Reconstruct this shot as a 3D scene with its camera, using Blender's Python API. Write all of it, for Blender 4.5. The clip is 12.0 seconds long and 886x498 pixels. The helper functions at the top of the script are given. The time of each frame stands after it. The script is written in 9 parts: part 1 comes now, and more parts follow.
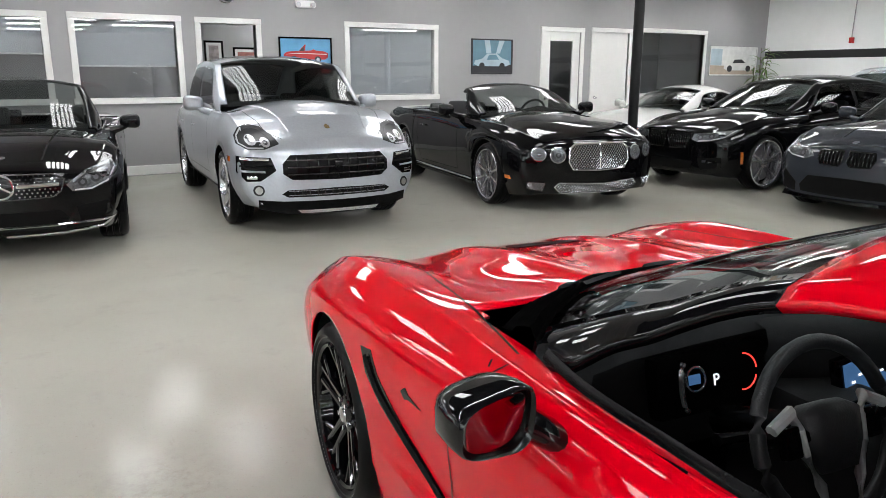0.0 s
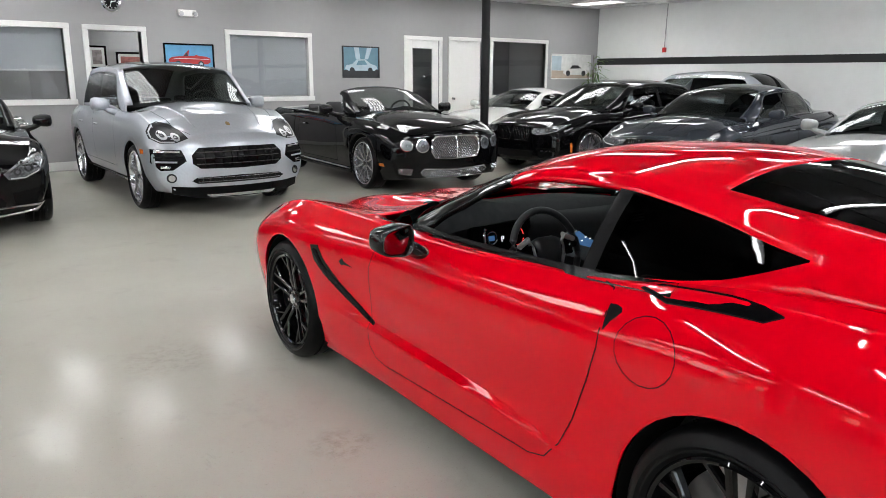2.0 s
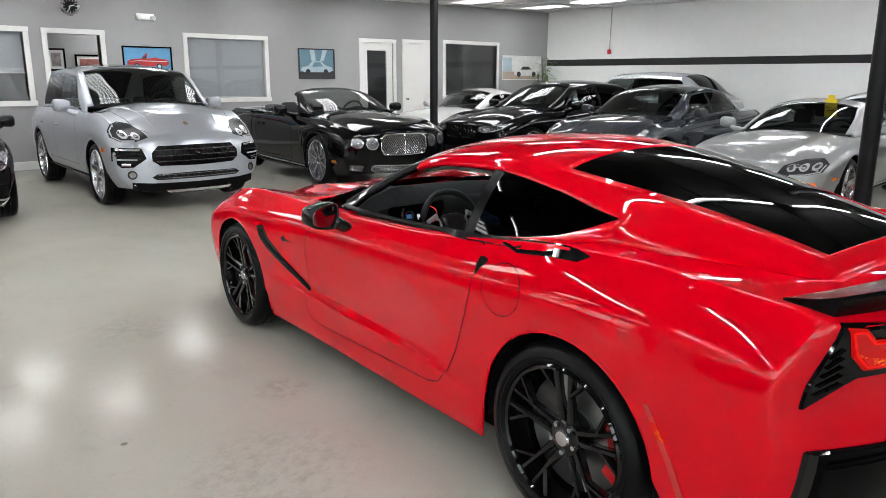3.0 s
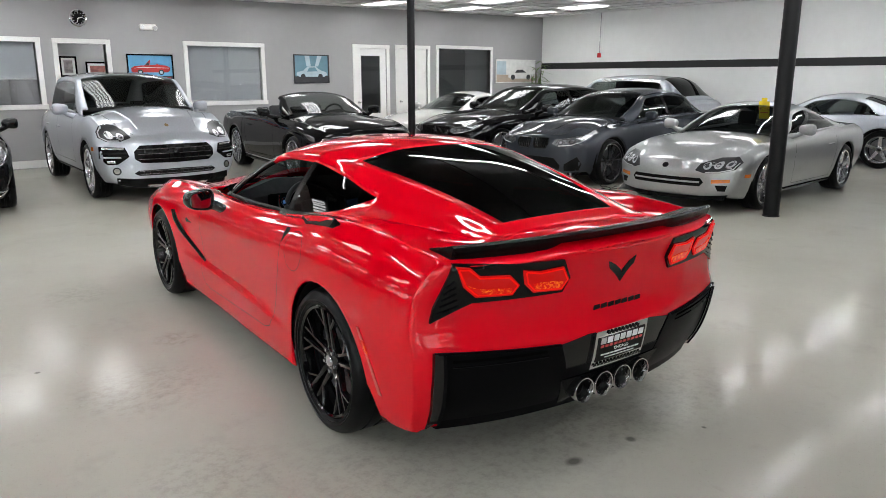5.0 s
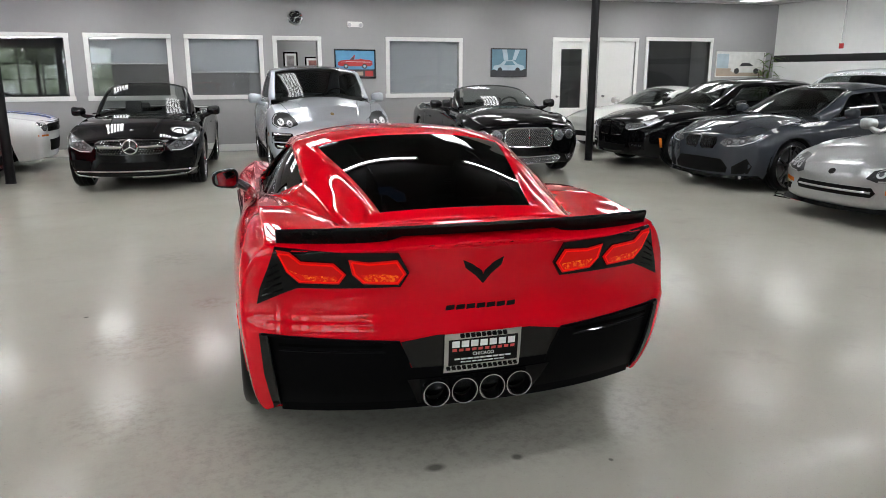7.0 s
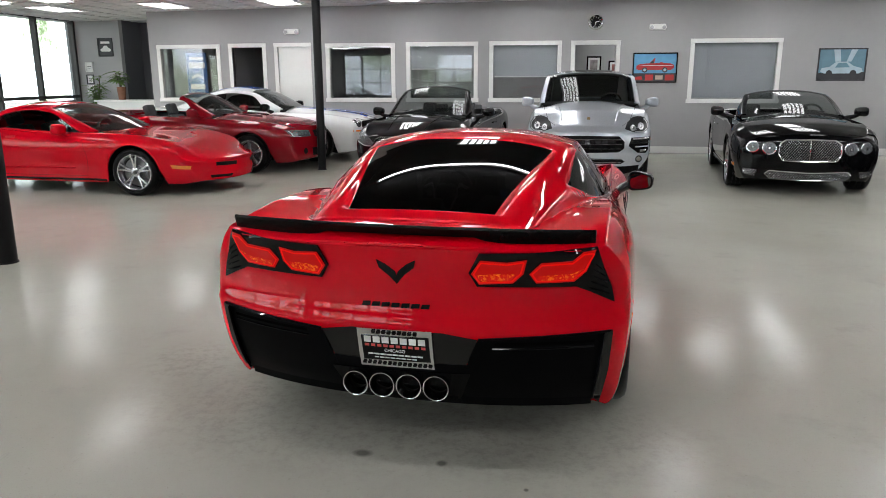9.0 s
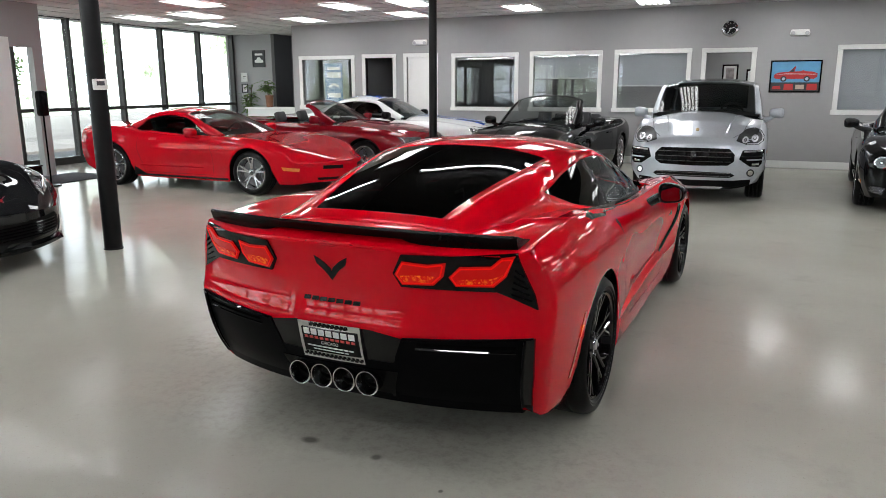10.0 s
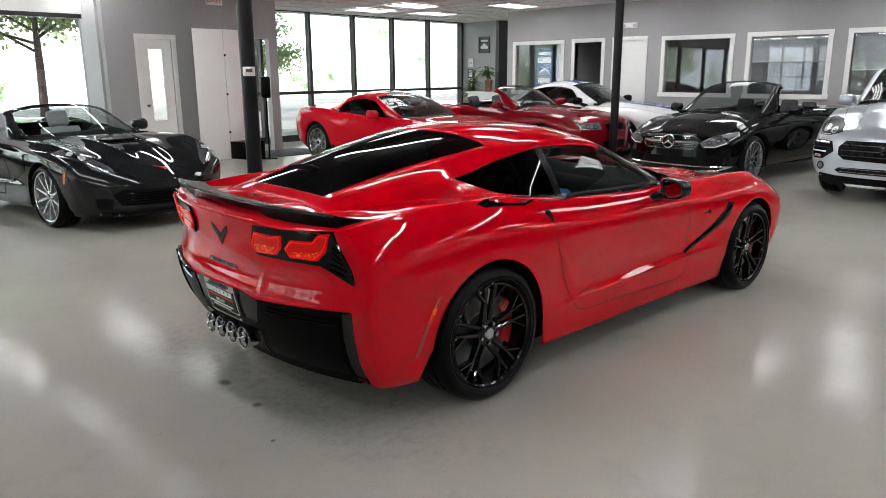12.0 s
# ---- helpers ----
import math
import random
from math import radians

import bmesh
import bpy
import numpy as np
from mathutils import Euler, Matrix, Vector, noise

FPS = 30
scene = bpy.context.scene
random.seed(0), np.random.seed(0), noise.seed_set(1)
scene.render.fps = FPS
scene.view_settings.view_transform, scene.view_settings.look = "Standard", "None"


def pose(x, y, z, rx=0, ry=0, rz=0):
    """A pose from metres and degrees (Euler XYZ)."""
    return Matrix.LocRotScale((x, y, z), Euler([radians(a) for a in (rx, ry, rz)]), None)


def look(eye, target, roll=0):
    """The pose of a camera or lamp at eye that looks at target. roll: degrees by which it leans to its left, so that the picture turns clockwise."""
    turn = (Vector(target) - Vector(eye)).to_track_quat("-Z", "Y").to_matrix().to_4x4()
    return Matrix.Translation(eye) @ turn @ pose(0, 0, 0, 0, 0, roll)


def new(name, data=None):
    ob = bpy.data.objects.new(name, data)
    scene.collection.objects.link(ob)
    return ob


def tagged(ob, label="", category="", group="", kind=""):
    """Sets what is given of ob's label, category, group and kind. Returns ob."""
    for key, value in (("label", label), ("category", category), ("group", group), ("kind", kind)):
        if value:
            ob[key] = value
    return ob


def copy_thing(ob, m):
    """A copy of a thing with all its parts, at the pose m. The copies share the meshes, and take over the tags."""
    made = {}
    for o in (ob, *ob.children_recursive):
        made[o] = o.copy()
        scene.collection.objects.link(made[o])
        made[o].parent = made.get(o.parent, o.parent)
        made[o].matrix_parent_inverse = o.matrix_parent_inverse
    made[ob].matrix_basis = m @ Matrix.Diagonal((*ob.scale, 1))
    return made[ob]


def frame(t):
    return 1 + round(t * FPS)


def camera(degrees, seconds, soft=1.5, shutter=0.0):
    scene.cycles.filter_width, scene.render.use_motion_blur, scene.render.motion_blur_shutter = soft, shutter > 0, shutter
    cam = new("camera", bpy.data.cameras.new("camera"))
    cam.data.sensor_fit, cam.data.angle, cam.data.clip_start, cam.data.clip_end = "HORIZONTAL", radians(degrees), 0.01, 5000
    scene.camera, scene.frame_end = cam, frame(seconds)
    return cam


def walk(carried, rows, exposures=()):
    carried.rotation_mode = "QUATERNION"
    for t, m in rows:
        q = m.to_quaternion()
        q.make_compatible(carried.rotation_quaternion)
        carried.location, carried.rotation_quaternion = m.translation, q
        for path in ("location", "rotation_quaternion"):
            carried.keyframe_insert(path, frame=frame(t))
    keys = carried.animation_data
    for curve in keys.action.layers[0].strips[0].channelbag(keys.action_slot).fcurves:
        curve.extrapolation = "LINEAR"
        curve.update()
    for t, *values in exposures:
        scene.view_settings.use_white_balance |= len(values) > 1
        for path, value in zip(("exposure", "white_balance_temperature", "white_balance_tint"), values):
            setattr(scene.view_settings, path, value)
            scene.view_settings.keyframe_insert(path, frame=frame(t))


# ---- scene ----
cam = camera(62.7, 12.0, soft=0.8)
METRES, EYE, TILT, LEAN, TURN = 10.2, 1.5, 0.0, 0.0, -35.2
PATH = [
    (0, (0.910, 0.025, 1.475), (1.882, 1.709, 1.008), 0.1),
    (0.5, (0.619, -0.3, 1.495), (1.696, 1.319, 1.027), 0.2),
    (1, (0.299, -0.591, 1.513), (1.449, 0.978, 1.045), 0.2),
    (1.5, (0.067, -0.908, 1.521), (1.296, 0.599, 1.054), 0.3),
    (2, (-0.083, -1.232, 1.519), (1.18, 0.248, 1.057), 0.3),
    (2.5, (-0.243, -1.519, 1.53), (1.063, -0.077, 1.066), -0.1),
    (3, (-0.335, -1.857, 1.539), (0.999, -0.44, 1.078), 0.2),
    (3.5, (-0.412, -2.259, 1.54), (0.921, -0.841, 1.08), -0.3),
    (3.7, (-0.445, -2.418, 1.539), (0.89, -1.001, 1.08), -0.0),
    (5.3, (0.019, -3.341, 1.611), (1.237, -1.823, 1.15), -0.2),
    (5.5, (0.13, -3.428, 1.598), (1.307, -1.878, 1.135), -0.3),
    (6, (0.494, -3.673, 1.589), (1.562, -2.048, 1.121), -0.3),
    (6.5, (0.828, -3.754, 1.59), (1.747, -2.041, 1.121), -0.2),
    (7, (1.234, -3.946, 1.57), (1.913, -2.125, 1.099), 0.0),
    (7.5, (1.608, -4.032, 1.561), (2.038, -2.139, 1.082), -0.0),
    (9.3, (3.171, -4.213, 1.585), (2.774, -2.305, 1.135), -0.2),
    (9.5, (3.359, -4.19, 1.579), (2.88, -2.298, 1.144), -0.2),
    (10, (3.778, -4.056, 1.566), (3.091, -2.229, 1.131), -0.1),
    (10.5, (4.238, -3.962, 1.567), (3.386, -2.209, 1.118), -0.2),
    (10.9, (4.549, -3.796, 1.562), (3.564, -2.116, 1.105), -0.5),
    (11, (4.621, -3.776, 1.562), (3.604, -2.116, 1.101), -0.1),
    (11.5, (5.005, -3.525, 1.574), (3.816, -1.987, 1.106), -0.4),
    (12, (5.37, -3.273, 1.574), (4.063, -1.835, 1.102), -0.3),
]
walk(cam, [(t, look(eye, target, roll)) for t, eye, target, roll in PATH], exposures=[(0, 0.47), (3.5, 0.43), (6.5, 0.34), (9.5, 0.12), (12, 0.1)])

# ---- world and light ----
EXPOSURE = 0.0
scene.view_settings.exposure = EXPOSURE
world = bpy.data.worlds.new("world")
scene.world = world
world.use_nodes = True
wn = world.node_tree
sky = wn.nodes.new("ShaderNodeTexSky")
sky.sky_type, sky.sun_disc = "NISHITA", False
sky.sun_elevation, sky.sun_rotation = radians(55), radians(137)
wn.nodes["Background"].inputs[1].default_value = 0.15
wn.links.new(sky.outputs[0], wn.nodes["Background"].inputs[0])
sun = new("sun", bpy.data.lights.new("sun", "SUN"))
sun.data.energy, sun.data.angle, sun.data.color = 5.0, radians(0.5), (1.0, 0.95, 0.88)
sun.matrix_world = look((8, -20, 44), (-14, 4, 0))


# ---- materials ----
def mat(name, color=(0.5, 0.5, 0.5), rough=0.5, metal=0.0, coat=0.0, noise_scale=0.0, amount=0.1, bump=0.0, bump_scale=60.0,
        spec=0.5, emit=None, power=0.0, object_random=0.0, rough_var=0.0, coat_ior=1.5):
    """A principled material with colour variation at two scales and fine relief."""
    m = bpy.data.materials.new(name)
    m.use_nodes = True
    nt = m.node_tree
    b = nt.nodes["Principled BSDF"]
    b.inputs["Base Color"].default_value = (*color, 1)
    b.inputs["Roughness"].default_value = rough
    b.inputs["Metallic"].default_value = metal
    b.inputs["Coat Weight"].default_value = coat
    b.inputs["Coat Roughness"].default_value = 0.02
    b.inputs["Coat IOR"].default_value = coat_ior
    b.inputs["Specular IOR Level"].default_value = spec
    if emit:
        b.inputs["Emission Color"].default_value = (*emit, 1)
        b.inputs["Emission Strength"].default_value = power
    if noise_scale or bump or object_random:
        tc = nt.nodes.new("ShaderNodeTexCoord")
    if noise_scale:
        na = nt.nodes.new("ShaderNodeTexNoise")
        na.inputs["Scale"].default_value = noise_scale
        na.inputs["Detail"].default_value = 6
        nb = nt.nodes.new("ShaderNodeTexNoise")
        nb.inputs["Scale"].default_value = noise_scale * 11
        nb.inputs["Detail"].default_value = 4
        nt.links.new(tc.outputs["Object"], na.inputs["Vector"])
        nt.links.new(tc.outputs["Object"], nb.inputs["Vector"])
        add = nt.nodes.new("ShaderNodeMath")
        add.operation = "MULTIPLY_ADD"
        add.inputs[1].default_value = 0.35
        nt.links.new(nb.outputs["Fac"], add.inputs[0])
        nt.links.new(na.outputs["Fac"], add.inputs[2])
        ramp = nt.nodes.new("ShaderNodeMapRange")
        ramp.inputs["From Min"].default_value, ramp.inputs["From Max"].default_value = 0.42, 0.92
        ramp.inputs["To Min"].default_value, ramp.inputs["To Max"].default_value = 1 - amount, 1 + amount * 0.6
        nt.links.new(add.outputs[0], ramp.inputs["Value"])
        mul = nt.nodes.new("ShaderNodeVectorMath")
        mul.operation = "SCALE"
        mul.inputs[0].default_value = color
        nt.links.new(ramp.outputs[0], mul.inputs["Scale"])
        nt.links.new(mul.outputs[0], b.inputs["Base Color"])
        if rough_var:
            rr = nt.nodes.new("ShaderNodeMapRange")
            rr.inputs["From Min"].default_value, rr.inputs["From Max"].default_value = 0.42, 0.92
            rr.inputs["To Min"].default_value, rr.inputs["To Max"].default_value = rough + rough_var, max(0.02, rough - rough_var)
            nt.links.new(add.outputs[0], rr.inputs["Value"])
            nt.links.new(rr.outputs[0], b.inputs["Roughness"])
    if bump:
        nc = nt.nodes.new("ShaderNodeTexNoise")
        nc.inputs["Scale"].default_value = bump_scale
        nc.inputs["Detail"].default_value = 3
        nt.links.new(tc.outputs["Object"], nc.inputs["Vector"])
        bp = nt.nodes.new("ShaderNodeBump")
        bp.inputs["Strength"].default_value = bump
        bp.inputs["Distance"].default_value = 0.002
        nt.links.new(nc.outputs["Fac"], bp.inputs["Height"])
        nt.links.new(bp.outputs[0], b.inputs["Normal"])
    return m


def paint(name, color, metal=0.0, rough=0.4, flake=0.06, coat_ior=1.42):
    """Car paint under clear coat, with fine flake in metallic ones."""
    m = mat(name, color, rough, metal, coat=1.0, noise_scale=40 if metal else 3.0, amount=flake, spec=0.0 if not metal else 0.3, coat_ior=coat_ior)
    return m


def glass(name, tint=(0.9, 0.93, 0.92), ior=1.5):
    """Thin pane: tinted see-through with a Fresnel mirror."""
    m = bpy.data.materials.new(name)
    m.use_nodes = True
    nt = m.node_tree
    nt.nodes.remove(nt.nodes["Principled BSDF"])
    out = nt.nodes["Material Output"]
    tr = nt.nodes.new("ShaderNodeBsdfTransparent")
    tr.inputs[0].default_value = (*tint, 1)
    gl = nt.nodes.new("ShaderNodeBsdfGlossy")
    gl.inputs["Roughness"].default_value = 0.01
    lw = nt.nodes.new("ShaderNodeLayerWeight")
    lw.inputs[0].default_value = 0.5
    pw = nt.nodes.new("ShaderNodeMath")
    pw.operation = "POWER"
    pw.inputs[1].default_value = 5.0
    nt.links.new(lw.outputs["Facing"], pw.inputs[0])
    f0 = ((ior - 1) / (ior + 1)) ** 2
    fr = nt.nodes.new("ShaderNodeMath")
    fr.operation = "MULTIPLY_ADD"
    fr.inputs[1].default_value, fr.inputs[2].default_value = 1 - f0, f0
    nt.links.new(pw.outputs[0], fr.inputs[0])
    mx = nt.nodes.new("ShaderNodeMixShader")
    nt.links.new(fr.outputs[0], mx.inputs[0])
    nt.links.new(tr.outputs[0], mx.inputs[1])
    nt.links.new(gl.outputs[0], mx.inputs[2])
    nt.links.new(mx.outputs[0], out.inputs[0])
    return m


def glow(name, color, power):
    m = bpy.data.materials.new(name)
    m.use_nodes = True
    nt = m.node_tree
    nt.nodes.remove(nt.nodes["Principled BSDF"])
    e = nt.nodes.new("ShaderNodeEmission")
    e.inputs[0].default_value, e.inputs[1].default_value = (*color, 1), power
    nt.links.new(e.outputs[0], nt.nodes["Material Output"].inputs[0])
    return m


M = {
    "wall": mat("grey_wall_paint", (0.345, 0.34, 0.341), 0.6, noise_scale=0.7, amount=0.05, bump=0.05, bump_scale=180),
    "wall_light": mat("pale_wall_paint", (0.72, 0.72, 0.70), 0.6, noise_scale=0.6, amount=0.05, bump=0.05, bump_scale=180),
    "wall_dark": mat("charcoal_wall_paint", (0.09, 0.09, 0.10), 0.6, noise_scale=0.8, amount=0.08),
    "block": mat("white_block_paint", (0.84, 0.84, 0.83), 0.55, noise_scale=0.5, amount=0.06, bump=0.15, bump_scale=40),
    "stripe": mat("black_stripe_paint", (0.012, 0.012, 0.013), 0.45, noise_scale=2, amount=0.2),
    "trim": mat("white_trim", (0.78, 0.77, 0.75), 0.4, noise_scale=1.5, amount=0.04),
    "ceiling": mat("ceiling_tile", (0.80, 0.80, 0.78), 0.85, noise_scale=2.0, amount=0.06, bump=0.4, bump_scale=90),
    "ceiling_dark": mat("dark_painted_deck", (0.045, 0.045, 0.047), 0.8, noise_scale=1.2, amount=0.25, bump=0.3, bump_scale=30, spec=0.2),
    "tbar": mat("ceiling_grid", (0.75, 0.75, 0.74), 0.5),
    "pole": mat("black_pole_paint", (0.008, 0.008, 0.009), 0.4, noise_scale=3, amount=0.3, bump=0.1, bump_scale=50, spec=0.2),
    "black": mat("satin_black_plastic", (0.003, 0.003, 0.0033), 0.26, noise_scale=20, amount=0.15, spec=0.09),
    "gloss_black": mat("gloss_black", (0.0025, 0.0025, 0.003), 0.3, coat=1.0, noise_scale=5, amount=0.1, spec=0.0, coat_ior=1.31),
    "piano_black": mat("piano_black", (0.003, 0.003, 0.0035), 0.3, coat=1.0, noise_scale=5, amount=0.1, spec=0.0, coat_ior=1.45),
    "bumper": mat("grained_black_plastic", (0.0025, 0.0025, 0.003), 0.34, noise_scale=16, amount=0.2, bump=0.1, bump_scale=300, spec=0.035),
    "recess": mat("unlit_black_recess", (0.002, 0.002, 0.002), 0.9, spec=0.0),
    "rubber": mat("tyre_rubber", (0.004, 0.004, 0.0045), 0.33, noise_scale=14, amount=0.25, bump=0.2, bump_scale=70, spec=0.13),
    "dark": mat("dark_cavity", (0.004, 0.004, 0.004), 0.8, spec=0.1),
    "leather": mat("black_leather", (0.018, 0.018, 0.020), 0.45, noise_scale=25, amount=0.2, bump=0.4, bump_scale=220),
    "leather_grey": mat("grey_leather", (0.36, 0.36, 0.37), 0.5, noise_scale=25, amount=0.12, bump=0.4, bump_scale=220),
    "chrome": mat("chrome", (0.75, 0.75, 0.76), 0.07, metal=1.0, noise_scale=20, amount=0.04),
    "alloy": mat("bright_alloy", (0.55, 0.55, 0.57), 0.22, metal=0.9, coat=0.5, noise_scale=12, amount=0.06),
    "alloy_dark": mat("gunmetal_alloy", (0.12, 0.12, 0.125), 0.25, metal=0.8, coat=0.6, noise_scale=12, amount=0.08),
    "steel": mat("brake_steel", (0.30, 0.30, 0.31), 0.3, metal=1.0, noise_scale=18, amount=0.12),
    "red_part": mat("red_caliper_paint", (0.55, 0.012, 0.015), 0.3, coat=0.8, noise_scale=8, amount=0.08),
    "lens": glass("clear_lens", (0.92, 0.93, 0.95)),
    "screen_glass": glass("windscreen_glass", (0.55, 0.60, 0.59), 1.45),
    "screen_dark": glass("shaded_windscreen_glass", (0.34, 0.37, 0.36)),
    "cabin": mat("cabin_plastic", (0.026, 0.026, 0.028), 0.7, noise_scale=30, amount=0.2, bump=0.3, bump_scale=250, spec=0.12),
    "tint": glass("dark_tinted_glass", (0.015, 0.015, 0.017), 1.29),
    "mid_tint": glass("tinted_glass", (0.42, 0.45, 0.44)),
    "pane": glass("window_pane", (0.88, 0.89, 0.895), 1.68),
    "lens_dark": mat("lamp_lens_dark", (0.10, 0.10, 0.11), 0.08, coat=1.0, noise_scale=20, amount=0.1),
    "lamp_case": mat("lamp_housing", (0.02, 0.02, 0.022), 0.3, noise_scale=25, amount=0.3, spec=0.2),
    "lamp_clear": mat("clear_lamp_unit", (0.22, 0.23, 0.245), 0.25, metal=0.65, noise_scale=40, amount=0.6, bump=0.5, bump_scale=60, spec=0.3),
    "lamp_inner": mat("lamp_reflector", (0.5, 0.5, 0.52), 0.38, metal=0.9, noise_scale=12, amount=0.1),
    "lamp_red": mat("red_lamp_lens", (0.08, 0.001, 0.001), 0.12, coat=1.0, noise_scale=30, amount=0.2, spec=0.1, emit=(0.9, 0.004, 0.004), power=0.34, coat_ior=1.3),
    "guide": mat("lit_light_guide", (0.2, 0.002, 0.001), 0.2, spec=0.1, emit=(1.0, 0.006, 0.004), power=0.5),
    "amber": mat("amber_lens", (0.75, 0.20, 0.03), 0.2, coat=1.0, noise_scale=30, amount=0.15),
    "satin": mat("satin_silver_trim", (0.62, 0.62, 0.63), 0.42, metal=0.5, noise_scale=20, amount=0.06),
    "gold": mat("gold_badge", (0.30, 0.20, 0.07), 0.3, metal=0.7, noise_scale=40, amount=0.3),
    "mirror": mat("mirror_glass", (0.2, 0.205, 0.21), 0.03, metal=1.0),
    "wood": mat("brown_wood", (0.20, 0.08, 0.04), 0.5, noise_scale=6, amount=0.3),
    "asphalt": mat("weathered_lot", (0.36, 0.355, 0.34), 0.9, noise_scale=0.6, amount=0.2, bump=0.4, bump_scale=60),
    "grass": mat("lawn", (0.06, 0.11, 0.03), 0.9, noise_scale=0.8, amount=0.4),
    "bark": mat("bark", (0.09, 0.065, 0.05), 0.9, noise_scale=6, amount=0.3, bump=0.6, bump_scale=25),
    "mullion": mat("dark_bronze_frame", (0.035, 0.033, 0.032), 0.4, metal=0.3, noise_scale=4, amount=0.15),
    "tube": glow("fluorescent_panel", (0.98, 0.99, 1.0), 11.5),
    "blind": mat("roller_blind", (0.56, 0.575, 0.595), 0.7, noise_scale=1.5, amount=0.06, bump=0.3, bump_scale=300),
}


def floor_material():
    """Pale poured floor: glossy and slightly rippled, with scuffs, grime and a few stains."""
    m = mat("polished_epoxy", (0.32, 0.318, 0.30), 0.14, spec=0.05)
    nt = m.node_tree
    b = nt.nodes["Principled BSDF"]
    tc = nt.nodes.new("ShaderNodeTexCoord")

    def noise(scale, detail, stretch=(1, 1, 1), rough=0.55):
        mp = nt.nodes.new("ShaderNodeMapping")
        mp.inputs["Scale"].default_value = stretch
        n = nt.nodes.new("ShaderNodeTexNoise")
        n.inputs["Scale"].default_value, n.inputs["Detail"].default_value, n.inputs["Roughness"].default_value = scale, detail, rough
        nt.links.new(tc.outputs["Object"], mp.inputs[0])
        nt.links.new(mp.outputs[0], n.inputs["Vector"])
        return n.outputs["Fac"]

    def ramp(fac, a, b2, lo, hi):
        r = nt.nodes.new("ShaderNodeMapRange")
        for key, v in (("From Min", a), ("From Max", b2), ("To Min", lo), ("To Max", hi)):
            r.inputs[key].default_value = v
        nt.links.new(fac, r.inputs["Value"])
        return r.outputs[0]

    def mix(fac, col, target, mode="MIX"):
        x = nt.nodes.new("ShaderNodeMix")
        x.data_type, x.blend_type = "RGBA", mode
        nt.links.new(fac, x.inputs[0])
        if isinstance(col, tuple):
            x.inputs[6].default_value = (*col, 1)
        else:
            nt.links.new(col, x.inputs[6])
        x.inputs[7].default_value = (*target, 1)
        return x.outputs[2]

    def times(p, q):
        x = nt.nodes.new("ShaderNodeMath")
        x.operation = "MULTIPLY"
        nt.links.new(p, x.inputs[0])
        nt.links.new(q, x.inputs[1])
        return x.outputs[0]

    def spot(x, y, r, sx=1.0):
        mp = nt.nodes.new("ShaderNodeMapping")
        mp.vector_type = "POINT"
        mp.inputs["Location"].default_value = (-x * sx, -y, 0)
        mp.inputs["Scale"].default_value = (sx, 1, 0)
        nt.links.new(tc.outputs["Object"], mp.inputs[0])
        ln = nt.nodes.new("ShaderNodeVectorMath")
        ln.operation = "LENGTH"
        nt.links.new(mp.outputs[0], ln.inputs[0])
        return ramp(ln.outputs["Value"], r, r * 0.45, 0.0, 1.0)

    base = (0.44, 0.428, 0.378)
    c = mix(ramp(noise(0.45, 5), 0.35, 0.68, 0.0, 1.0), base, (0.375, 0.362, 0.315))
    c = mix(ramp(noise(2.6, 7, rough=0.7), 0.56, 0.78, 0.0, 0.55), c, (0.31, 0.30, 0.27))
    c = mix(ramp(noise(9.0, 6, (1, 0.25, 1), 0.75), 0.64, 0.78, 0.0, 0.5), c, (0.26, 0.255, 0.235))
    c = mix(ramp(noise(55.0, 3), 0.64, 0.80, 0.0, 0.5), c, (0.22, 0.215, 0.19))
    c = mix(ramp(noise(130.0, 2), 0.60, 0.78, 0.0, 0.35), c, (0.27, 0.26, 0.23))
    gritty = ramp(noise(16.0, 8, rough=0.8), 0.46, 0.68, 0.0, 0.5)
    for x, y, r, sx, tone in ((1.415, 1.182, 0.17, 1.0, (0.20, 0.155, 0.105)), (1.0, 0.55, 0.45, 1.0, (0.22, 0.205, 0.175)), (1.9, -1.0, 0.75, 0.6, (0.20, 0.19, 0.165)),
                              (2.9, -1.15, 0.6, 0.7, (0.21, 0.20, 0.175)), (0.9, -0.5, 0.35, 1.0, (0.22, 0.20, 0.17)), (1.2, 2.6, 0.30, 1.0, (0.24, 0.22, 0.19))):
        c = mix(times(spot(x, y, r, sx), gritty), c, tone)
    for x, y, r, sx in ((2.492, -1.463, 0.03, 1.0), (2.141, -1.423, 0.036, 0.7), (0.62, 1.15, 0.02, 1.0), (2.85, -1.62, 0.015, 1.2)):
        c = mix(ramp(spot(x, y, r, sx), 0.0, 1.0, 0.0, 0.8), c, (0.10, 0.098, 0.088))
    nt.links.new(c, b.inputs["Base Color"])
    nt.links.new(ramp(noise(1.7, 6, rough=0.65), 0.3, 0.72, 0.065, 0.18), b.inputs["Roughness"])
    h1, h2 = noise(5.0, 2), noise(48.0, 3)
    p1 = nt.nodes.new("ShaderNodeBump")
    p1.inputs["Strength"].default_value, p1.inputs["Distance"].default_value = 0.06, 0.004
    nt.links.new(h1, p1.inputs["Height"])
    p2 = nt.nodes.new("ShaderNodeBump")
    p2.inputs["Strength"].default_value, p2.inputs["Distance"].default_value = 0.35, 0.0012
    nt.links.new(h2, p2.inputs["Height"])
    nt.links.new(p1.outputs[0], p2.inputs["Normal"])
    nt.links.new(p2.outputs[0], b.inputs["Normal"])
    return m


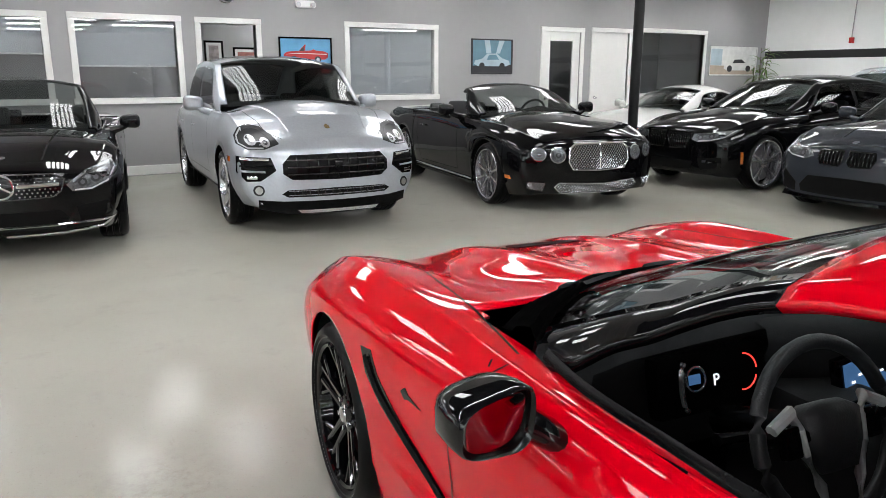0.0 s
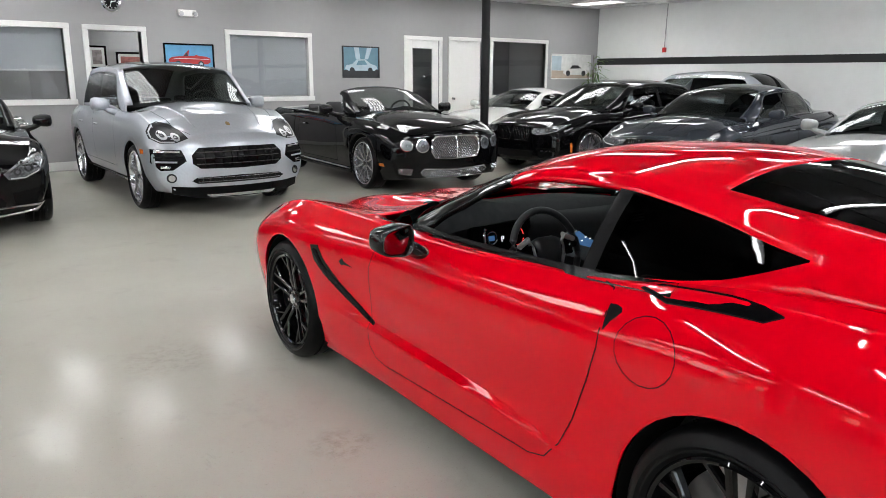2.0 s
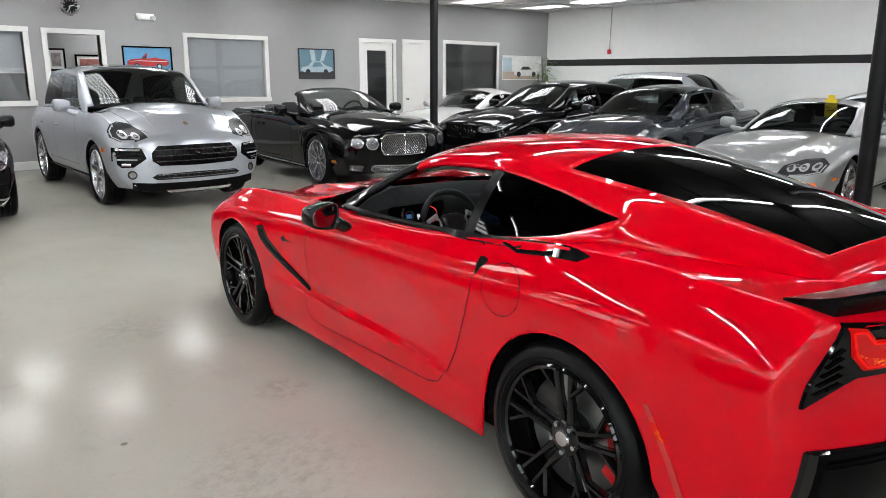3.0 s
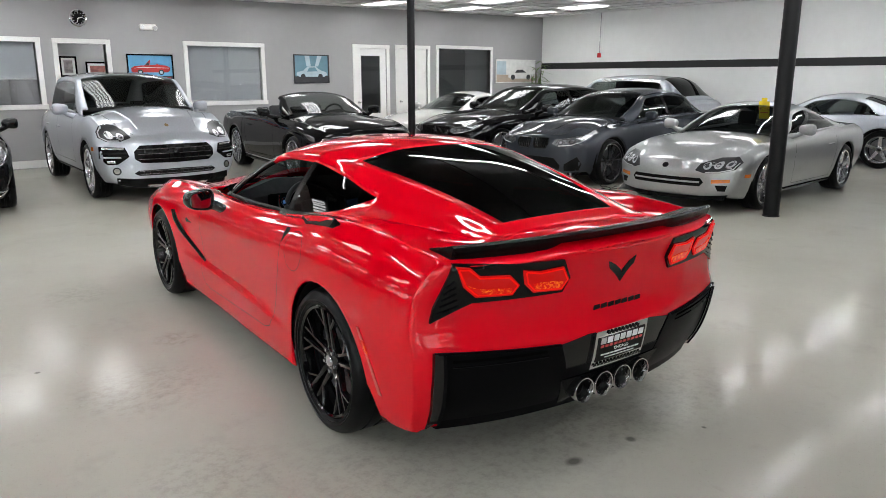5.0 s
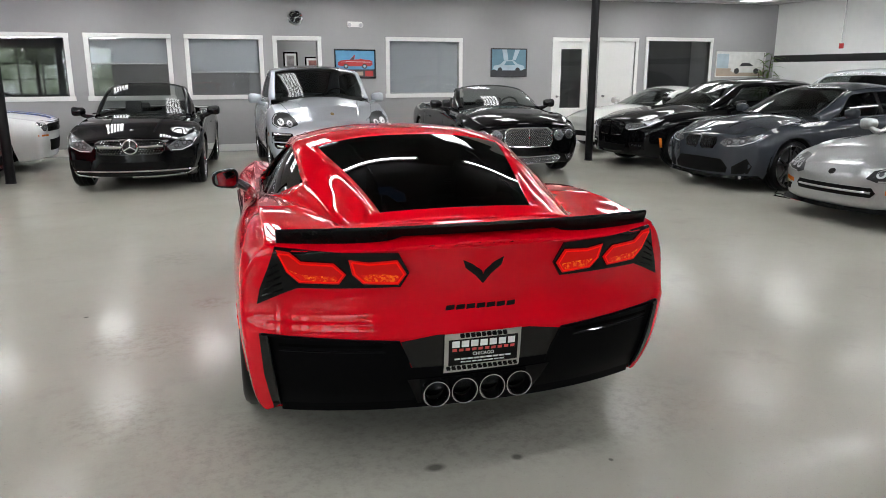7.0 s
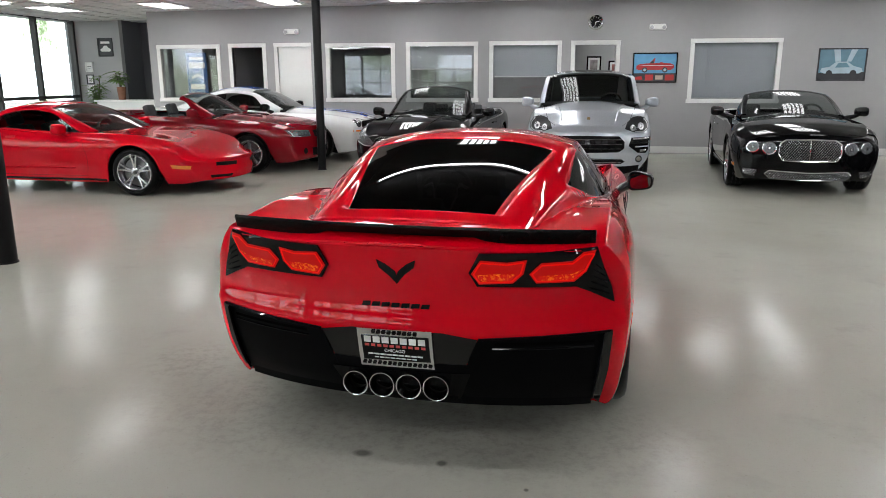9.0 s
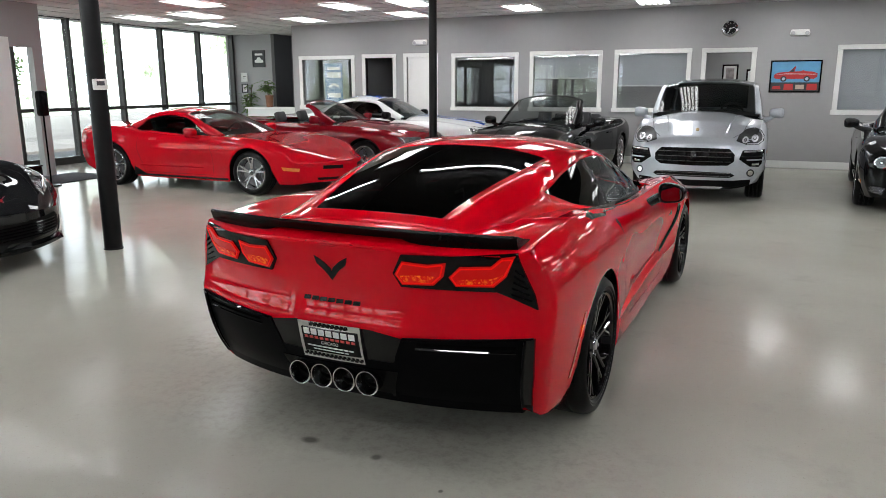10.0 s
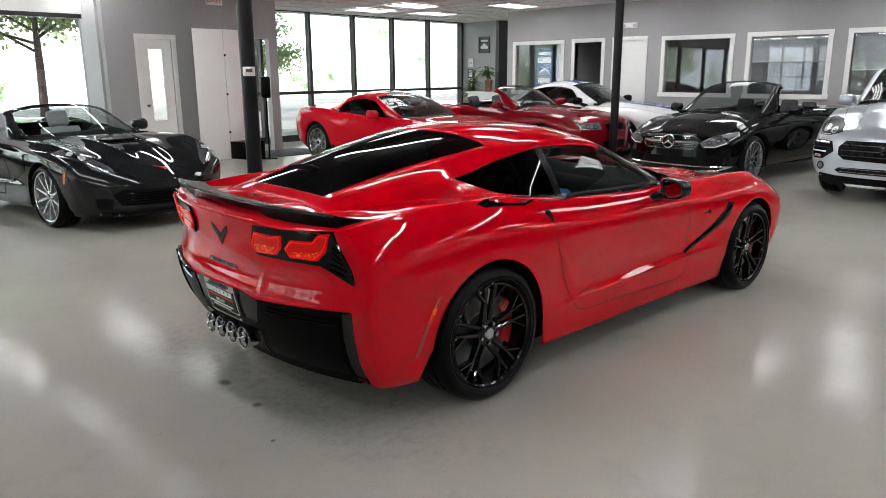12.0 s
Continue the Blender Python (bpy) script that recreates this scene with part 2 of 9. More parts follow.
def lamp_core_material():
    """Lit lamp behind a faceted red lens: grains from deep red to orange."""
    m = mat("lit_lamp_core", (0.1, 0.002, 0.001), 0.2, coat=1.0, spec=0.1, emit=(1, 0.1, 0.02), power=0.7, coat_ior=1.3)
    nt = m.node_tree
    b = nt.nodes["Principled BSDF"]
    tc = nt.nodes.new("ShaderNodeTexCoord")
    v = nt.nodes.new("ShaderNodeTexVoronoi")
    v.inputs["Scale"].default_value = 130
    n = nt.nodes.new("ShaderNodeTexNoise")
    n.inputs["Scale"].default_value = 28
    nt.links.new(tc.outputs["Object"], v.inputs["Vector"])
    nt.links.new(tc.outputs["Object"], n.inputs["Vector"])
    ad = nt.nodes.new("ShaderNodeMath")
    ad.operation = "MULTIPLY"
    nt.links.new(v.outputs["Color"], ad.inputs[0])
    nt.links.new(n.outputs["Fac"], ad.inputs[1])
    r = nt.nodes.new("ShaderNodeValToRGB")
    r.color_ramp.elements[0].position, r.color_ramp.elements[0].color = 0.24, (0.55, 0.003, 0.002, 1)
    r.color_ramp.elements[1].position, r.color_ramp.elements[1].color = 0.58, (1.0, 0.24, 0.008, 1)
    nt.links.new(ad.outputs[0], r.inputs[0])
    nt.links.new(r.outputs[0], b.inputs["Emission Color"])
    return m


def leaf_material(name="leaf_green", through_tint=(0.22, 0.34, 0.10), share=0.5):
    """Leaves that let some of the light behind them through."""
    m = mat(name, (0.08, 0.13, 0.045), 0.5, noise_scale=9, amount=0.4)
    nt = m.node_tree
    tl = nt.nodes.new("ShaderNodeBsdfTranslucent")
    tl.inputs[0].default_value = (*through_tint, 1)
    mx = nt.nodes.new("ShaderNodeMixShader")
    mx.inputs[0].default_value = share
    nt.links.new(nt.nodes["Principled BSDF"].outputs[0], mx.inputs[1])
    nt.links.new(tl.outputs[0], mx.inputs[2])
    nt.links.new(mx.outputs[0], nt.nodes["Material Output"].inputs[0])
    return m


M["floor"] = floor_material()
M["leaf"] = leaf_material()
M["lamp_hot"] = lamp_core_material()


# ---- small builders ----
def link_mesh(name, bm, material, parent=None, label="", smooth=True, auto=40):
    me = bpy.data.meshes.new(name)
    bm.normal_update()
    bm.to_mesh(me)
    bm.free()
    mats = material if isinstance(material, (list, tuple)) else [material]
    for one in mats:
        me.materials.append(one)
    if smooth:
        me.polygons.foreach_set("use_smooth", [True] * len(me.polygons))
        me.set_sharp_from_angle(angle=radians(auto))
    ob = new(name, me)
    if parent:
        ob.parent = parent
    if label:
        ob["label"] = label
    return ob


def part(name, bm, material, parent, label="", smooth=True, auto=40):
    """Links a bmesh as one mesh object under a thing or a part."""
    return link_mesh(name, bm, material, parent, label, smooth, auto)


def thing(name, label, category, group="", kind="", at=None):
    ob = new(name)
    ob.empty_display_size = 0.2
    tagged(ob, label, category, group, kind)
    if at:
        ob.matrix_basis = at
    return ob


def add_box(bm, lo, hi, bevel=0.0, m=None):
    """Adds a box between two corners, with bevelled edges."""
    lo, hi = Vector(lo), Vector(hi)
    mid, size = (lo + hi) / 2, hi - lo
    g = bmesh.ops.create_cube(bm, size=1.0, matrix=Matrix.Translation(mid) @ Matrix.Diagonal((*size, 1)))
    vs = g["verts"]
    if bevel:
        es = {e for v in vs for e in v.link_edges}
        r = bmesh.ops.bevel(bm, geom=list(es), offset=bevel, segments=2, affect="EDGES", profile=0.6)
        vs = list({v for f in r["faces"] for v in f.verts} | {v for v in vs if v.is_valid})
    if m is not None:
        bmesh.ops.transform(bm, matrix=m, verts=[v for v in vs if v.is_valid])
    return vs


def box(lo, hi, bevel=0.0, m=None):
    bm = bmesh.new()
    add_box(bm, lo, hi, bevel, m)
    return bm


def add_tube(bm, pts, radius, sides=8, closed=False):
    """A tube of one or varying radius along a line of points."""
    pts = [Vector(p) for p in pts]
    n = len(pts)
    rad = radius if isinstance(radius, (list, tuple)) else [radius] * n
    rings = []
    for i, p in enumerate(pts):
        a = pts[(i - 1) % n] if closed or i else p
        b = pts[(i + 1) % n] if closed or i < n - 1 else p
        d = (b - a).normalized()
        up = Vector((0, 0, 1)) if abs(d.z) < 0.9 else Vector((1, 0, 0))
        u = d.cross(up).normalized()
        v = u.cross(d)
        rings.append([bm.verts.new(p + rad[i] * (math.cos(2 * math.pi * k / sides) * u + math.sin(2 * math.pi * k / sides) * v)) for k in range(sides)])
    for i in range(n if closed else n - 1):
        r0, r1 = rings[i], rings[(i + 1) % n]
        for k in range(sides):
            bm.faces.new((r0[k], r0[(k + 1) % sides], r1[(k + 1) % sides], r1[k]))
    if not closed:
        bm.faces.new(rings[0][::-1])
        bm.faces.new(rings[-1])
    bmesh.ops.recalc_face_normals(bm, faces=bm.faces)


def tube(pts, radius, sides=8, closed=False):
    bm = bmesh.new()
    add_tube(bm, pts, radius, sides, closed)
    return bm


def add_lathe(bm, profile, seg=32, axis="y", offset=(0, 0, 0), cap=False):
    """Turns a profile of (radius, along) round an axis."""
    rings = []
    off = Vector(offset)
    for r, h in profile:
        ring = []
        for k in range(seg):
            a = 2 * math.pi * k / seg
            c, s = r * math.cos(a), r * math.sin(a)
            p = {"y": (c, h, s), "z": (c, s, h), "x": (h, c, s)}[axis]
            ring.append(bm.verts.new(off + Vector(p)))
        rings.append(ring)
    fs = []
    for r0, r1 in zip(rings, rings[1:]):
        for k in range(seg):
            fs.append(bm.faces.new((r0[k], r0[(k + 1) % seg], r1[(k + 1) % seg], r1[k])))
    if cap:
        fs.append(bm.faces.new(rings[0]))
        fs.append(bm.faces.new(rings[-1]))
    bmesh.ops.recalc_face_normals(bm, faces=bm.faces)


def lathe(profile, seg=32, axis="y", offset=(0, 0, 0), cap=False):
    bm = bmesh.new()
    add_lathe(bm, profile, seg, axis, offset, cap)
    return bm


def curve(pts):
    """A smooth, monotone curve through (x, value) pairs."""
    pts = sorted({round(a, 5): b for a, b in pts}.items())
    x = np.array([p[0] for p in pts], float)
    y = np.array([p[1] for p in pts], float)
    h = np.diff(x)
    d = np.diff(y) / h
    m = np.zeros(len(x))
    for i in range(1, len(x) - 1):
        if d[i - 1] * d[i] > 0:
            w1, w2 = 2 * h[i] + h[i - 1], h[i] + 2 * h[i - 1]
            m[i] = (w1 + w2) / (w1 / d[i - 1] + w2 / d[i])
    m[0], m[-1] = d[0], d[-1]

    def f(t):
        t = min(max(t, x[0]), x[-1])
        i = min(max(int(np.searchsorted(x, t)) - 1, 0), len(x) - 2)
        s = (t - x[i]) / h[i]
        return float((1 + 2 * s) * (1 - s) ** 2 * y[i] + s * (1 - s) ** 2 * h[i] * m[i] + s * s * (3 - 2 * s) * y[i + 1] + s * s * (s - 1) * h[i] * m[i + 1])
    return f


def eased(pts, width):
    """The same curve, faired over a width along x so that reflections run without kinks."""
    f = curve(pts)
    x0, x1 = min(p[0] for p in pts), max(p[0] for p in pts)
    step = 0.01
    xs = np.arange(x0, x1 + step / 2, step)
    v = np.array([f(x) for x in xs])
    k = int(3 * width / step)
    left, right = 2 * v[0] - v[1:k + 1][::-1], 2 * v[-1] - v[-k - 1:-1][::-1]
    w = np.exp(-0.5 * (np.arange(-k, k + 1) * step / width) ** 2)
    v = np.convolve(np.concatenate([left, v, right]), w / w.sum(), "valid")
    return lambda t: float(np.interp(t, xs, v))


# ---- car building ----
from mathutils.bvhtree import BVHTree


def spec(wb, fo, ro, W, H, nose, hood, belt, deck, tail, xw, xt, xr, xb, **over):
    """The curves of a car: x ahead from the middle of the wheelbase, z up, half widths. Values can be overridden curve by curve."""
    f, r, w = wb / 2 + fo, -(wb / 2 + ro), W / 2
    s = dict(
        wb=wb, f=f, r=r, W=W, H=H, xw=xw, xt=xt, xr=xr, xb=xb, rf=0.34, rr=0.34, arch=0.045, tyre_f=0.235, tyre_r=0.255, clear=0.0,
        zc=[(r, tail), (r + 0.22, deck), (xb, deck + 0.01), (0.0, belt + 0.02), (xw, hood), ((xw + f) / 2, hood - 0.3 * (hood - nose)), (f - 0.18, nose + 0.06), (f, nose)],
        zs=[(r, tail - 0.03), (r + 0.25, deck - 0.02), (xb, deck - 0.02), (0.0, belt), (xw, belt - 0.03), (wb / 2, hood - 0.10), (f - 0.25, nose), (f, nose - 0.05)],
        ys=[(r, 0.74 * w), (-wb / 2, 0.86 * w), (0, 0.88 * w), (wb / 2, 0.84 * w), (f - 0.2, 0.76 * w), (f, 0.70 * w)],
        ym=[(r, 0.90 * w), (r + 0.35, 0.96 * w), (-wb / 2, w), (0, 0.985 * w), (wb / 2, w), (f - 0.4, 0.965 * w), (f, 0.90 * w)],
        zm=[(r, 0.62), (-wb / 2, 0.64), (0, 0.58), (wb / 2, 0.62), (f, 0.50)],
        yb=[(r, 0.82 * w), (-wb / 2, 0.93 * w), (0, 0.93 * w), (wb / 2, 0.93 * w), (f, 0.80 * w)],
        zb=[(r, 0.30), (r + 0.5, 0.20), (0, 0.17), (f - 0.5, 0.17), (f, 0.20)],
        valley=0.0, crisp=True, bow_f=0.32, bow_r=0.2, lean_f=[(0.1, -0.06), (0.3, 0.0), (0.5, 0.0), (0.75, -0.10), (1.1, -0.3)],
        lean_r=[(0.1, -0.12), (0.35, -0.02), (0.6, 0.0), (0.9, -0.04), (1.2, -0.10)],
        zr=[(xb, deck + 0.01), (xr, H - 0.05), ((xr + xt) / 2, H), (xt, H - 0.045), ((xt + xw) / 2, (H - 0.045) * 0.53 + hood * 0.47 + 0.02), (xw, hood + 0.005)],
        yr=[(xb, 0.62 * w), (xr, 0.60 * w), (xt, 0.62 * w), ((xt + xw) / 2, 0.70 * w), (xw, 0.74 * w)],
        gb=[(xb, 0.70 * w), (xr, 0.82 * w), (0, 0.84 * w), (xw - 0.45, 0.82 * w), (xw, 0.76 * w)],
        crown=0.07, cowl_bow=0.22, tail_bow=0.12,
        # side glass: belt margin, and its upper edge as a share of the way to the rail
        gx=(xb + 0.35, xw - 0.12), gtop=[(xb + 0.35, 0.0), (xb + 0.75, 0.86), (xt, 0.88), (xw - 0.12, 0.0)], bpillar=[], gbot=[(xb + 0.35, 0.0), (xb + 0.6, 0.10), (xw - 0.12, 0.10)], scoop=[(r, 0.0), (f, 0.0)],
        back=(xb + 0.10, xr - 0.02), back_w=(0.86, 0.84), convertible=False,
    )
    s.update(over)
    return s


def sculpted_section(s, c, x):
    """A section with a hood ridge, a crisp shoulder, and a scallop over a rocker ledge between the wheels."""
    zc, zs, ys, ym, zm, yb, zb, zk = (c[k](x) for k in ("zc", "zs", "ys", "ym", "zm", "yb", "zb", "zk"))
    val, rid, cut = c["valley"](x), c["ridge"](x), c["scoop"](x)
    d, h = ym - ys, zs - zm

    def flank(z):
        return ym + (yb - ym) * (max(zm - z, 0) / (zm - zb)) ** 1.7
    ctrl = [(0, zc), (0.16 * ys, zc - 0.001), (0.31 * ys, zc + 0.03 * (zs - zc) + rid), (0.40 * ys, zc + 0.08 * (zs - zc) - 0.2 * val), (0.62 * ys, zc + 0.36 * (zs - zc) - val),
            (0.84 * ys, zc + 0.80 * (zs - zc) - 0.4 * val), (0.95 * ys, zc + 0.965 * (zs - zc) - 0.08 * val), (ys, zs),
            (ys + 0.16 * d, zs - 0.05 * h - 0.003), (ys + 0.58 * d, zs - 0.24 * h - 0.006), (ym - 0.07 * d, zs - 0.60 * h), (ym, zm)]
    z1, z2 = zm - 0.45 * (zm - zk), zk + 0.035
    ctrl += [(flank(z1) - 0.75 * cut, z1), (flank(z2) - cut, z2), (flank(zk) + 0.3 * cut, zk), (flank(zk - 0.02) + 0.3 * cut, zk - 0.02), (flank(0.5 * (zk + zb)), 0.5 * (zk + zb)), (yb - 0.012, zb + 0.012), (yb - 0.03, zb)]
    P = np.array(ctrl)
    t = np.concatenate([[0], np.cumsum(np.sqrt(np.hypot(*np.diff(P, axis=0).T)))])
    fy, fz = curve(list(zip(t, P[:, 0]))), curve(list(zip(t, P[:, 1])))
    u = np.concatenate([np.linspace(a, b, 10, endpoint=False) for a, b in zip(t, t[1:])] + [t[-1:]])
    return np.array([(fy(q), fz(q)) for q in u]), 70


def section(s, c, x):
    """Half a section from the centre line over the shoulder to the sill, as dense points (y, z), and the index of the shoulder."""
    if s.get("sculpted"):
        return sculpted_section(s, c, x)
    zc, zs, ys, ym, zm, yb, zb = (c[k](x) for k in ("zc", "zs", "ys", "ym", "zm", "yb", "zb"))
    val = s["valley"](x) if callable(s["valley"]) else s["valley"]
    ctrl = [(0, zc), (0.30 * ys, zc + 0.05 * (zs - zc)), (0.62 * ys, zc + 0.38 * (zs - zc) - val), (0.86 * ys, zc + 0.85 * (zs - zc) - 0.25 * val), (ys, zs),
            (ys + 0.62 * (ym - ys), zs - 0.16 * (zs - zm) - 0.01), (ym - 0.06 * (ym - ys), zs - 0.50 * (zs - zm)), (ym, zm),
            (ym - 0.25 * (ym - yb) - c["scoop"](x), zm - 0.45 * (zm - zb)), (yb + 0.1 * (ym - yb), zb + 0.12 * (zm - zb)), (yb - 0.02, zb)]
    crisp = bool(s.get("crisp"))
    if crisp:
        ctrl.insert(4, (0.955 * ys, zc + 0.968 * (zs - zc) - 0.08 * val))
        ctrl.insert(6, (ys + 0.14 * (ym - ys), zs - 0.035 * (zs - zm) - 0.002))
    P = np.array(ctrl)
    P = np.vstack([[-P[1, 0], P[1, 1]], P, 2 * P[-1] - P[-2]])
    out = []
    for i in range(1, len(P) - 2):
        t = np.linspace(0, 1, 12, endpoint=False)[:, None]
        p0, p1, p2, p3 = P[i - 1], P[i], P[i + 1], P[i + 2]
        out.append(0.5 * ((2 * p1) + (p2 - p0) * t + (2 * p0 - 5 * p1 + 4 * p2 - p3) * t ** 2 + (3 * p1 - p0 - 3 * p2 + p3) * t ** 3))
    out.append(P[-2][None])
    return np.vstack(out), (5 if crisp else 4) * 12


def outward(bm):
    """Turns the faces of an open shell away from the car's middle."""
    bmesh.ops.recalc_face_normals(bm, faces=bm.faces)
    bm.normal_update()
    mid = Vector((sum(v.co.x for v in bm.verts) / len(bm.verts), 0, 0.55))
    if sum(f.calc_area() * f.normal.dot(f.calc_center_median() - mid) for f in bm.faces) < 0:
        bmesh.ops.reverse_faces(bm, faces=bm.faces)


class Car:
    """A car's shell, built from its curves; further parts are laid on it by projection."""

    def __init__(self, name, label, s, paint_mat, at, category="car"):
        self.s, self.paint = s, paint_mat
        self.c = {k: curve(s[k]) for k in ("zc", "zs", "ys", "ym", "zm", "yb", "zb", "zr", "yr", "gb", "lean_f", "lean_r", "gtop", "gbot", "scoop")}
        if s.get("sculpted"):
            for k in ("zc", "zs", "ys", "ym", "zm", "yb", "zb", "zr", "yr", "gb", "scoop", "zk", "valley", "ridge"):
                self.c[k] = eased(s[k], 0.035 if k in ("zr", "yr", "gb") else 0.07)
        self.root = thing(name, label, category, at=at)
        self.soup = []
        self.body()
        self.greenhouse()
        vs, fs = [], []
        for v, f in self.soup:
            k = len(vs)
            vs += v
            fs += [[i + k for i in q] for q in f]
        self.tree = BVHTree.FromPolygons(vs, fs)

    def arch_z(self, x):
        s, z = self.s, self.c["zb"](x)
        for xc, r in ((s["wb"] / 2, s["rf"]), (-s["wb"] / 2, s["rr"])):
            R = r + s["arch"]
            if abs(x - xc) < R:
                z = max(z, r + math.sqrt(R * R - (x - xc) ** 2))
        return z

    def shift(self, x, y, z):
        """Bends nose and tail in plan and in profile."""
        s = self.s
        d = 0.0
        ease = 1.9 if s.get("sculpted") else 1.3
        wf = min(max((x - (s["f"] - 0.55)) / 0.55, 0), 1) ** ease
        wr = min(max(((s["r"] + 0.5) - x) / 0.5, 0), 1) ** ease
        q = (abs(y) / (s["W"] / 2)) ** 2.4
        d += wf * (-s["bow_f"] * q + self.c["lean_f"](z))
        d -= wr * (-s["bow_r"] * q + self.c["lean_r"](z))
        return x + d

    def body(self, nt=13, ns=15):
        s, c = self.s, self.c
        if s.get("sculpted"):
            nt, ns = 26, 38
        xs = set(np.linspace(s["r"] + 0.5, s["f"] - 0.5, 60 if s.get("sculpted") else 40))
        xs |= set(s["f"] - 0.5 * (np.linspace(0, 1, 12) ** 1.8))
        xs |= set(s["r"] + 0.5 * (np.linspace(0, 1, 12) ** 1.8))
        for xc, r in ((s["wb"] / 2, s["rf"]), (-s["wb"] / 2, s["rr"])):
            R = r + s["arch"]
            xs = {x for x in xs if abs(x - xc) > R + 0.012}
            z0 = c["zb"](xc)
            lim = math.asin((z0 - r) / R) + 0.001
            for a in np.linspace(lim, math.pi - lim, 25):
                xs.add(xc + R * math.cos(a))
            xs.add(xc + R * math.cos(lim) + 0.006)
            xs.add(xc - R * math.cos(lim) - 0.006)
        xs = sorted(xs)
        rows = []
        for x in xs:
            P, k = section(s, c, x)
            zl = self.arch_z(x)
            e = max(i for i in range(len(P)) if P[i, 1] >= zl - 1e-6 or i <= k + 2)
            idx = np.concatenate([np.linspace(0, k, nt), np.linspace(k, e, ns + 1)[1:]])
            if s.get("sculpted"):
                idx = np.concatenate([np.linspace(0, k, nt), np.linspace(k, k + 30, 16)[1:], np.linspace(k + 30, e, ns - 14)[1:]])
            pts = [P[int(i)] * (1 - (i - int(i))) + P[min(int(i) + 1, len(P) - 1)] * (i - int(i)) for i in idx]
            pts[-1] = np.array([pts[-1][0], zl])
            near = min(s["f"] - x, x - s["r"])
            k2 = 1 - 0.05 * max(0, 1 - near / 0.06) ** 2
            zmid = 0.5 * (pts[0][1] + pts[-1][1])
            rows.append([(x, p[0] * k2, zmid + (p[1] - zmid) * k2) for p in pts])
        verts, faces = [], []
        n = nt + ns

        def vid(i, j, side):
            return (i * n + j) * 2 + side
        for row in rows:
            for x, y, z in row:
                verts.append(Vector((self.shift(x, y, z), y, z)))
                verts.append(Vector((self.shift(x, y, z), -y, z)))
        g0, g1 = s["xb"] + 0.06, s["xw"] - 0.10
        if s["convertible"]:
            g0 = s.get("tub", s["xb"] + 0.5)
        for i in range(len(rows) - 1):
            xm = (xs[i] + xs[i + 1]) / 2
            for j in range(n - 1):
                if g0 < xm < g1 and rows[i][j + 1][1] < c["gb"](xm) - 0.035 and j < nt:
                    continue
                faces.append([vid(i, j, 0), vid(i, j + 1, 0), vid(i + 1, j + 1, 0), vid(i + 1, j, 0)])
                faces.append([vid(i, j, 1), vid(i + 1, j, 1), vid(i + 1, j + 1, 1), vid(i, j + 1, 1)])
        # nose and tail
        m = 32 if s.get("sculpted") else 12
        for i, flip in ((0, 1), (len(rows) - 1, 0)):
            prev = None
            for j in range(n):
                x, y, z = rows[i][j]
                line = []
                for q in range(m + 1):
                    t = -1 + 2 * q / m
                    if q == 0:
                        line.append(vid(i, j, 1))
                    elif q == m:
                        line.append(vid(i, j, 0))
                    else:
                        verts.append(Vector((self.shift(x, t * y, z), t * y, z)))
                        line.append(len(verts) - 1)
                if prev:
                    for q in range(m):
                        f = [prev[q], prev[q + 1], line[q + 1], line[q]]
                        faces.append(f[::-1] if flip else f)
                prev = line
        self.rows, self.xs = rows, xs
        bm = bmesh.new()
        bv = [bm.verts.new(v) for v in verts]
        for f in faces:
            try:
                bm.faces.new([bv[i] for i in f])
            except ValueError:
                pass
        bmesh.ops.remove_doubles(bm, verts=bm.verts, dist=0.0004)
        outward(bm)
        self.soup.append((verts, faces))
        self.shell = part("body", bm, self.paint, self.root, auto=35)
        mod = self.shell.modifiers.new("thickness", "SOLIDIFY")
        mod.thickness, mod.offset = 0.006, -1
        self.under()

    def under(self):
        """Dark wheel wells and underbody."""
        s = self.s
        w = s["W"] / 2
        bm = bmesh.new()
        z0 = self.c["zb"](0) + 0.01
        for a, b in ((-s["wb"] / 2 + s["rr"] + 0.06, s["wb"] / 2 - s["rf"] - 0.06), (s["wb"] / 2 + s["rf"] + 0.06, s["f"] - 0.35), (s["r"] + 0.5, -s["wb"] / 2 - s["rr"] - 0.06)):
            if b - a > 0.05:
                k = 0.84 if a < 0 < b else 0.64
                add_box(bm, (a, -k * w, z0), (b, k * w, 0.42))
        add_box(bm, (s["r"] + 0.3, -0.62 * w, z0 + 0.02), (s["f"] - 0.35, 0.62 * w, 0.40))
        part("underbody", bm, M["dark"], self.root, smooth=False)
        for xc, r, tw in ((s["wb"] / 2, s["rf"], s["tyre_f"]), (-s["wb"] / 2, s["rr"], s["tyre_r"])):
            R = r + s["arch"] + 0.004
            for sg in (1, -1):
                bm = bmesh.new()
                y1 = sg * (section(s, self.c, xc)[0][:, 0].max() - 0.04)
                y0 = sg * (w - tw - 0.14)
                ring = []
                for a in np.linspace(-0.15, math.pi + 0.15, 24):
                    p = (xc + R * math.cos(a), r + R * math.sin(a))
                    ring.append((bm.verts.new((p[0], y0, p[1])), bm.verts.new((p[0], y1, p[1]))))
                for a, b in zip(ring, ring[1:]):
                    bm.faces.new((a[0], a[1], b[1], b[0]))
                bm.faces.new([a[0] for a in ring])
                part("wheel_well", bm, M["dark"], self.root)

    def top(self, x, y):
        P, k = section(self.s, self.c, x)
        return float(np.interp(abs(y), P[:k + 1, 0], P[:k + 1, 1]))

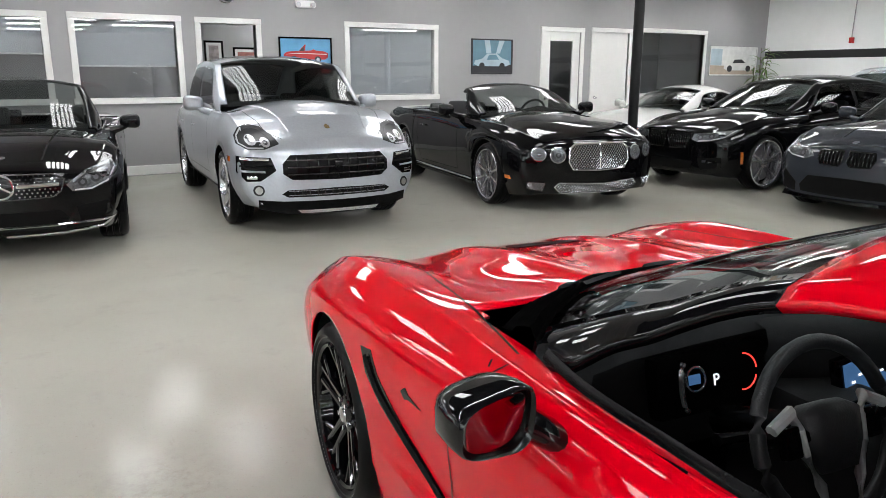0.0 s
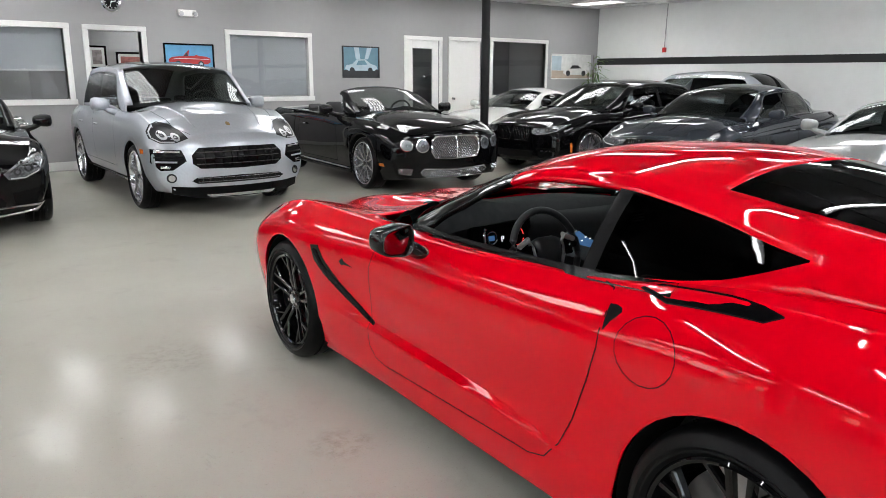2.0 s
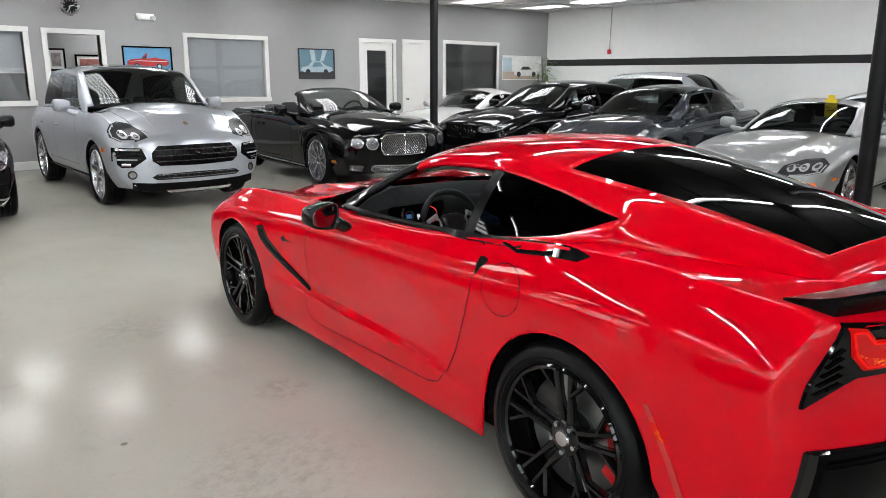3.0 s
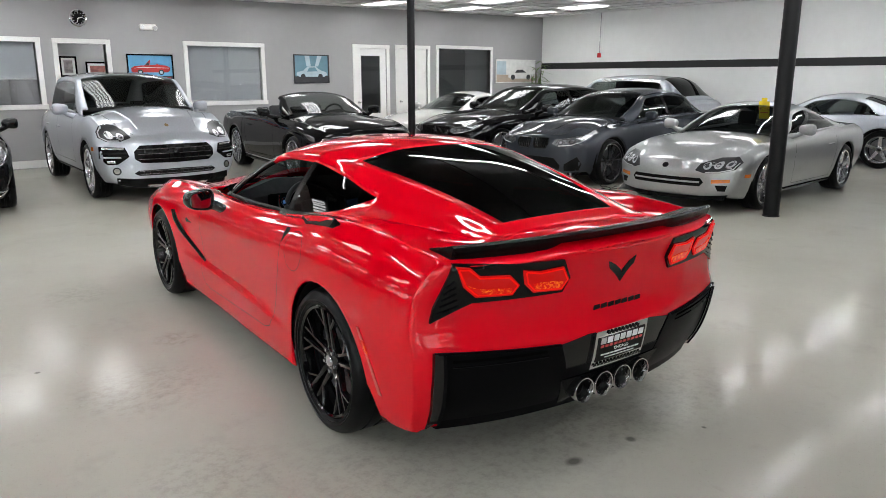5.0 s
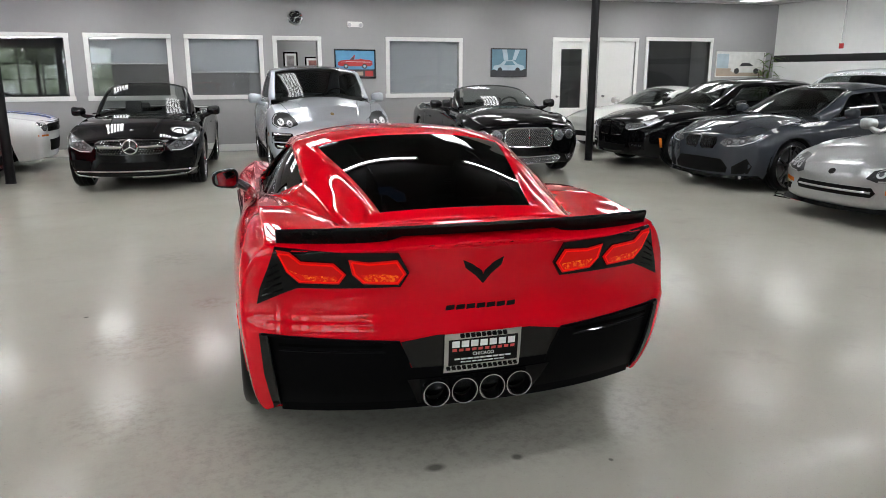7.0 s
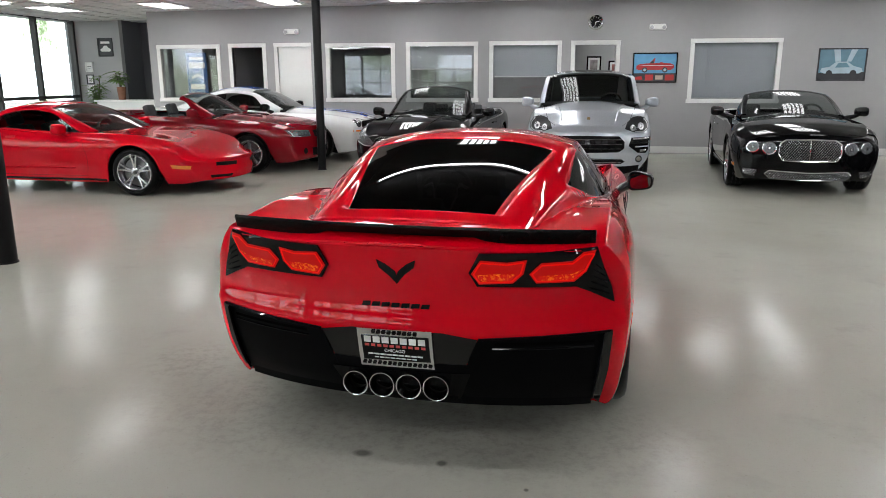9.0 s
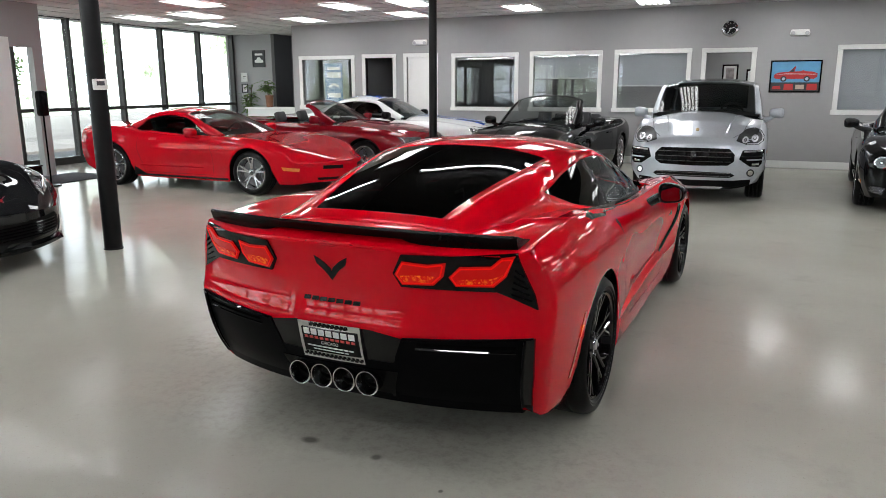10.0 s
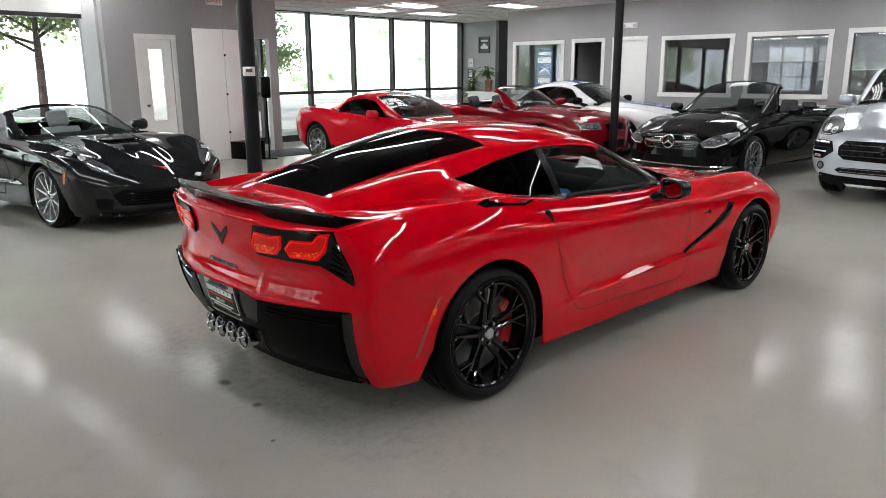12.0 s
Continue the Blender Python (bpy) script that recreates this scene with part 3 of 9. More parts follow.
    def greenhouse(self, nu=44):
        s, c = self.s, self.c
        nu = 80 if s.get("sculpted") else nu
        x0, x1 = s["xb"], s["xw"]
        marks = [s["back"][0], s["back"][1], s["xt"], s["gx"][0], s["gx"][1]]
        for a, b in s["bpillar"]:
            marks += [a, b]
        conv = s["convertible"]
        if conv:
            x0, marks = s["xt"] - 0.06, [s["xt"]]
        us = sorted(set(np.linspace(x0, x1, nu)) | {m for m in marks if x0 <= m <= x1})
        nt, np_, ng, inner = 11, 3, 5, 9
        grid = []
        for x in us:
            zr, yr, gb = c["zr"](x), c["yr"](x), c["gb"](x)
            zb = self.top(x, gb) - 0.008
            k = min(1.0, max(0.0, (zr - zb) / 0.25))
            zl = zr - s["crown"] * k
            zl = max(zl, zb + 0.002)
            yr = min(yr, gb - 0.002) if k > 0.05 else gb - 0.004
            row = []
            edge = float(np.interp(x, (s["back"][0], s["back"][1], s["xt"]), (*s["back_w"], 0.91)))
            for i in range(nt + 1):
                t = edge * i / inner if i <= inner else edge + (1 - edge) * (i - inner) / (nt - inner)
                row.append((yr * t, zl + (max(zr, zl) - zl) * (1 - t ** 2.6)))
            gt = c["gtop"](x)
            gl = min(c["gbot"](x), gt)
            bulge = 0.018 * k

            def side(v):
                return (gb + (yr - gb) * v + bulge * math.sin(math.pi * v), zb + (zl - zb) * v)
            for i in range(1, np_ + 1):
                row.append(side(1 + (gt - 1) * i / np_))
            for i in range(1, ng + 1):
                row.append(side(gt + (gl - gt) * i / ng))
            row.append(side(0))
            grid.append(row)
        n = len(grid[0])
        verts = []
        for x, row in zip(us, grid):
            for y, z in row:
                t = abs(y) / (s["W"] / 2)
                kf = min(max((x - s["xt"] + 0.1) / (s["xw"] - s["xt"] + 0.1), 0), 1)
                kr = 0 if conv else min(max((s["xr"] - x) / (s["xr"] - s["xb"]), 0), 1)
                xx = x - kf * s["cowl_bow"] * (t ** 2.2) * 1.3 + kr * s["tail_bow"] * t ** 2.2
                verts.append(Vector((xx, y, z)))
                verts.append(Vector((xx, -y, z)))

        def vid(i, j, side):
            return (i * n + j) * 2 + side
        groups = {}
        for i in range(len(us) - 1):
            xm = (us[i] + us[i + 1]) / 2
            bw = not conv and s["back"][0] < xm < s["back"][1]
            for j in range(n - 1):
                if j < nt:
                    if xm > s["xt"]:
                        key = "windscreen" if j < inner else "shell"
                    elif bw and j < inner:
                        key = "back"
                    else:
                        key = "shell"
                elif j < nt + np_:
                    key = "shell"
                elif j < nt + np_ + ng and s["gx"][0] < xm < s["gx"][1]:
                    inside = any(a < xm < b for a, b in s["bpillar"])
                    key = "pillar" if inside else "side"
                    if conv:
                        key = "none"
                    elif s["bpillar"] and xm < s["bpillar"][0][0]:
                        key = "quarter"
                else:
                    key = "shell"
                if key == "shell" and xm > s["xt"] and not conv and s.get("frame_mat"):
                    key = "frame"
                if conv and j >= nt and xm < s["xt"] + 0.02:
                    key = "none"
                if conv and nt <= j < nt + np_:
                    key = "shell"
                if key == "none":
                    continue
                for side in (0, 1):
                    q = [vid(i, j, side), vid(i, j + 1, side), vid(i + 1, j + 1, side), vid(i + 1, j, side)]
                    if side:
                        q.reverse()
                    if key in ("windscreen", "shell", "back"):
                        groups.setdefault(key, []).append(q)
                    else:
                        groups.setdefault(key + str(side), []).append(q)
        allf = [f for g in groups.values() for f in g]
        self.soup.append((verts, allf))
        names = {"shell": ("roof_frame", s.get("roof_mat") or self.paint), "windscreen": ("windscreen", s.get("screen_mat") or M["screen_dark"]), "back": ("rear_window", s.get("back_mat") or M["tint"]),
                 "side": ("side_window", s.get("side_mat") or M["mid_tint"]), "quarter": ("quarter_window", s.get("quarter_mat") or M["tint"]), "pillar": ("pillar_trim", M["black"]), "frame": ("windscreen_frame", s.get("frame_mat"))}
        if conv:
            names["shell"] = ("windscreen_frame", s.get("roof_mat") or self.paint)
        for key, fs in groups.items():
            base = key.rstrip("01")
            if key == "side0" and s.get("open_left"):
                continue
            bm = bmesh.new()
            used = {}
            for f in fs:
                q = []
                for i in f:
                    if i not in used:
                        used[i] = bm.verts.new(verts[i])
                    q.append(used[i])
                try:
                    bm.faces.new(q)
                except ValueError:
                    pass
            bmesh.ops.remove_doubles(bm, verts=bm.verts, dist=0.0008)
            outward(bm)
            nm, mt = names[base]
            ob = part(nm, bm, mt, self.root, auto=50)
            if base in ("shell", "frame"):
                md = ob.modifiers.new("thickness", "SOLIDIFY")
                md.thickness, md.offset = 0.02, -1

    # -- things laid on the shell --
    WAY = {"front": Vector((-1, 0, 0)), "rear": Vector((1, 0, 0)), "left": Vector((0, -1, 0)), "right": Vector((0, 1, 0)), "top": Vector((0, 0, -1))}

    def hit(self, a, b, axis):
        way = self.WAY[axis]
        p = {"front": Vector((4, a, b)), "rear": Vector((-4, a, b)), "left": Vector((a, 3, b)), "right": Vector((a, -3, b)), "top": Vector((a, b, 3))}[axis]
        loc, nor, _, _ = self.tree.ray_cast(p, way)
        if loc is None:
            q = p + way * (3 if axis != "top" else 2.2)
            loc, nor, _, _ = self.tree.find_nearest(p + way * (2.0 if axis in ("left", "right", "top") else 1.8))
            q = loc.copy()
            if axis in ("front", "rear"):
                q.y, q.z = a, b
            elif axis == "top":
                q.x, q.y = a, b
            else:
                q.x, q.z = a, b
            loc = q
        return loc

    def patch(self, name, poly, axis, material, off=0.004, thick=0.012, parent=None, label="", step=0.07, mirror=False, smooth=True):
        """A panel with the outline poly, laid on the shell as seen along an axis."""
        made = []
        for sg in ((1, -1) if mirror else (1,)):
            ax = axis
            pts = [(a, b) for a, b in poly]
            if mirror and sg == -1:
                if axis == "left":
                    ax = "right"
                elif axis == "top":
                    pts = [(a, -b) for a, b in pts]
                else:
                    pts = [(-a, b) for a, b in pts]
            bm = bmesh.new()
            f = bm.faces.new([bm.verts.new((a, b, 0)) for a, b in pts])
            lo = [min(p[i] for p in pts) for i in (0, 1)]
            hi = [max(p[i] for p in pts) for i in (0, 1)]
            for i in (0, 1):
                k = int((hi[i] - lo[i]) / step)
                for q in range(1, k + 1):
                    co = [0, 0, 0]
                    no = [0, 0, 0]
                    co[i], no[i] = lo[i] + (hi[i] - lo[i]) * q / (k + 1), 1
                    bmesh.ops.bisect_plane(bm, geom=bm.verts[:] + bm.edges[:] + bm.faces[:], plane_co=co, plane_no=no)
            way = self.WAY[ax]
            for v in bm.verts:
                v.co = self.hit(v.co.x, v.co.y, ax) - way * off
            bmesh.ops.remove_doubles(bm, verts=bm.verts, dist=0.0005)
            bm.normal_update()
            if sum((f.normal.dot(way) * f.calc_area() for f in bm.faces)) > 0:
                bmesh.ops.reverse_faces(bm, faces=bm.faces)
            if thick:
                top = bm.faces[:]
                r = bmesh.ops.extrude_face_region(bm, geom=top)
                bmesh.ops.translate(bm, verts=[g for g in r["geom"] if isinstance(g, bmesh.types.BMVert)], vec=-way * 0)
                for v in {v for f in top for v in f.verts}:
                    v.co += way * thick
                bmesh.ops.reverse_faces(bm, faces=top)
                bmesh.ops.recalc_face_normals(bm, faces=bm.faces)
            made.append(part(name, bm, material, parent or self.root, label, smooth=smooth, auto=30))
        return made

    def line(self, name, pts, axis, width=0.006, material=None, off=0.0015, mirror=False, parent=None, label="", closed=False, raised=0.0):
        """A narrow ribbon along points on the shell: gaps, seams and trim."""
        made = []
        for sg in ((1, -1) if mirror else (1,)):
            ax = axis
            q = list(pts)
            if mirror and sg == -1:
                if axis == "left":
                    ax = "right"
                elif axis == "top":
                    q = [(a, -b) for a, b in q]
                else:
                    q = [(-a, b) for a, b in q]
            if closed:
                q = q + [q[0]]
            dense = []
            for (a0, b0), (a1, b1) in zip(q, q[1:]):
                k = max(1, int(math.hypot(a1 - a0, b1 - b0) / 0.035))
                dense += [(a0 + (a1 - a0) * t / k, b0 + (b1 - b0) * t / k) for t in range(k)]
            dense.append(q[-1])
            bm = bmesh.new()
            prev = None
            for i, (a, b) in enumerate(dense):
                pa, pb = dense[max(i - 1, 0)], dense[min(i + 1, len(dense) - 1)]
                d = Vector((pb[0] - pa[0], pb[1] - pa[1])).normalized()
                nx, ny = -d.y * width / 2, d.x * width / 2
                way = self.WAY[ax]
                pr = (bm.verts.new(self.hit(a + nx, b + ny, ax) - way * off), bm.verts.new(self.hit(a - nx, b - ny, ax) - way * off))
                if raised:
                    pr = pr + (bm.verts.new((pr[0].co + pr[1].co) / 2 - way * raised),)
                if prev:
                    if raised:
                        bm.faces.new((prev[0], prev[2], pr[2], pr[0]))
                        bm.faces.new((prev[2], prev[1], pr[1], pr[2]))
                    else:
                        bm.faces.new((prev[0], prev[1], pr[1], pr[0]))
                prev = pr
            bmesh.ops.recalc_face_normals(bm, faces=bm.faces)
            made.append(part(name, bm, material or M["dark"], parent or self.root, label))
        return made

    # -- wheels, mirrors, cabin --
    def wheels(self, style="five_twin", rim=None, rim_r=0.245, caliper=None, label="", inset=0.03, cap=None):
        s = self.s
        rim = rim or M["alloy"]
        for xc, r, tw in ((s["wb"] / 2, s["rf"], s["tyre_f"]), (-s["wb"] / 2, s["rr"], s["tyre_r"])):
            rr = rim_r * r / 0.34
            ymax = section(s, self.c, xc)[0][:, 0].max() - inset
            made = None
            for sg in (1, -1):
                m = pose(xc, sg * ymax, r, 0, 0, 0 if sg == 1 else 180)
                if made is None:
                    made = wheel(r, tw, rr, style, rim, caliper, cap, label)
                    made.parent, made.matrix_basis = self.root, m
                else:
                    ob = made.copy()
                    scene.collection.objects.link(ob)
                    ob.parent, ob.matrix_basis = self.root, m
                    for ch in made.children:
                        cc = ch.copy()
                        scene.collection.objects.link(cc)
                        cc.parent = ob

    def mirrors(self, x, y, z, material, size=(0.11, 0.10, 0.07), stalk=True):
        for sg in (1, -1):
            bm = bmesh.new()
            bmesh.ops.create_uvsphere(bm, u_segments=18, v_segments=12, radius=1.0)
            for v in bm.verts:
                p = v.co.copy()
                p = Vector([math.copysign(abs(q) ** 0.65, q) for q in p])
                v.co = Vector((p.x * size[0] * (0.8 if p.x > 0 else 0.55), p.y * size[1], p.z * size[2] * (1 + 0.15 * p.y * sg)))
            bmesh.ops.translate(bm, verts=bm.verts, vec=(x, sg * y, z))
            ob = part("wing_mirror", bm, material, self.root)
            g = bmesh.new()
            bmesh.ops.create_cube(g, size=1.0, matrix=Matrix.Translation((x - size[0] * 0.535, sg * y, z)) @ Matrix.Diagonal((0.003, size[1] * 1.3, size[2] * 1.1, 1)))
            bmesh.ops.bevel(g, geom=g.edges[:], offset=0.001, segments=1, affect="EDGES")
            bmesh.ops.transform(g, matrix=Matrix.Translation((x - size[0] * 0.5, sg * y, z)) @ pose(0, 0, 0, 0, -3, sg * 4) @ Matrix.Translation((-x + size[0] * 0.5, -sg * y, -z)), verts=g.verts)
            part("mirror_glass", g, M["mirror"], ob)
            if stalk:
                yb = self.c["gb"](x) + 0.03
                t = tube([(x + 0.03, sg * (y - size[1] * 0.5), z - size[2] * 0.6), (x + 0.05, sg * (y + yb) / 2, z - size[2] * 1.0), (x + 0.06, sg * (yb - 0.03), z - size[2] * 1.5)], [0.034, 0.032, 0.045], 10)
                part("mirror_stalk", t, material, ob)

    def cabin(self, seat_mat=None, dash_mat=None, seats=None, wheel_side=1, seat_x=-0.25, rear=False, tub_mat=None, wheel_at=None):
        s = self.s
        seat_mat, dash_mat, tub_mat = seat_mat or M["leather"], dash_mat or M["cabin"], tub_mat or M["cabin"]
        xa, xb = s.get("tub", s["xb"] + 0.3), s["xw"] - 0.15
        belt = self.c["zs"](0)
        zb = self.c["zb"](0) + 0.06
        # tub with walls that follow the belt line
        bm = bmesh.new()
        prev = None
        for x in np.linspace(xa - 0.1, xb + 0.25, 14):
            g = self.c["gb"](min(max(x, s["xb"]), s["xw"])) - 0.03
            zt = self.top(x, g) - 0.012
            ring = [bm.verts.new((x, y, z)) for y, z in ((g, zt), (g - 0.05, zb + 0.2), (g - 0.1, zb), (-g + 0.1, zb), (-g + 0.05, zb + 0.2), (-g, zt))]
            if prev:
                for k in range(5):
                    bm.faces.new((prev[k], prev[k + 1], ring[k + 1], ring[k]))
            prev = ring
        part("cabin_tub", bm, tub_mat, self.root)
        # dashboard
        bm = bmesh.new()
        prev = None
        w = self.c["gb"](s["xw"] - 0.5) - 0.05
        xd = s["xw"] - s.get("dash_back", 0.62)
        top = self.top(s["xw"] - 0.25, 0.3) + 0.015
        for y in np.linspace(-w, w, 15):
            hood = 0.05 * math.exp(-((y - wheel_side * 0.36) / 0.16) ** 2)
            fore = s["xw"] - 0.06 - max(1.3 * s["cowl_bow"] * (abs(y) / (w + 0.19)) ** 2.2, 0.18 * (y / w) ** 2)
            sink = top - 0.035 * (y / w) ** 2
            ring = [bm.verts.new(p) for p in ((fore, y, sink - 0.035), (min(xd + 0.30, fore - 0.05), y, sink + hood * 0.4), (min(xd + 0.08, fore - 0.10), y, sink + hood), (min(xd + 0.02, fore - 0.13), y, sink - 0.05), (xd + 0.08, y, top - 0.16), (xd + 0.14, y, top - 0.40))]
            if prev:
                for k in range(5):
                    bm.faces.new((prev[k], prev[k + 1], ring[k + 1], ring[k]))
            prev = ring
        part("dashboard", bm, dash_mat, self.root, auto=60)
        c = box((seat_x - 0.25, -0.11, zb), (xd + 0.1, 0.11, belt - 0.14), 0.03)
        part("centre_console", c, tub_mat, self.root)
        for sg in (1, -1):
            seat(self.root, (seat_x, sg * 0.37, zb + 0.08), seat_mat)
        if rear:
            for sg in (1, -1):
                seat(self.root, (seat_x - 0.85, sg * 0.34, zb + 0.10), seat_mat, 0.9)
        steering(self.root, wheel_at or (xd - 0.13, wheel_side * 0.37, top - s.get("wheel_drop", 0.05)))


def seat(root, at, material, k=1.0):
    bm = bmesh.new()
    add_box(bm, (-0.25, -0.25, 0), (0.27, 0.25, 0.14), 0.05)
    add_box(bm, (-0.02, -0.26, 0.05), (0.25, -0.18, 0.19), 0.03)
    add_box(bm, (-0.02, 0.18, 0.05), (0.25, 0.26, 0.19), 0.03)
    lean = pose(-0.22, 0, 0.10, 0, -20, 0)
    add_box(bm, (-0.06, -0.25, 0), (0.07, 0.25, 0.52), 0.05, lean)
    add_box(bm, (0.0, -0.27, 0.08), (0.12, -0.17, 0.42), 0.035, lean)
    add_box(bm, (0.0, 0.17, 0.08), (0.12, 0.27, 0.42), 0.035, lean)
    add_box(bm, (-0.05, -0.13, 0.53), (0.06, 0.13, 0.74), 0.045, lean)
    add_box(bm, (-0.01, -0.06, 0.48), (0.01, 0.06, 0.56), 0.0, lean)
    bmesh.ops.transform(bm, matrix=Matrix.Translation(at) @ Matrix.Scale(k, 4), verts=bm.verts)
    return part("seat", bm, material, root)


def steering(root, at, r=0.18):
    """Steering wheel: leather rim, airbag pad, bright bezel and spokes, column stalks."""
    m = Matrix.Translation(at) @ pose(0, 0, 0, 0, 20, 0)
    ring = [m @ Vector((0, r * math.cos(a), r * math.sin(a) * (0.97 if math.sin(a) > 0 else 0.93))) for a in np.linspace(0, 2 * math.pi, 36, endpoint=False)]
    ob = part("steering_wheel", tube(ring, 0.0155, 12, True), M["leather"], root)
    bm = bmesh.new()
    prev = None
    for x, k in ((0.03, 0.9), (-0.005, 1.0), (-0.028, 0.9), (-0.036, 0.55)):
        loop = [bm.verts.new(m @ Vector((x, k * yy, k * zz))) for yy, zz in ((0.075, 0.045), (0.04, 0.06), (-0.04, 0.06), (-0.075, 0.045), (-0.07, -0.02), (-0.04, -0.075), (0.04, -0.075), (0.07, -0.02))]
        if prev:
            for q in range(8):
                bm.faces.new((prev[q], prev[(q + 1) % 8], loop[(q + 1) % 8], loop[q]))
        prev = loop
    bm.faces.new(prev)
    bmesh.ops.recalc_face_normals(bm, faces=bm.faces)
    part("airbag_pad", bm, M["leather"], ob, auto=70)
    bezel = [(0.155, 0.03), (0.10, 0.055), (0.085, 0.02), (0.08, -0.03), (0.055, -0.09), (0.04, -0.16)]
    for sg in (1, -1):
        part("wheel_bezel", tube([m @ Vector((-0.012, sg * yy, zz)) for yy, zz in bezel], [0.012, 0.014, 0.010, 0.010, 0.011, 0.009], 8), M["satin"], ob, "satin silver spoke bezel")
        part("button_pad", box((-0.02, sg * 0.112 - 0.022, -0.03), (0.0, sg * 0.112 + 0.022, 0.03), 0.006, m), M["gloss_black"], ob)
        part("column_stalk", tube([m @ Vector((0.06, sg * 0.03, 0.0)), m @ Vector((0.05, sg * 0.19, 0.02)), m @ Vector((0.05, sg * 0.23, 0.022))], [0.010, 0.011, 0.014], 8), M["black"], ob)
    part("wheel_spoke", tube([m @ Vector((0, -r + 0.01, 0.012)), m @ Vector((-0.004, 0, 0.0)), m @ Vector((0, r - 0.01, 0.012))], [0.016, 0.02, 0.016], 8), M["black"], ob)
    part("steering_column", tube([m @ Vector((0.02, 0, 0)), m @ Vector((0.28, 0, 0.0))], 0.035, 10), M["black"], ob)


def blade(bm, p0, p1, w0, w1, d0, d1):
    """A tapered spoke with chamfered edges between two points on the wheel's face."""
    d = (p1 - p0).normalized()
    sd = Vector((-d.z, 0, d.x)).normalized()
    prev = None
    for k in range(4):
        t = k / 3
        p, w, dp = p0.lerp(p1, t), w0 + (w1 - w0) * t, d0 + (d1 - d0) * t
        q = [bm.verts.new(p + sd * a * w + Vector((0, -b * dp, 0))) for a, b in ((-1, 1), (-1, 0.22), (-0.55, 0), (0.55, 0), (1, 0.22), (1, 1))]
        if prev:
            for i in range(6):
                bm.faces.new((prev[i], prev[(i + 1) % 6], q[(i + 1) % 6], q[i]))
        else:
            bm.faces.new(q)
        prev = q
    bm.faces.new(prev[::-1])
    bmesh.ops.recalc_face_normals(bm, faces=bm.faces)


def split_spokes(ob, rim_r, rim, a0):
    """One of five spokes: a pair of thin arms that each fork before the rim."""
    def at(r, a, y):
        return Vector((r * math.cos(a), y, r * math.sin(a)))
    for o in (-1, 1):
        bm = bmesh.new()
        root, mid = at(0.05, a0 + o * 0.36, -0.036), at(rim_r * 0.62, a0 + o * 0.155, -0.020)
        blade(bm, root, mid, 0.016, 0.010, 0.034, 0.026)
        blade(bm, mid, at(rim_r - 0.010, a0 + o * 0.13, -0.008), 0.010, 0.011, 0.026, 0.03)
        blade(bm, mid, at(rim_r - 0.010, a0 + o * 0.40, -0.008), 0.009, 0.009, 0.026, 0.03)
        part("spoke", bm, rim, ob, smooth=False)


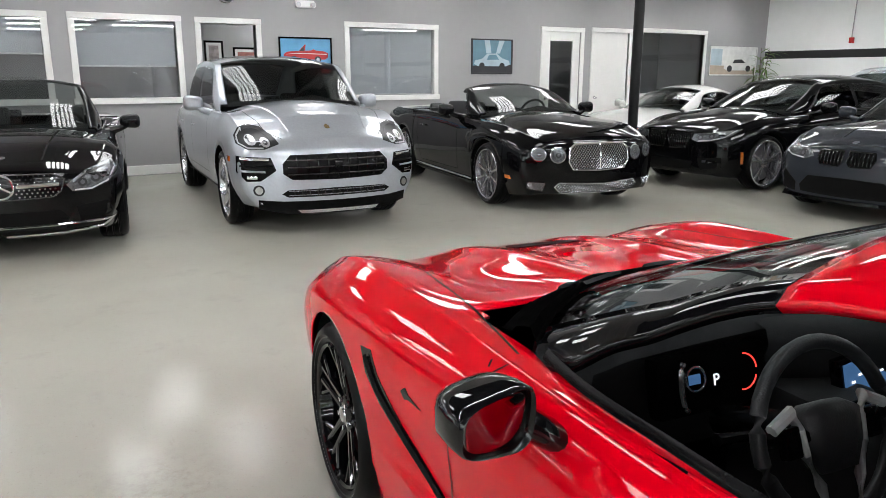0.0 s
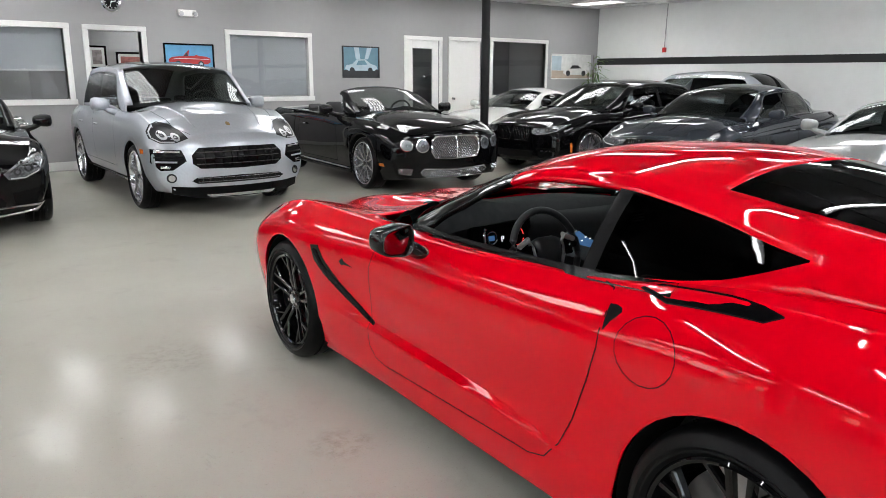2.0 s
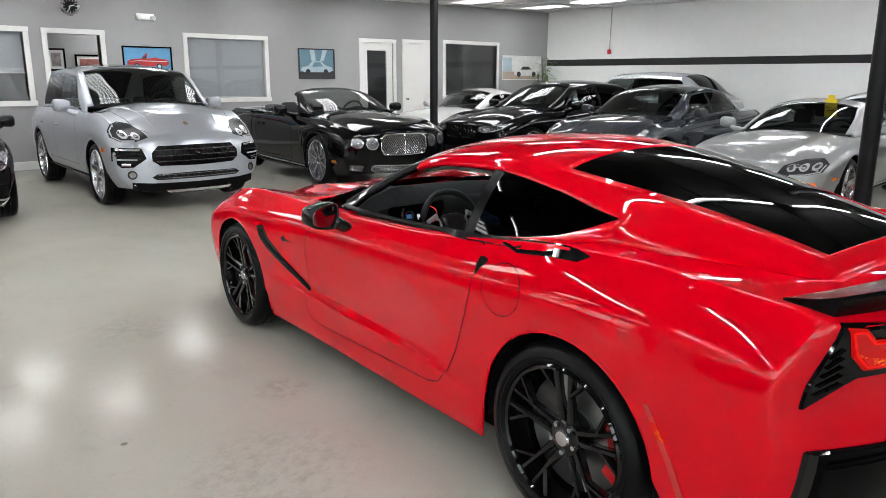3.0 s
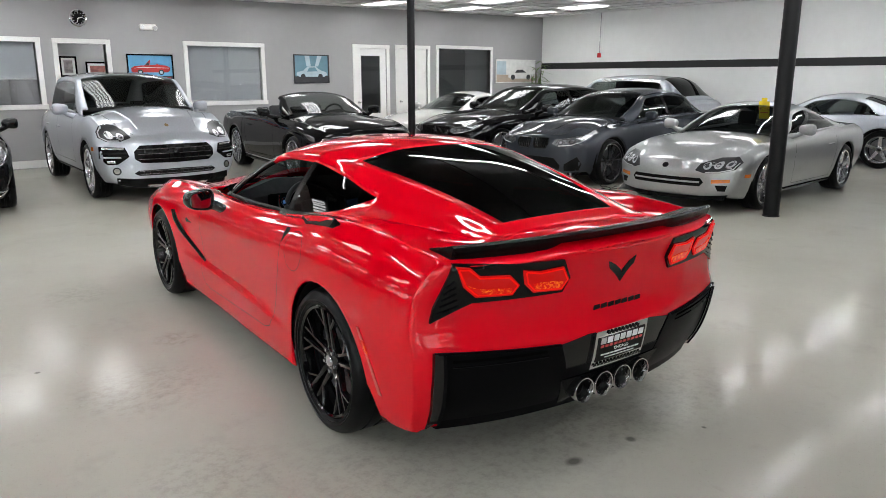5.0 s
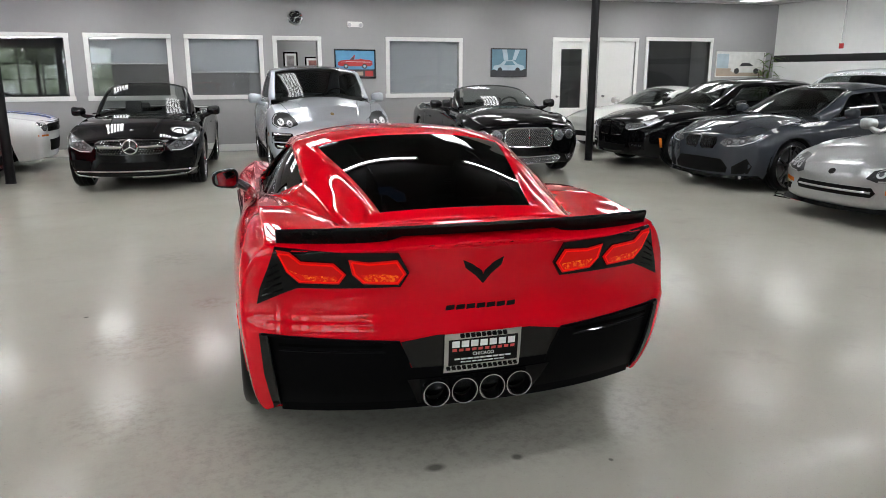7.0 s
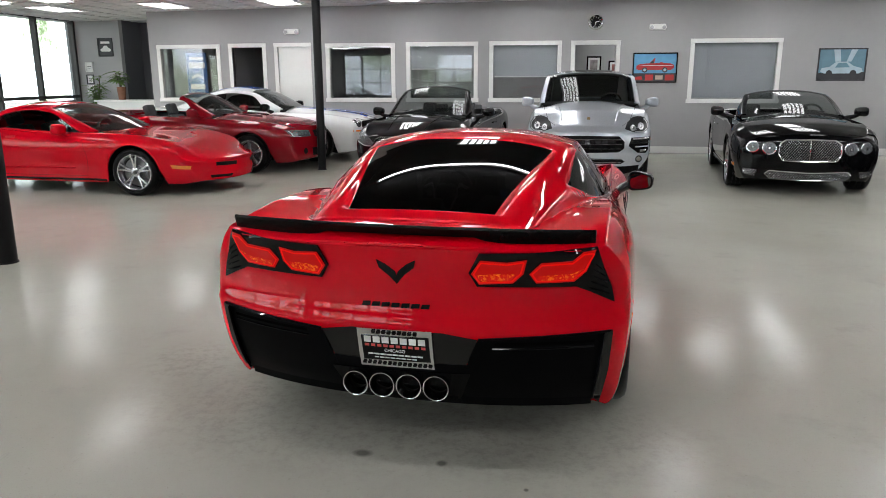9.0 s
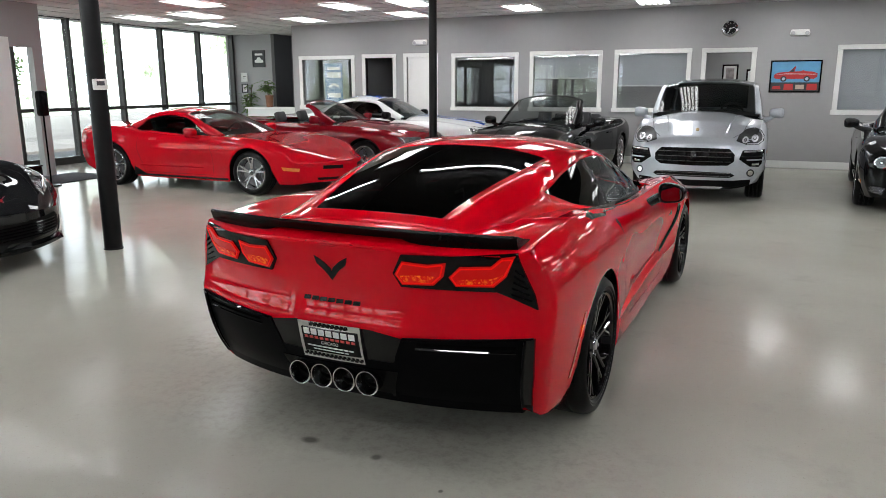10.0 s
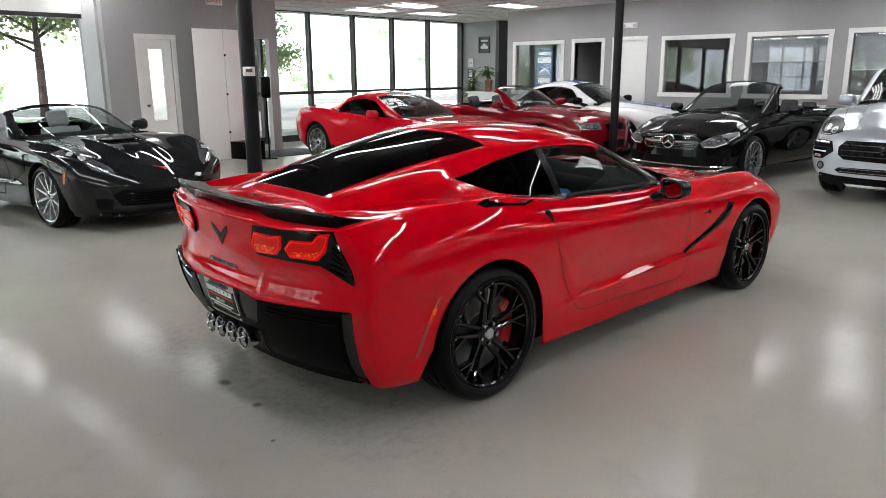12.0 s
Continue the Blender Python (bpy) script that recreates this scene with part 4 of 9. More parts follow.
def wheel(r, width, rim_r, style, rim, caliper, cap, label):
    """A wheel: its outer face at y = 0, the tyre going inwards (-y)."""
    prof = [(rim_r, -0.012), (rim_r + 0.010, 0.0), (rim_r + 0.016, 0.006), (rim_r + 0.022, 0.005), (rim_r + 0.4 * (r - rim_r), 0.012), (r - 0.022, 0.004), (r - 0.006, -0.018), (r, -0.04), (r, -width * 0.24), (r - 0.007, -width * 0.25), (r - 0.007, -width * 0.29), (r, -width * 0.30), (r, -width * 0.46), (r - 0.007, -width * 0.47), (r - 0.007, -width * 0.53), (r, -width * 0.54), (r, -width * 0.70), (r - 0.007, -width * 0.71), (r - 0.007, -width * 0.75), (r, -width * 0.76), (r, -width + 0.04), (r - 0.006, -width + 0.018), (r - 0.03, -width), (rim_r, -width + 0.01)]
    bm = bmesh.new()
    # rim: barrel and lip
    add_lathe(bm, [(rim_r + 0.004, -0.004), (rim_r - 0.004, 0.002), (rim_r - 0.014, -0.004), (rim_r - 0.02, -0.03), (rim_r - 0.035, -0.10), (rim_r - 0.03, -width + 0.03), (rim_r, -width + 0.01)], 48)
    add_lathe(bm, [(0.0, -0.026), (0.05, -0.028), (0.065, -0.036), (0.07, -0.07)], 24)
    bmesh.ops.recalc_face_normals(bm, faces=bm.faces)
    ob = link_mesh("wheel", bm, rim, None, label, auto=35)
    n = {"split_y": 5, "five_twin": 5, "ten": 10, "seven_twin": 7, "five": 5, "mesh": 10, "multi": 14}[style]
    for k in range(n):
        a0 = 2 * math.pi * k / n + math.pi / 2
        if style == "split_y":
            split_spokes(ob, rim_r, rim, a0)
            continue
        offs = {"five_twin": (-0.16, 0.16), "seven_twin": (-0.10, 0.10), "mesh": (-0.10, 0.10)}.get(style, (0.0,))
        for o in offs:
            wid0, wid1 = {"five": (0.040, 0.030), "ten": (0.016, 0.012), "multi": (0.012, 0.010), "mesh": (0.010, 0.009), "five_twin": (0.017, 0.013), "seven_twin": (0.013, 0.010)}[style]
            ra, rb = 0.045, rim_r - 0.008
            aa, ab = a0 + o * 0.35, a0 + o * 1.15
            if style == "mesh":
                aa, ab = a0 + o, a0 - o * 1.6
            p0 = Vector((ra * math.cos(aa), -0.035, ra * math.sin(aa)))
            p1 = Vector((0.5 * (ra + rb) * math.cos((aa + ab) / 2), -0.022, 0.5 * (ra + rb) * math.sin((aa + ab) / 2)))
            p2 = Vector((rb * math.cos(ab), -0.010, rb * math.sin(ab)))
            sm = bmesh.new()
            prev = None
            for p, wd, dp in ((p0, wid0, 0.035), (p1, (wid0 + wid1) / 2, 0.028), (p2, wid1, 0.03)):
                d = (p2 - p0).normalized()
                sd = Vector((-d.z, 0, d.x)).normalized() * wd
                q = [sm.verts.new(p - sd + Vector((0, -dp, 0))), sm.verts.new(p - sd * 0.75), sm.verts.new(p + sd * 0.75), sm.verts.new(p + sd + Vector((0, -dp, 0)))]
                if prev:
                    for i in range(4):
                        sm.faces.new((prev[i], prev[(i + 1) % 4], q[(i + 1) % 4], q[i]))
                prev = q
            bmesh.ops.recalc_face_normals(sm, faces=sm.faces)
            part("spoke", sm, rim, ob, auto=35)
    bm = lathe(prof, 56)
    part("tyre", bm, M["rubber"], ob)
    part("centre_cap", lathe([(0.0, -0.018), (0.026, -0.019), (0.030, -0.026)], 20), cap or M["alloy_dark"], ob)
    for k in range(5):
        a = 2 * math.pi * (k + 0.5) / 5 + math.pi / 2
        part("lug_nut", lathe([(0.0, -0.020), (0.009, -0.021), (0.010, -0.034)], 6, "y", (0.052 * math.cos(a), 0, 0.052 * math.sin(a))), M["alloy"], ob)
    part("brake_disc", lathe([(0.0, -0.085), (0.09, -0.085), (0.092, -0.095), (rim_r * 0.80, -0.095), (rim_r * 0.80, -0.12)], 40), M["steel"], ob)
    bm = bmesh.new()
    prev = None
    for a in np.linspace(radians(-30), radians(35), 7):
        q = []
        for rad, yy in ((rim_r * 0.60, -0.075), (rim_r * 0.84, -0.075), (rim_r * 0.86, -0.13), (rim_r * 0.58, -0.13)):
            q.append(bm.verts.new((-rad * math.cos(a), yy, rad * math.sin(a))))
        if prev:
            for i in range(4):
                bm.faces.new((prev[i], prev[(i + 1) % 4], q[(i + 1) % 4], q[i]))
        else:
            bm.faces.new(q)
        prev = q
    bm.faces.new(prev[::-1])
    bmesh.ops.recalc_face_normals(bm, faces=bm.faces)
    part("brake_caliper", bm, caliper or M["alloy_dark"], ob)
    return ob


def disc(y, z, r, n=18, sx=1.0):
    return [(y + r * sx * math.cos(a), z + r * math.sin(a)) for a in np.linspace(0, 2 * math.pi, n, endpoint=False)]


def round_lamp(car, y, z, r, parent=None, sx=1.0):
    """A round lamp: bezel, bowl and clear lens."""
    for sg in (1, -1):
        b = car.patch("headlamp", disc(sg * y, z, r, sx=sx), "front", M["chrome"], 0.006, 0.02, label="round clear headlamp")[0]
        car.patch("bowl", disc(sg * y, z, r * 0.88, sx=sx), "front", M["lamp_clear"], 0.009, 0.004, b)
        car.line("lens_ring", disc(sg * y, z, r * 0.62, 18, sx=sx), "front", 0.006, M["lamp_case"], 0.011, parent=b, closed=True, raised=0.003)
        car.patch("bulb", disc(sg * y, z, r * 0.34, 12, sx=sx), "front", M["lamp_case"], 0.012, 0.004, b)
        car.patch("bulb_tip", disc(sg * y, z, r * 0.16, 8, sx=sx), "front", M["chrome"], 0.015, 0.003, b)


def shaped_lamp(car, poly, cells, axis="front", bezel="gloss_black", amber=None):
    """A headlamp: housing with dark projector eyes and bright blades, for both sides."""
    case = M["lamp_clear"] if bezel == "lens_dark" else M["lamp_case"]
    eye, core = (M["lamp_inner"], M["lens_dark"]) if bezel == "bright_eyes" else (M["lamp_case"], M["lens_dark"])
    cy, cz = sum(p[0] for p in poly) / len(poly), sum(p[1] for p in poly) / len(poly)
    for sg in (1, -1):
        p = [(sg * a, z) for a, z in poly] if axis == "front" else [(a, sg * q) for a, q in poly]
        b = car.patch("headlamp", p, axis, case, 0.004, 0.02, label="clear headlamp unit under a smooth lens", step=0.03)[0]
        for y, z, r in cells:
            c = disc(sg * y, z, r, 12) if axis == "front" else disc(y, sg * z, r, 12)
            car.patch("projector", c, axis, eye, 0.009, 0.005, b)
            c = disc(sg * y, z, r * 0.5, 10) if axis == "front" else disc(y, sg * z, r * 0.5, 10)
            car.patch("projector_eye", c, axis, core, 0.012, 0.004, b)
        # an outer rim and a lower blade that follow the outline
        for k, mt in ((0.88, "lamp_inner"), (0.70, "lamp_case")):
            q = [(cy + (a - cy) * k, cz + (z - cz) * k) for a, z in poly]
            half = q[len(q) // 2:] if k > 0.8 else q[:len(q) // 2 + 1]
            car.line("light_blade", [(sg * a, z) if axis == "front" else (a, sg * z) for a, z in half], axis, 0.012, M[mt], 0.008, parent=b, raised=0.003)
        if amber:
            car.patch("amber_reflector", [(sg * a, z) for a, z in amber] if axis == "front" else [(a, sg * q) for a, q in amber], axis, M["amber"], 0.008, 0.004, b)


def bars(car, name, y0, y1, z0, z1, n, material, upright=True, width=0.012, parent=None, shape=None):
    """Grille bars laid across a panel."""
    for k in range(n):
        t = (k + 0.5) / n
        if upright:
            y = y0 + (y1 - y0) * t
            a, b = (y, z0), (y, z1)
        else:
            z = z0 + (z1 - z0) * t
            a, b = (y0, z), (y1, z)
        car.line(name, [a, b], "front", width, M[material], 0.010, parent=parent, raised=0.006)


def mesh_bars(car, name, poly, pitch, material, parent, width=0.007):
    """A diamond mesh clipped to a convex outline."""
    c = [sum(p[i] for p in poly) / len(poly) for i in (0, 1)]
    R = max(math.hypot(p[0] - c[0], p[1] - c[1]) for p in poly)
    n = int(R / pitch) + 1
    for ang in (radians(52), radians(-52)):
        d = (math.cos(ang), math.sin(ang))
        nn = (-d[1], d[0])
        for k in range(-n, n + 1):
            o = (c[0] + nn[0] * pitch * k, c[1] + nn[1] * pitch * k)
            ts = []
            for p, q in zip(poly, poly[1:] + poly[:1]):
                e = (q[0] - p[0], q[1] - p[1])
                den = d[0] * e[1] - d[1] * e[0]
                if abs(den) < 1e-9:
                    continue
                t = ((p[0] - o[0]) * e[1] - (p[1] - o[1]) * e[0]) / den
                u = ((p[0] - o[0]) * d[1] - (p[1] - o[1]) * d[0]) / den
                if 0 <= u < 1:
                    ts.append(t)
            if len(ts) >= 2 and max(ts) - min(ts) > 0.02:
                a, b = min(ts), max(ts)
                car.line(name, [(o[0] + d[0] * a, o[1] + d[1] * a), (o[0] + d[0] * b, o[1] + d[1] * b)], "front", width, M[material], 0.009 + 0.002 * (ang > 0), parent=parent, raised=0.003)


def mir(poly):
    """A half outline from the centre line, closed by its mirror image."""
    return poly + [(-a, z) for a, z in poly[::-1] if abs(a) > 1e-6]


def side_lines(car, s, front, rear, zl, zh, handle=True, second=None):
    """Door gaps, handles and sill lines on both flanks."""
    for ax in ("left", "right"):
        car.line("door_gap", [(rear - 0.08, zh), (rear - 0.10, zl + 0.35), (rear, zl), (front, zl), (front + 0.04, zl + 0.3), (front - 0.02, zh)], ax, 0.0045, M["dark"])
        if second is not None:
            car.line("door_gap", [(second - 0.05, zh), (second - 0.16, zl + 0.45), (second, zl), (rear, zl)], ax, 0.0045, M["dark"])
            if handle:
                car.line("door_handle", [(second + 0.10, zh - 0.14), (second + 0.28, zh - 0.14)], ax, 0.024, car.paint, 0.012, raised=0.018)
        if handle:
            car.line("door_handle", [(rear + 0.05, zh - 0.14), (rear + 0.23, zh - 0.14)], ax, 0.024, car.paint, 0.012, raised=0.018)
        car.line("sill_trim", [(-s["wb"] / 2 + 0.42, s["zb"][2][1] + 0.04), (s["wb"] / 2 - 0.42, s["zb"][2][1] + 0.04)], ax, 0.03, M["black"], 0.004, raised=0.008)


# ---- the showroom ----
WALL_Y, EAST_X, WEST_X, SOUTH_Y = 11.65, 16.4, -9.0, -11.5


def ceil_z(x):
    return 3.07 + 0.013 * x


def structure(name, bm, material, label, category, smooth=False):
    ob = link_mesh(name, bm, material, None, "", smooth)
    return tagged(ob, label, category, kind="structure")


bm = bmesh.new()
bmesh.ops.create_grid(bm, x_segments=28, y_segments=28, size=1.0, matrix=Matrix.Translation((3.05, 2.0, 0)) @ Matrix.Diagonal((13.3, 14.0, 1, 1)))
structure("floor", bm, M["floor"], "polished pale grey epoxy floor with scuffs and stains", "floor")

# north wall with its openings: x0, x1, z0, z1 of the trimmed openings
OPEN = {
    "window_1": (-5.82, -4.33, 1.05, 2.29), "door_1": (-4.13, -3.265, 0.0, 2.305), "door_2": (-3.08, -2.24, 0.0, 2.31),
    "window_2": (-1.915, -0.38, 1.05, 2.29), "window_3": (-0.133, 1.407, 1.05, 2.30), "window_4": (1.65, 3.155, 1.05, 2.305),
    "door_3": (3.347, 4.345, 0.0, 2.30), "window_5": (5.735, 7.51, 1.04, 2.318), "door_4": (9.78, 10.85, 0.0, 2.37),
    "door_5": (11.04, 12.14, 0.0, 2.39), "window_6": (12.35, 14.38, 1.0, 2.42),
}
TRIM = 0.085
bm = bmesh.new()
x = -6.0
top = 3.45
for key, (a, b, z0, z1) in OPEN.items():
    a, b, z1 = a + TRIM, b - TRIM, z1 - TRIM
    z0 = z0 + TRIM if z0 else 0
    add_box(bm, (x, WALL_Y, 0), (a, WALL_Y + 0.14, top))
    add_box(bm, (a, WALL_Y, z1), (b, WALL_Y + 0.14, top))
    if z0:
        add_box(bm, (a, WALL_Y, 0), (b, WALL_Y + 0.14, z0))
    x = b
add_box(bm, (x, WALL_Y, 0), (EAST_X, WALL_Y + 0.14, top))
structure("wall_north", bm, M["wall"], "mid-grey painted partition wall with white-trimmed doors and windows", "wall")


def trim_frame(key, a, b, z0, z1, y, door):
    """White casing round an opening, proud of the wall."""
    bm = bmesh.new()
    p = y - 0.02
    add_box(bm, (a, p, z0), (a + TRIM, y + 0.15, z1 - TRIM), 0.006)
    add_box(bm, (b - TRIM, p, z0), (b, y + 0.15, z1 - TRIM), 0.006)
    add_box(bm, (a - 0.004, p - 0.003, z1 - TRIM), (b + 0.004, y + 0.15, z1), 0.006)
    if not door:
        add_box(bm, (a - 0.02, p - 0.015, z0), (b + 0.02, y + 0.15, z0 + TRIM), 0.006)
    return bm


def door_leaf(ob, a, b, z1, y, glazed):
    bm = bmesh.new()
    if glazed:
        ga, gb = a + 0.17, b - 0.17
        add_box(bm, (a, y, 0.01), (ga, y + 0.045, z1), 0.004)
        add_box(bm, (gb, y, 0.01), (b, y + 0.045, z1), 0.004)
        add_box(bm, (ga, y, z1 - 0.17), (gb, y + 0.045, z1), 0.004)
        add_box(bm, (ga, y, 0.01), (gb, y + 0.045, 0.75), 0.004)
        part("pane", box((ga, y + 0.015, 0.75), (gb, y + 0.025, z1 - 0.17)), M["pane"], ob, smooth=False)
    else:
        add_box(bm, (a, y, 0.01), (b, y + 0.045, z1), 0.004)
    part("door_leaf", bm, M["trim"], ob, smooth=False)
    h = bmesh.new()
    add_lathe(h, [(0.0, -0.06), (0.02, -0.062), (0.026, -0.045), (0.012, -0.035), (0.012, -0.012), (0.03, -0.01), (0.03, 0.0)], 14, "y", (a + 0.08, y, 1.02))
    part("door_handle", h, M["chrome"], ob)


LABELS = {
    "window_1": "white-trimmed interior window onto a daylit office", "door_1": "white-trimmed open doorway to a dim office", "door_2": "closed white flush door with a round knob",
    "window_2": "white-trimmed dark interior window reflecting the storefront", "window_3": "white-trimmed interior window, blind half drawn", "window_4": "white-trimmed interior window, pale blind mostly drawn",
    "door_3": "white-trimmed open doorway to a corridor", "window_5": "white-trimmed interior window with a fully drawn pale blind", "door_4": "white door with a tall dark glass panel",
    "door_5": "closed white flush door", "window_6": "white-trimmed dark interior window"}
for key, (a, b, z0, z1) in OPEN.items():
    is_door = key.startswith("door")
    ob = structure(key, trim_frame(key, a, b, z0, z1, WALL_Y, is_door), M["trim"], LABELS[key], "door" if is_door else "window")
    ia, ib, iz = a + TRIM, b - TRIM, z1 - TRIM
    if key in ("door_2", "door_4", "door_5"):
        door_leaf(ob, ia, ib, iz, WALL_Y + 0.03, key == "door_4")
    if not is_door:
        part("pane", box((ia, WALL_Y + 0.05, z0 + TRIM), (ib, WALL_Y + 0.058, iz)), M["pane"], ob, smooth=False)
        drop = {"window_5": 1.0, "window_4": 0.60, "window_3": 0.45}.get(key)
        if drop:
            zz = iz - drop * (iz - z0 - TRIM) + 0.012
            part("roller_blind", box((ia + 0.01, WALL_Y + 0.085, zz), (ib - 0.01, WALL_Y + 0.088, iz)), M["blind"], ob, smooth=False)
            part("blind_rail", tube([(ia + 0.01, WALL_Y + 0.087, zz), (ib - 0.01, WALL_Y + 0.087, zz)], 0.012, 8), M["trim"], ob)

# rooms behind the partition
bm = bmesh.new()
add_box(bm, (-5.9, 15.0, 0), (EAST_X, 15.14, 3.2))
for q in (-4.23, -3.17, -0.25, 3.25, 5.62, 9.6, 12.24):
    add_box(bm, (q - 0.05, WALL_Y + 0.14, 0), (q + 0.05, 15.0, 3.2))
add_box(bm, (3.3, 12.95, 0), (5.57, 13.05, 3.2))
structure("wall_back_offices", bm, M["wall"], "grey painted office walls behind the partition", "wall")
bm = bmesh.new()
add_box(bm, (-5.9, WALL_Y + 0.14, 2.75), (EAST_X, 15.14, 2.85))
structure("ceiling_offices", bm, M["ceiling"], "white tiled office ceiling", "ceiling")
bm = bmesh.new()
add_box(bm, (-5.9, WALL_Y + 0.14, -0.12), (EAST_X, 15.14, 0.0))
structure("floor_offices", bm, M["wall_dark"], "dark office carpet", "floor")

# baseboard
bm = bmesh.new()
spans = [(-6.0, -4.13), (-3.265, -3.08), (-2.24, 3.347), (4.345, 9.78), (10.85, 11.04), (12.14, EAST_X)]
for a, b in spans:
    add_box(bm, (a, WALL_Y - 0.012, 0.008), (b, WALL_Y, 0.145), 0.003)
structure("baseboard", bm, M["wall_light"], "pale grey baseboard along the partition", "baseboard")

# east wall of white blocks with a black stripe
bm = box((EAST_X, SOUTH_Y, 0), (EAST_X + 0.2, 15.5, 3.6))
structure("wall_east", bm, M["block"], "white painted block wall", "wall")
bm = box((EAST_X - 0.006, SOUTH_Y + 0.1, 1.84), (EAST_X + 0.01, WALL_Y - 0.01, 2.01))
structure("trim_stripe", bm, M["stripe"], "black painted stripe along the white wall", "stripe")
bm = bmesh.new()
for lo, hi in (((WEST_X - 0.2, 0), (-8.0, 3.6)), ((-8.0, 0), (-1.0, 0.5)), ((-8.0, 2.75), (-1.0, 3.6)), ((-1.0, 0), (EAST_X + 0.2, 3.6))):
    add_box(bm, (lo[0], SOUTH_Y - 0.2, lo[1]), (hi[0], SOUTH_Y, hi[1]))
structure("wall_south", bm, M["wall"], "grey painted wall behind the display", "wall")

# suspended ceiling: tiles between metal bars, one mesh
T, EDGE = 0.61, 13
bm = bmesh.new()
for i in range(44):
    for j in range(EDGE + 14, 45):
        xa, ya = -9.4 + i * T, SOUTH_Y - 0.1 + j * T
        q = [bm.verts.new((xx, yy, ceil_z(xx) + 0.012)) for xx, yy in ((xa + 0.012, ya + 0.012), (xa + 0.012, ya + T - 0.012), (xa + T - 0.012, ya + T - 0.012), (xa + T - 0.012, ya + 0.012))]
        bm.faces.new(q)
structure("ceiling", bm, M["ceiling"], "white suspended ceiling of square mineral tiles", "ceiling")
YC = SOUTH_Y - 0.1 + (EDGE + 14) * T
bm = bmesh.new()
for i in range(46):
    xa = -9.4 + i * T
    add_box(bm, (xa - 0.013, YC, 0), (xa + 0.013, 16.0, 0.02), 0, Matrix.Translation((0, 0, ceil_z(xa))))
for j in range(EDGE + 14, 46):
    ya = SOUTH_Y - 0.1 + j * T
    vs = add_box(bm, (-9.4, ya - 0.013, 0.001), (16.6, ya + 0.013, 0.019))
    for v in vs:
        v.co.z += ceil_z(v.co.x)
structure("ceiling_grid", bm, M["tbar"], "white metal grid bars of the suspended ceiling", "ceiling grid")
# the deck over the cars is painted dark, with ribs between its bays
bm = bmesh.new()
vs = add_box(bm, (-9.4, SOUTH_Y - 0.1, 0.03), (16.6, YC, 0.06))
for k in range(14):
    vs += add_box(bm, (-9.4 + 2.0 * k - 0.04, SOUTH_Y - 0.1, 0.0), (-9.4 + 2.0 * k + 0.04, YC, 0.031))
for v in vs:
    v.co.z += ceil_z(v.co.x)
structure("ceiling_deck", bm, M["ceiling_dark"], "dark painted ceiling deck over the display floor", "ceiling")
structure("roof_slab", box((-10.4, SOUTH_Y - 0.2, 3.5), (16.5, 16.1, 3.7)), M["wall_dark"], "dark slab over the suspended ceiling", "ceiling")


def ceiling_light(at):
    ob = thing("ceiling_light", "recessed white fluorescent ceiling light with a bright panel", "light", "ceiling lights", at=at)
    bm = bmesh.new()
    for lo, hi in (((-0.6, -0.3, -0.012), (0.6, -0.27, 0.01)), ((-0.6, 0.27, -0.012), (0.6, 0.3, 0.01)), ((-0.6, -0.27, -0.012), (-0.57, 0.27, 0.01)), ((0.57, -0.27, -0.012), (0.6, 0.27, 0.01))):
        add_box(bm, lo, hi, 0.003)
    part("frame", bm, M["tbar"], ob, smooth=False)
    part("diffuser", box((-0.57, -0.27, 0.0), (0.57, 0.27, 0.006)), M["tube"], ob, smooth=False)
    bm = bmesh.new()
    for k in range(1, 5):
        add_box(bm, (-0.57, -0.27 + 0.108 * k - 0.018, -0.012), (0.57, -0.27 + 0.108 * k + 0.018, -0.001))
    part("louvre", bm, M["tbar"], ob, smooth=False)
    return ob


first = None
SPOTS = [(-7.3 + i * 2.44, 10.35) for i in range(10)] + [(-5.1 + i * 2.42, 4.1) for i in range(9)]
SPOTS += [(px, 8.6) for px in (-7.6, -6.3, -2.9, -1.6, 1.68, 2.98, 5.9, 7.2, 10.2, 11.5, 14.4)] + [(px, 6.9) for px in (-5.0, 0.2, 9.0, 12.9)]
for px, py in SPOTS:
    m = Matrix.Translation((px, py, ceil_z(px) - 0.004)) @ pose(0, 0, 0, 0, -0.75, 0) @ pose(0, 0, 0, 0, 0, 90)
    if first is None:
        first = ceiling_light(m)
    else:
        copy_thing(first, m)


def strip_light(at):
    ob = thing("strip_light", "long single-tube white fluorescent strip light on the ceiling", "light", "strip lights", at=at)
    part("tray", box((-1.22, -0.03, -0.03), (1.22, 0.03, 0.0), 0.006), M["tray"], ob)
    part("tube", tube([(-1.19, 0, -0.055), (1.19, 0, -0.055)], 0.0135, 10), M["tube_bright"], ob)
    for x in (-1.2, 1.2):
        part("lamp_holder", box((x - 0.012, -0.016, -0.075), (x + 0.012, 0.016, -0.03)), M["tbar"], ob, smooth=False)
    return ob


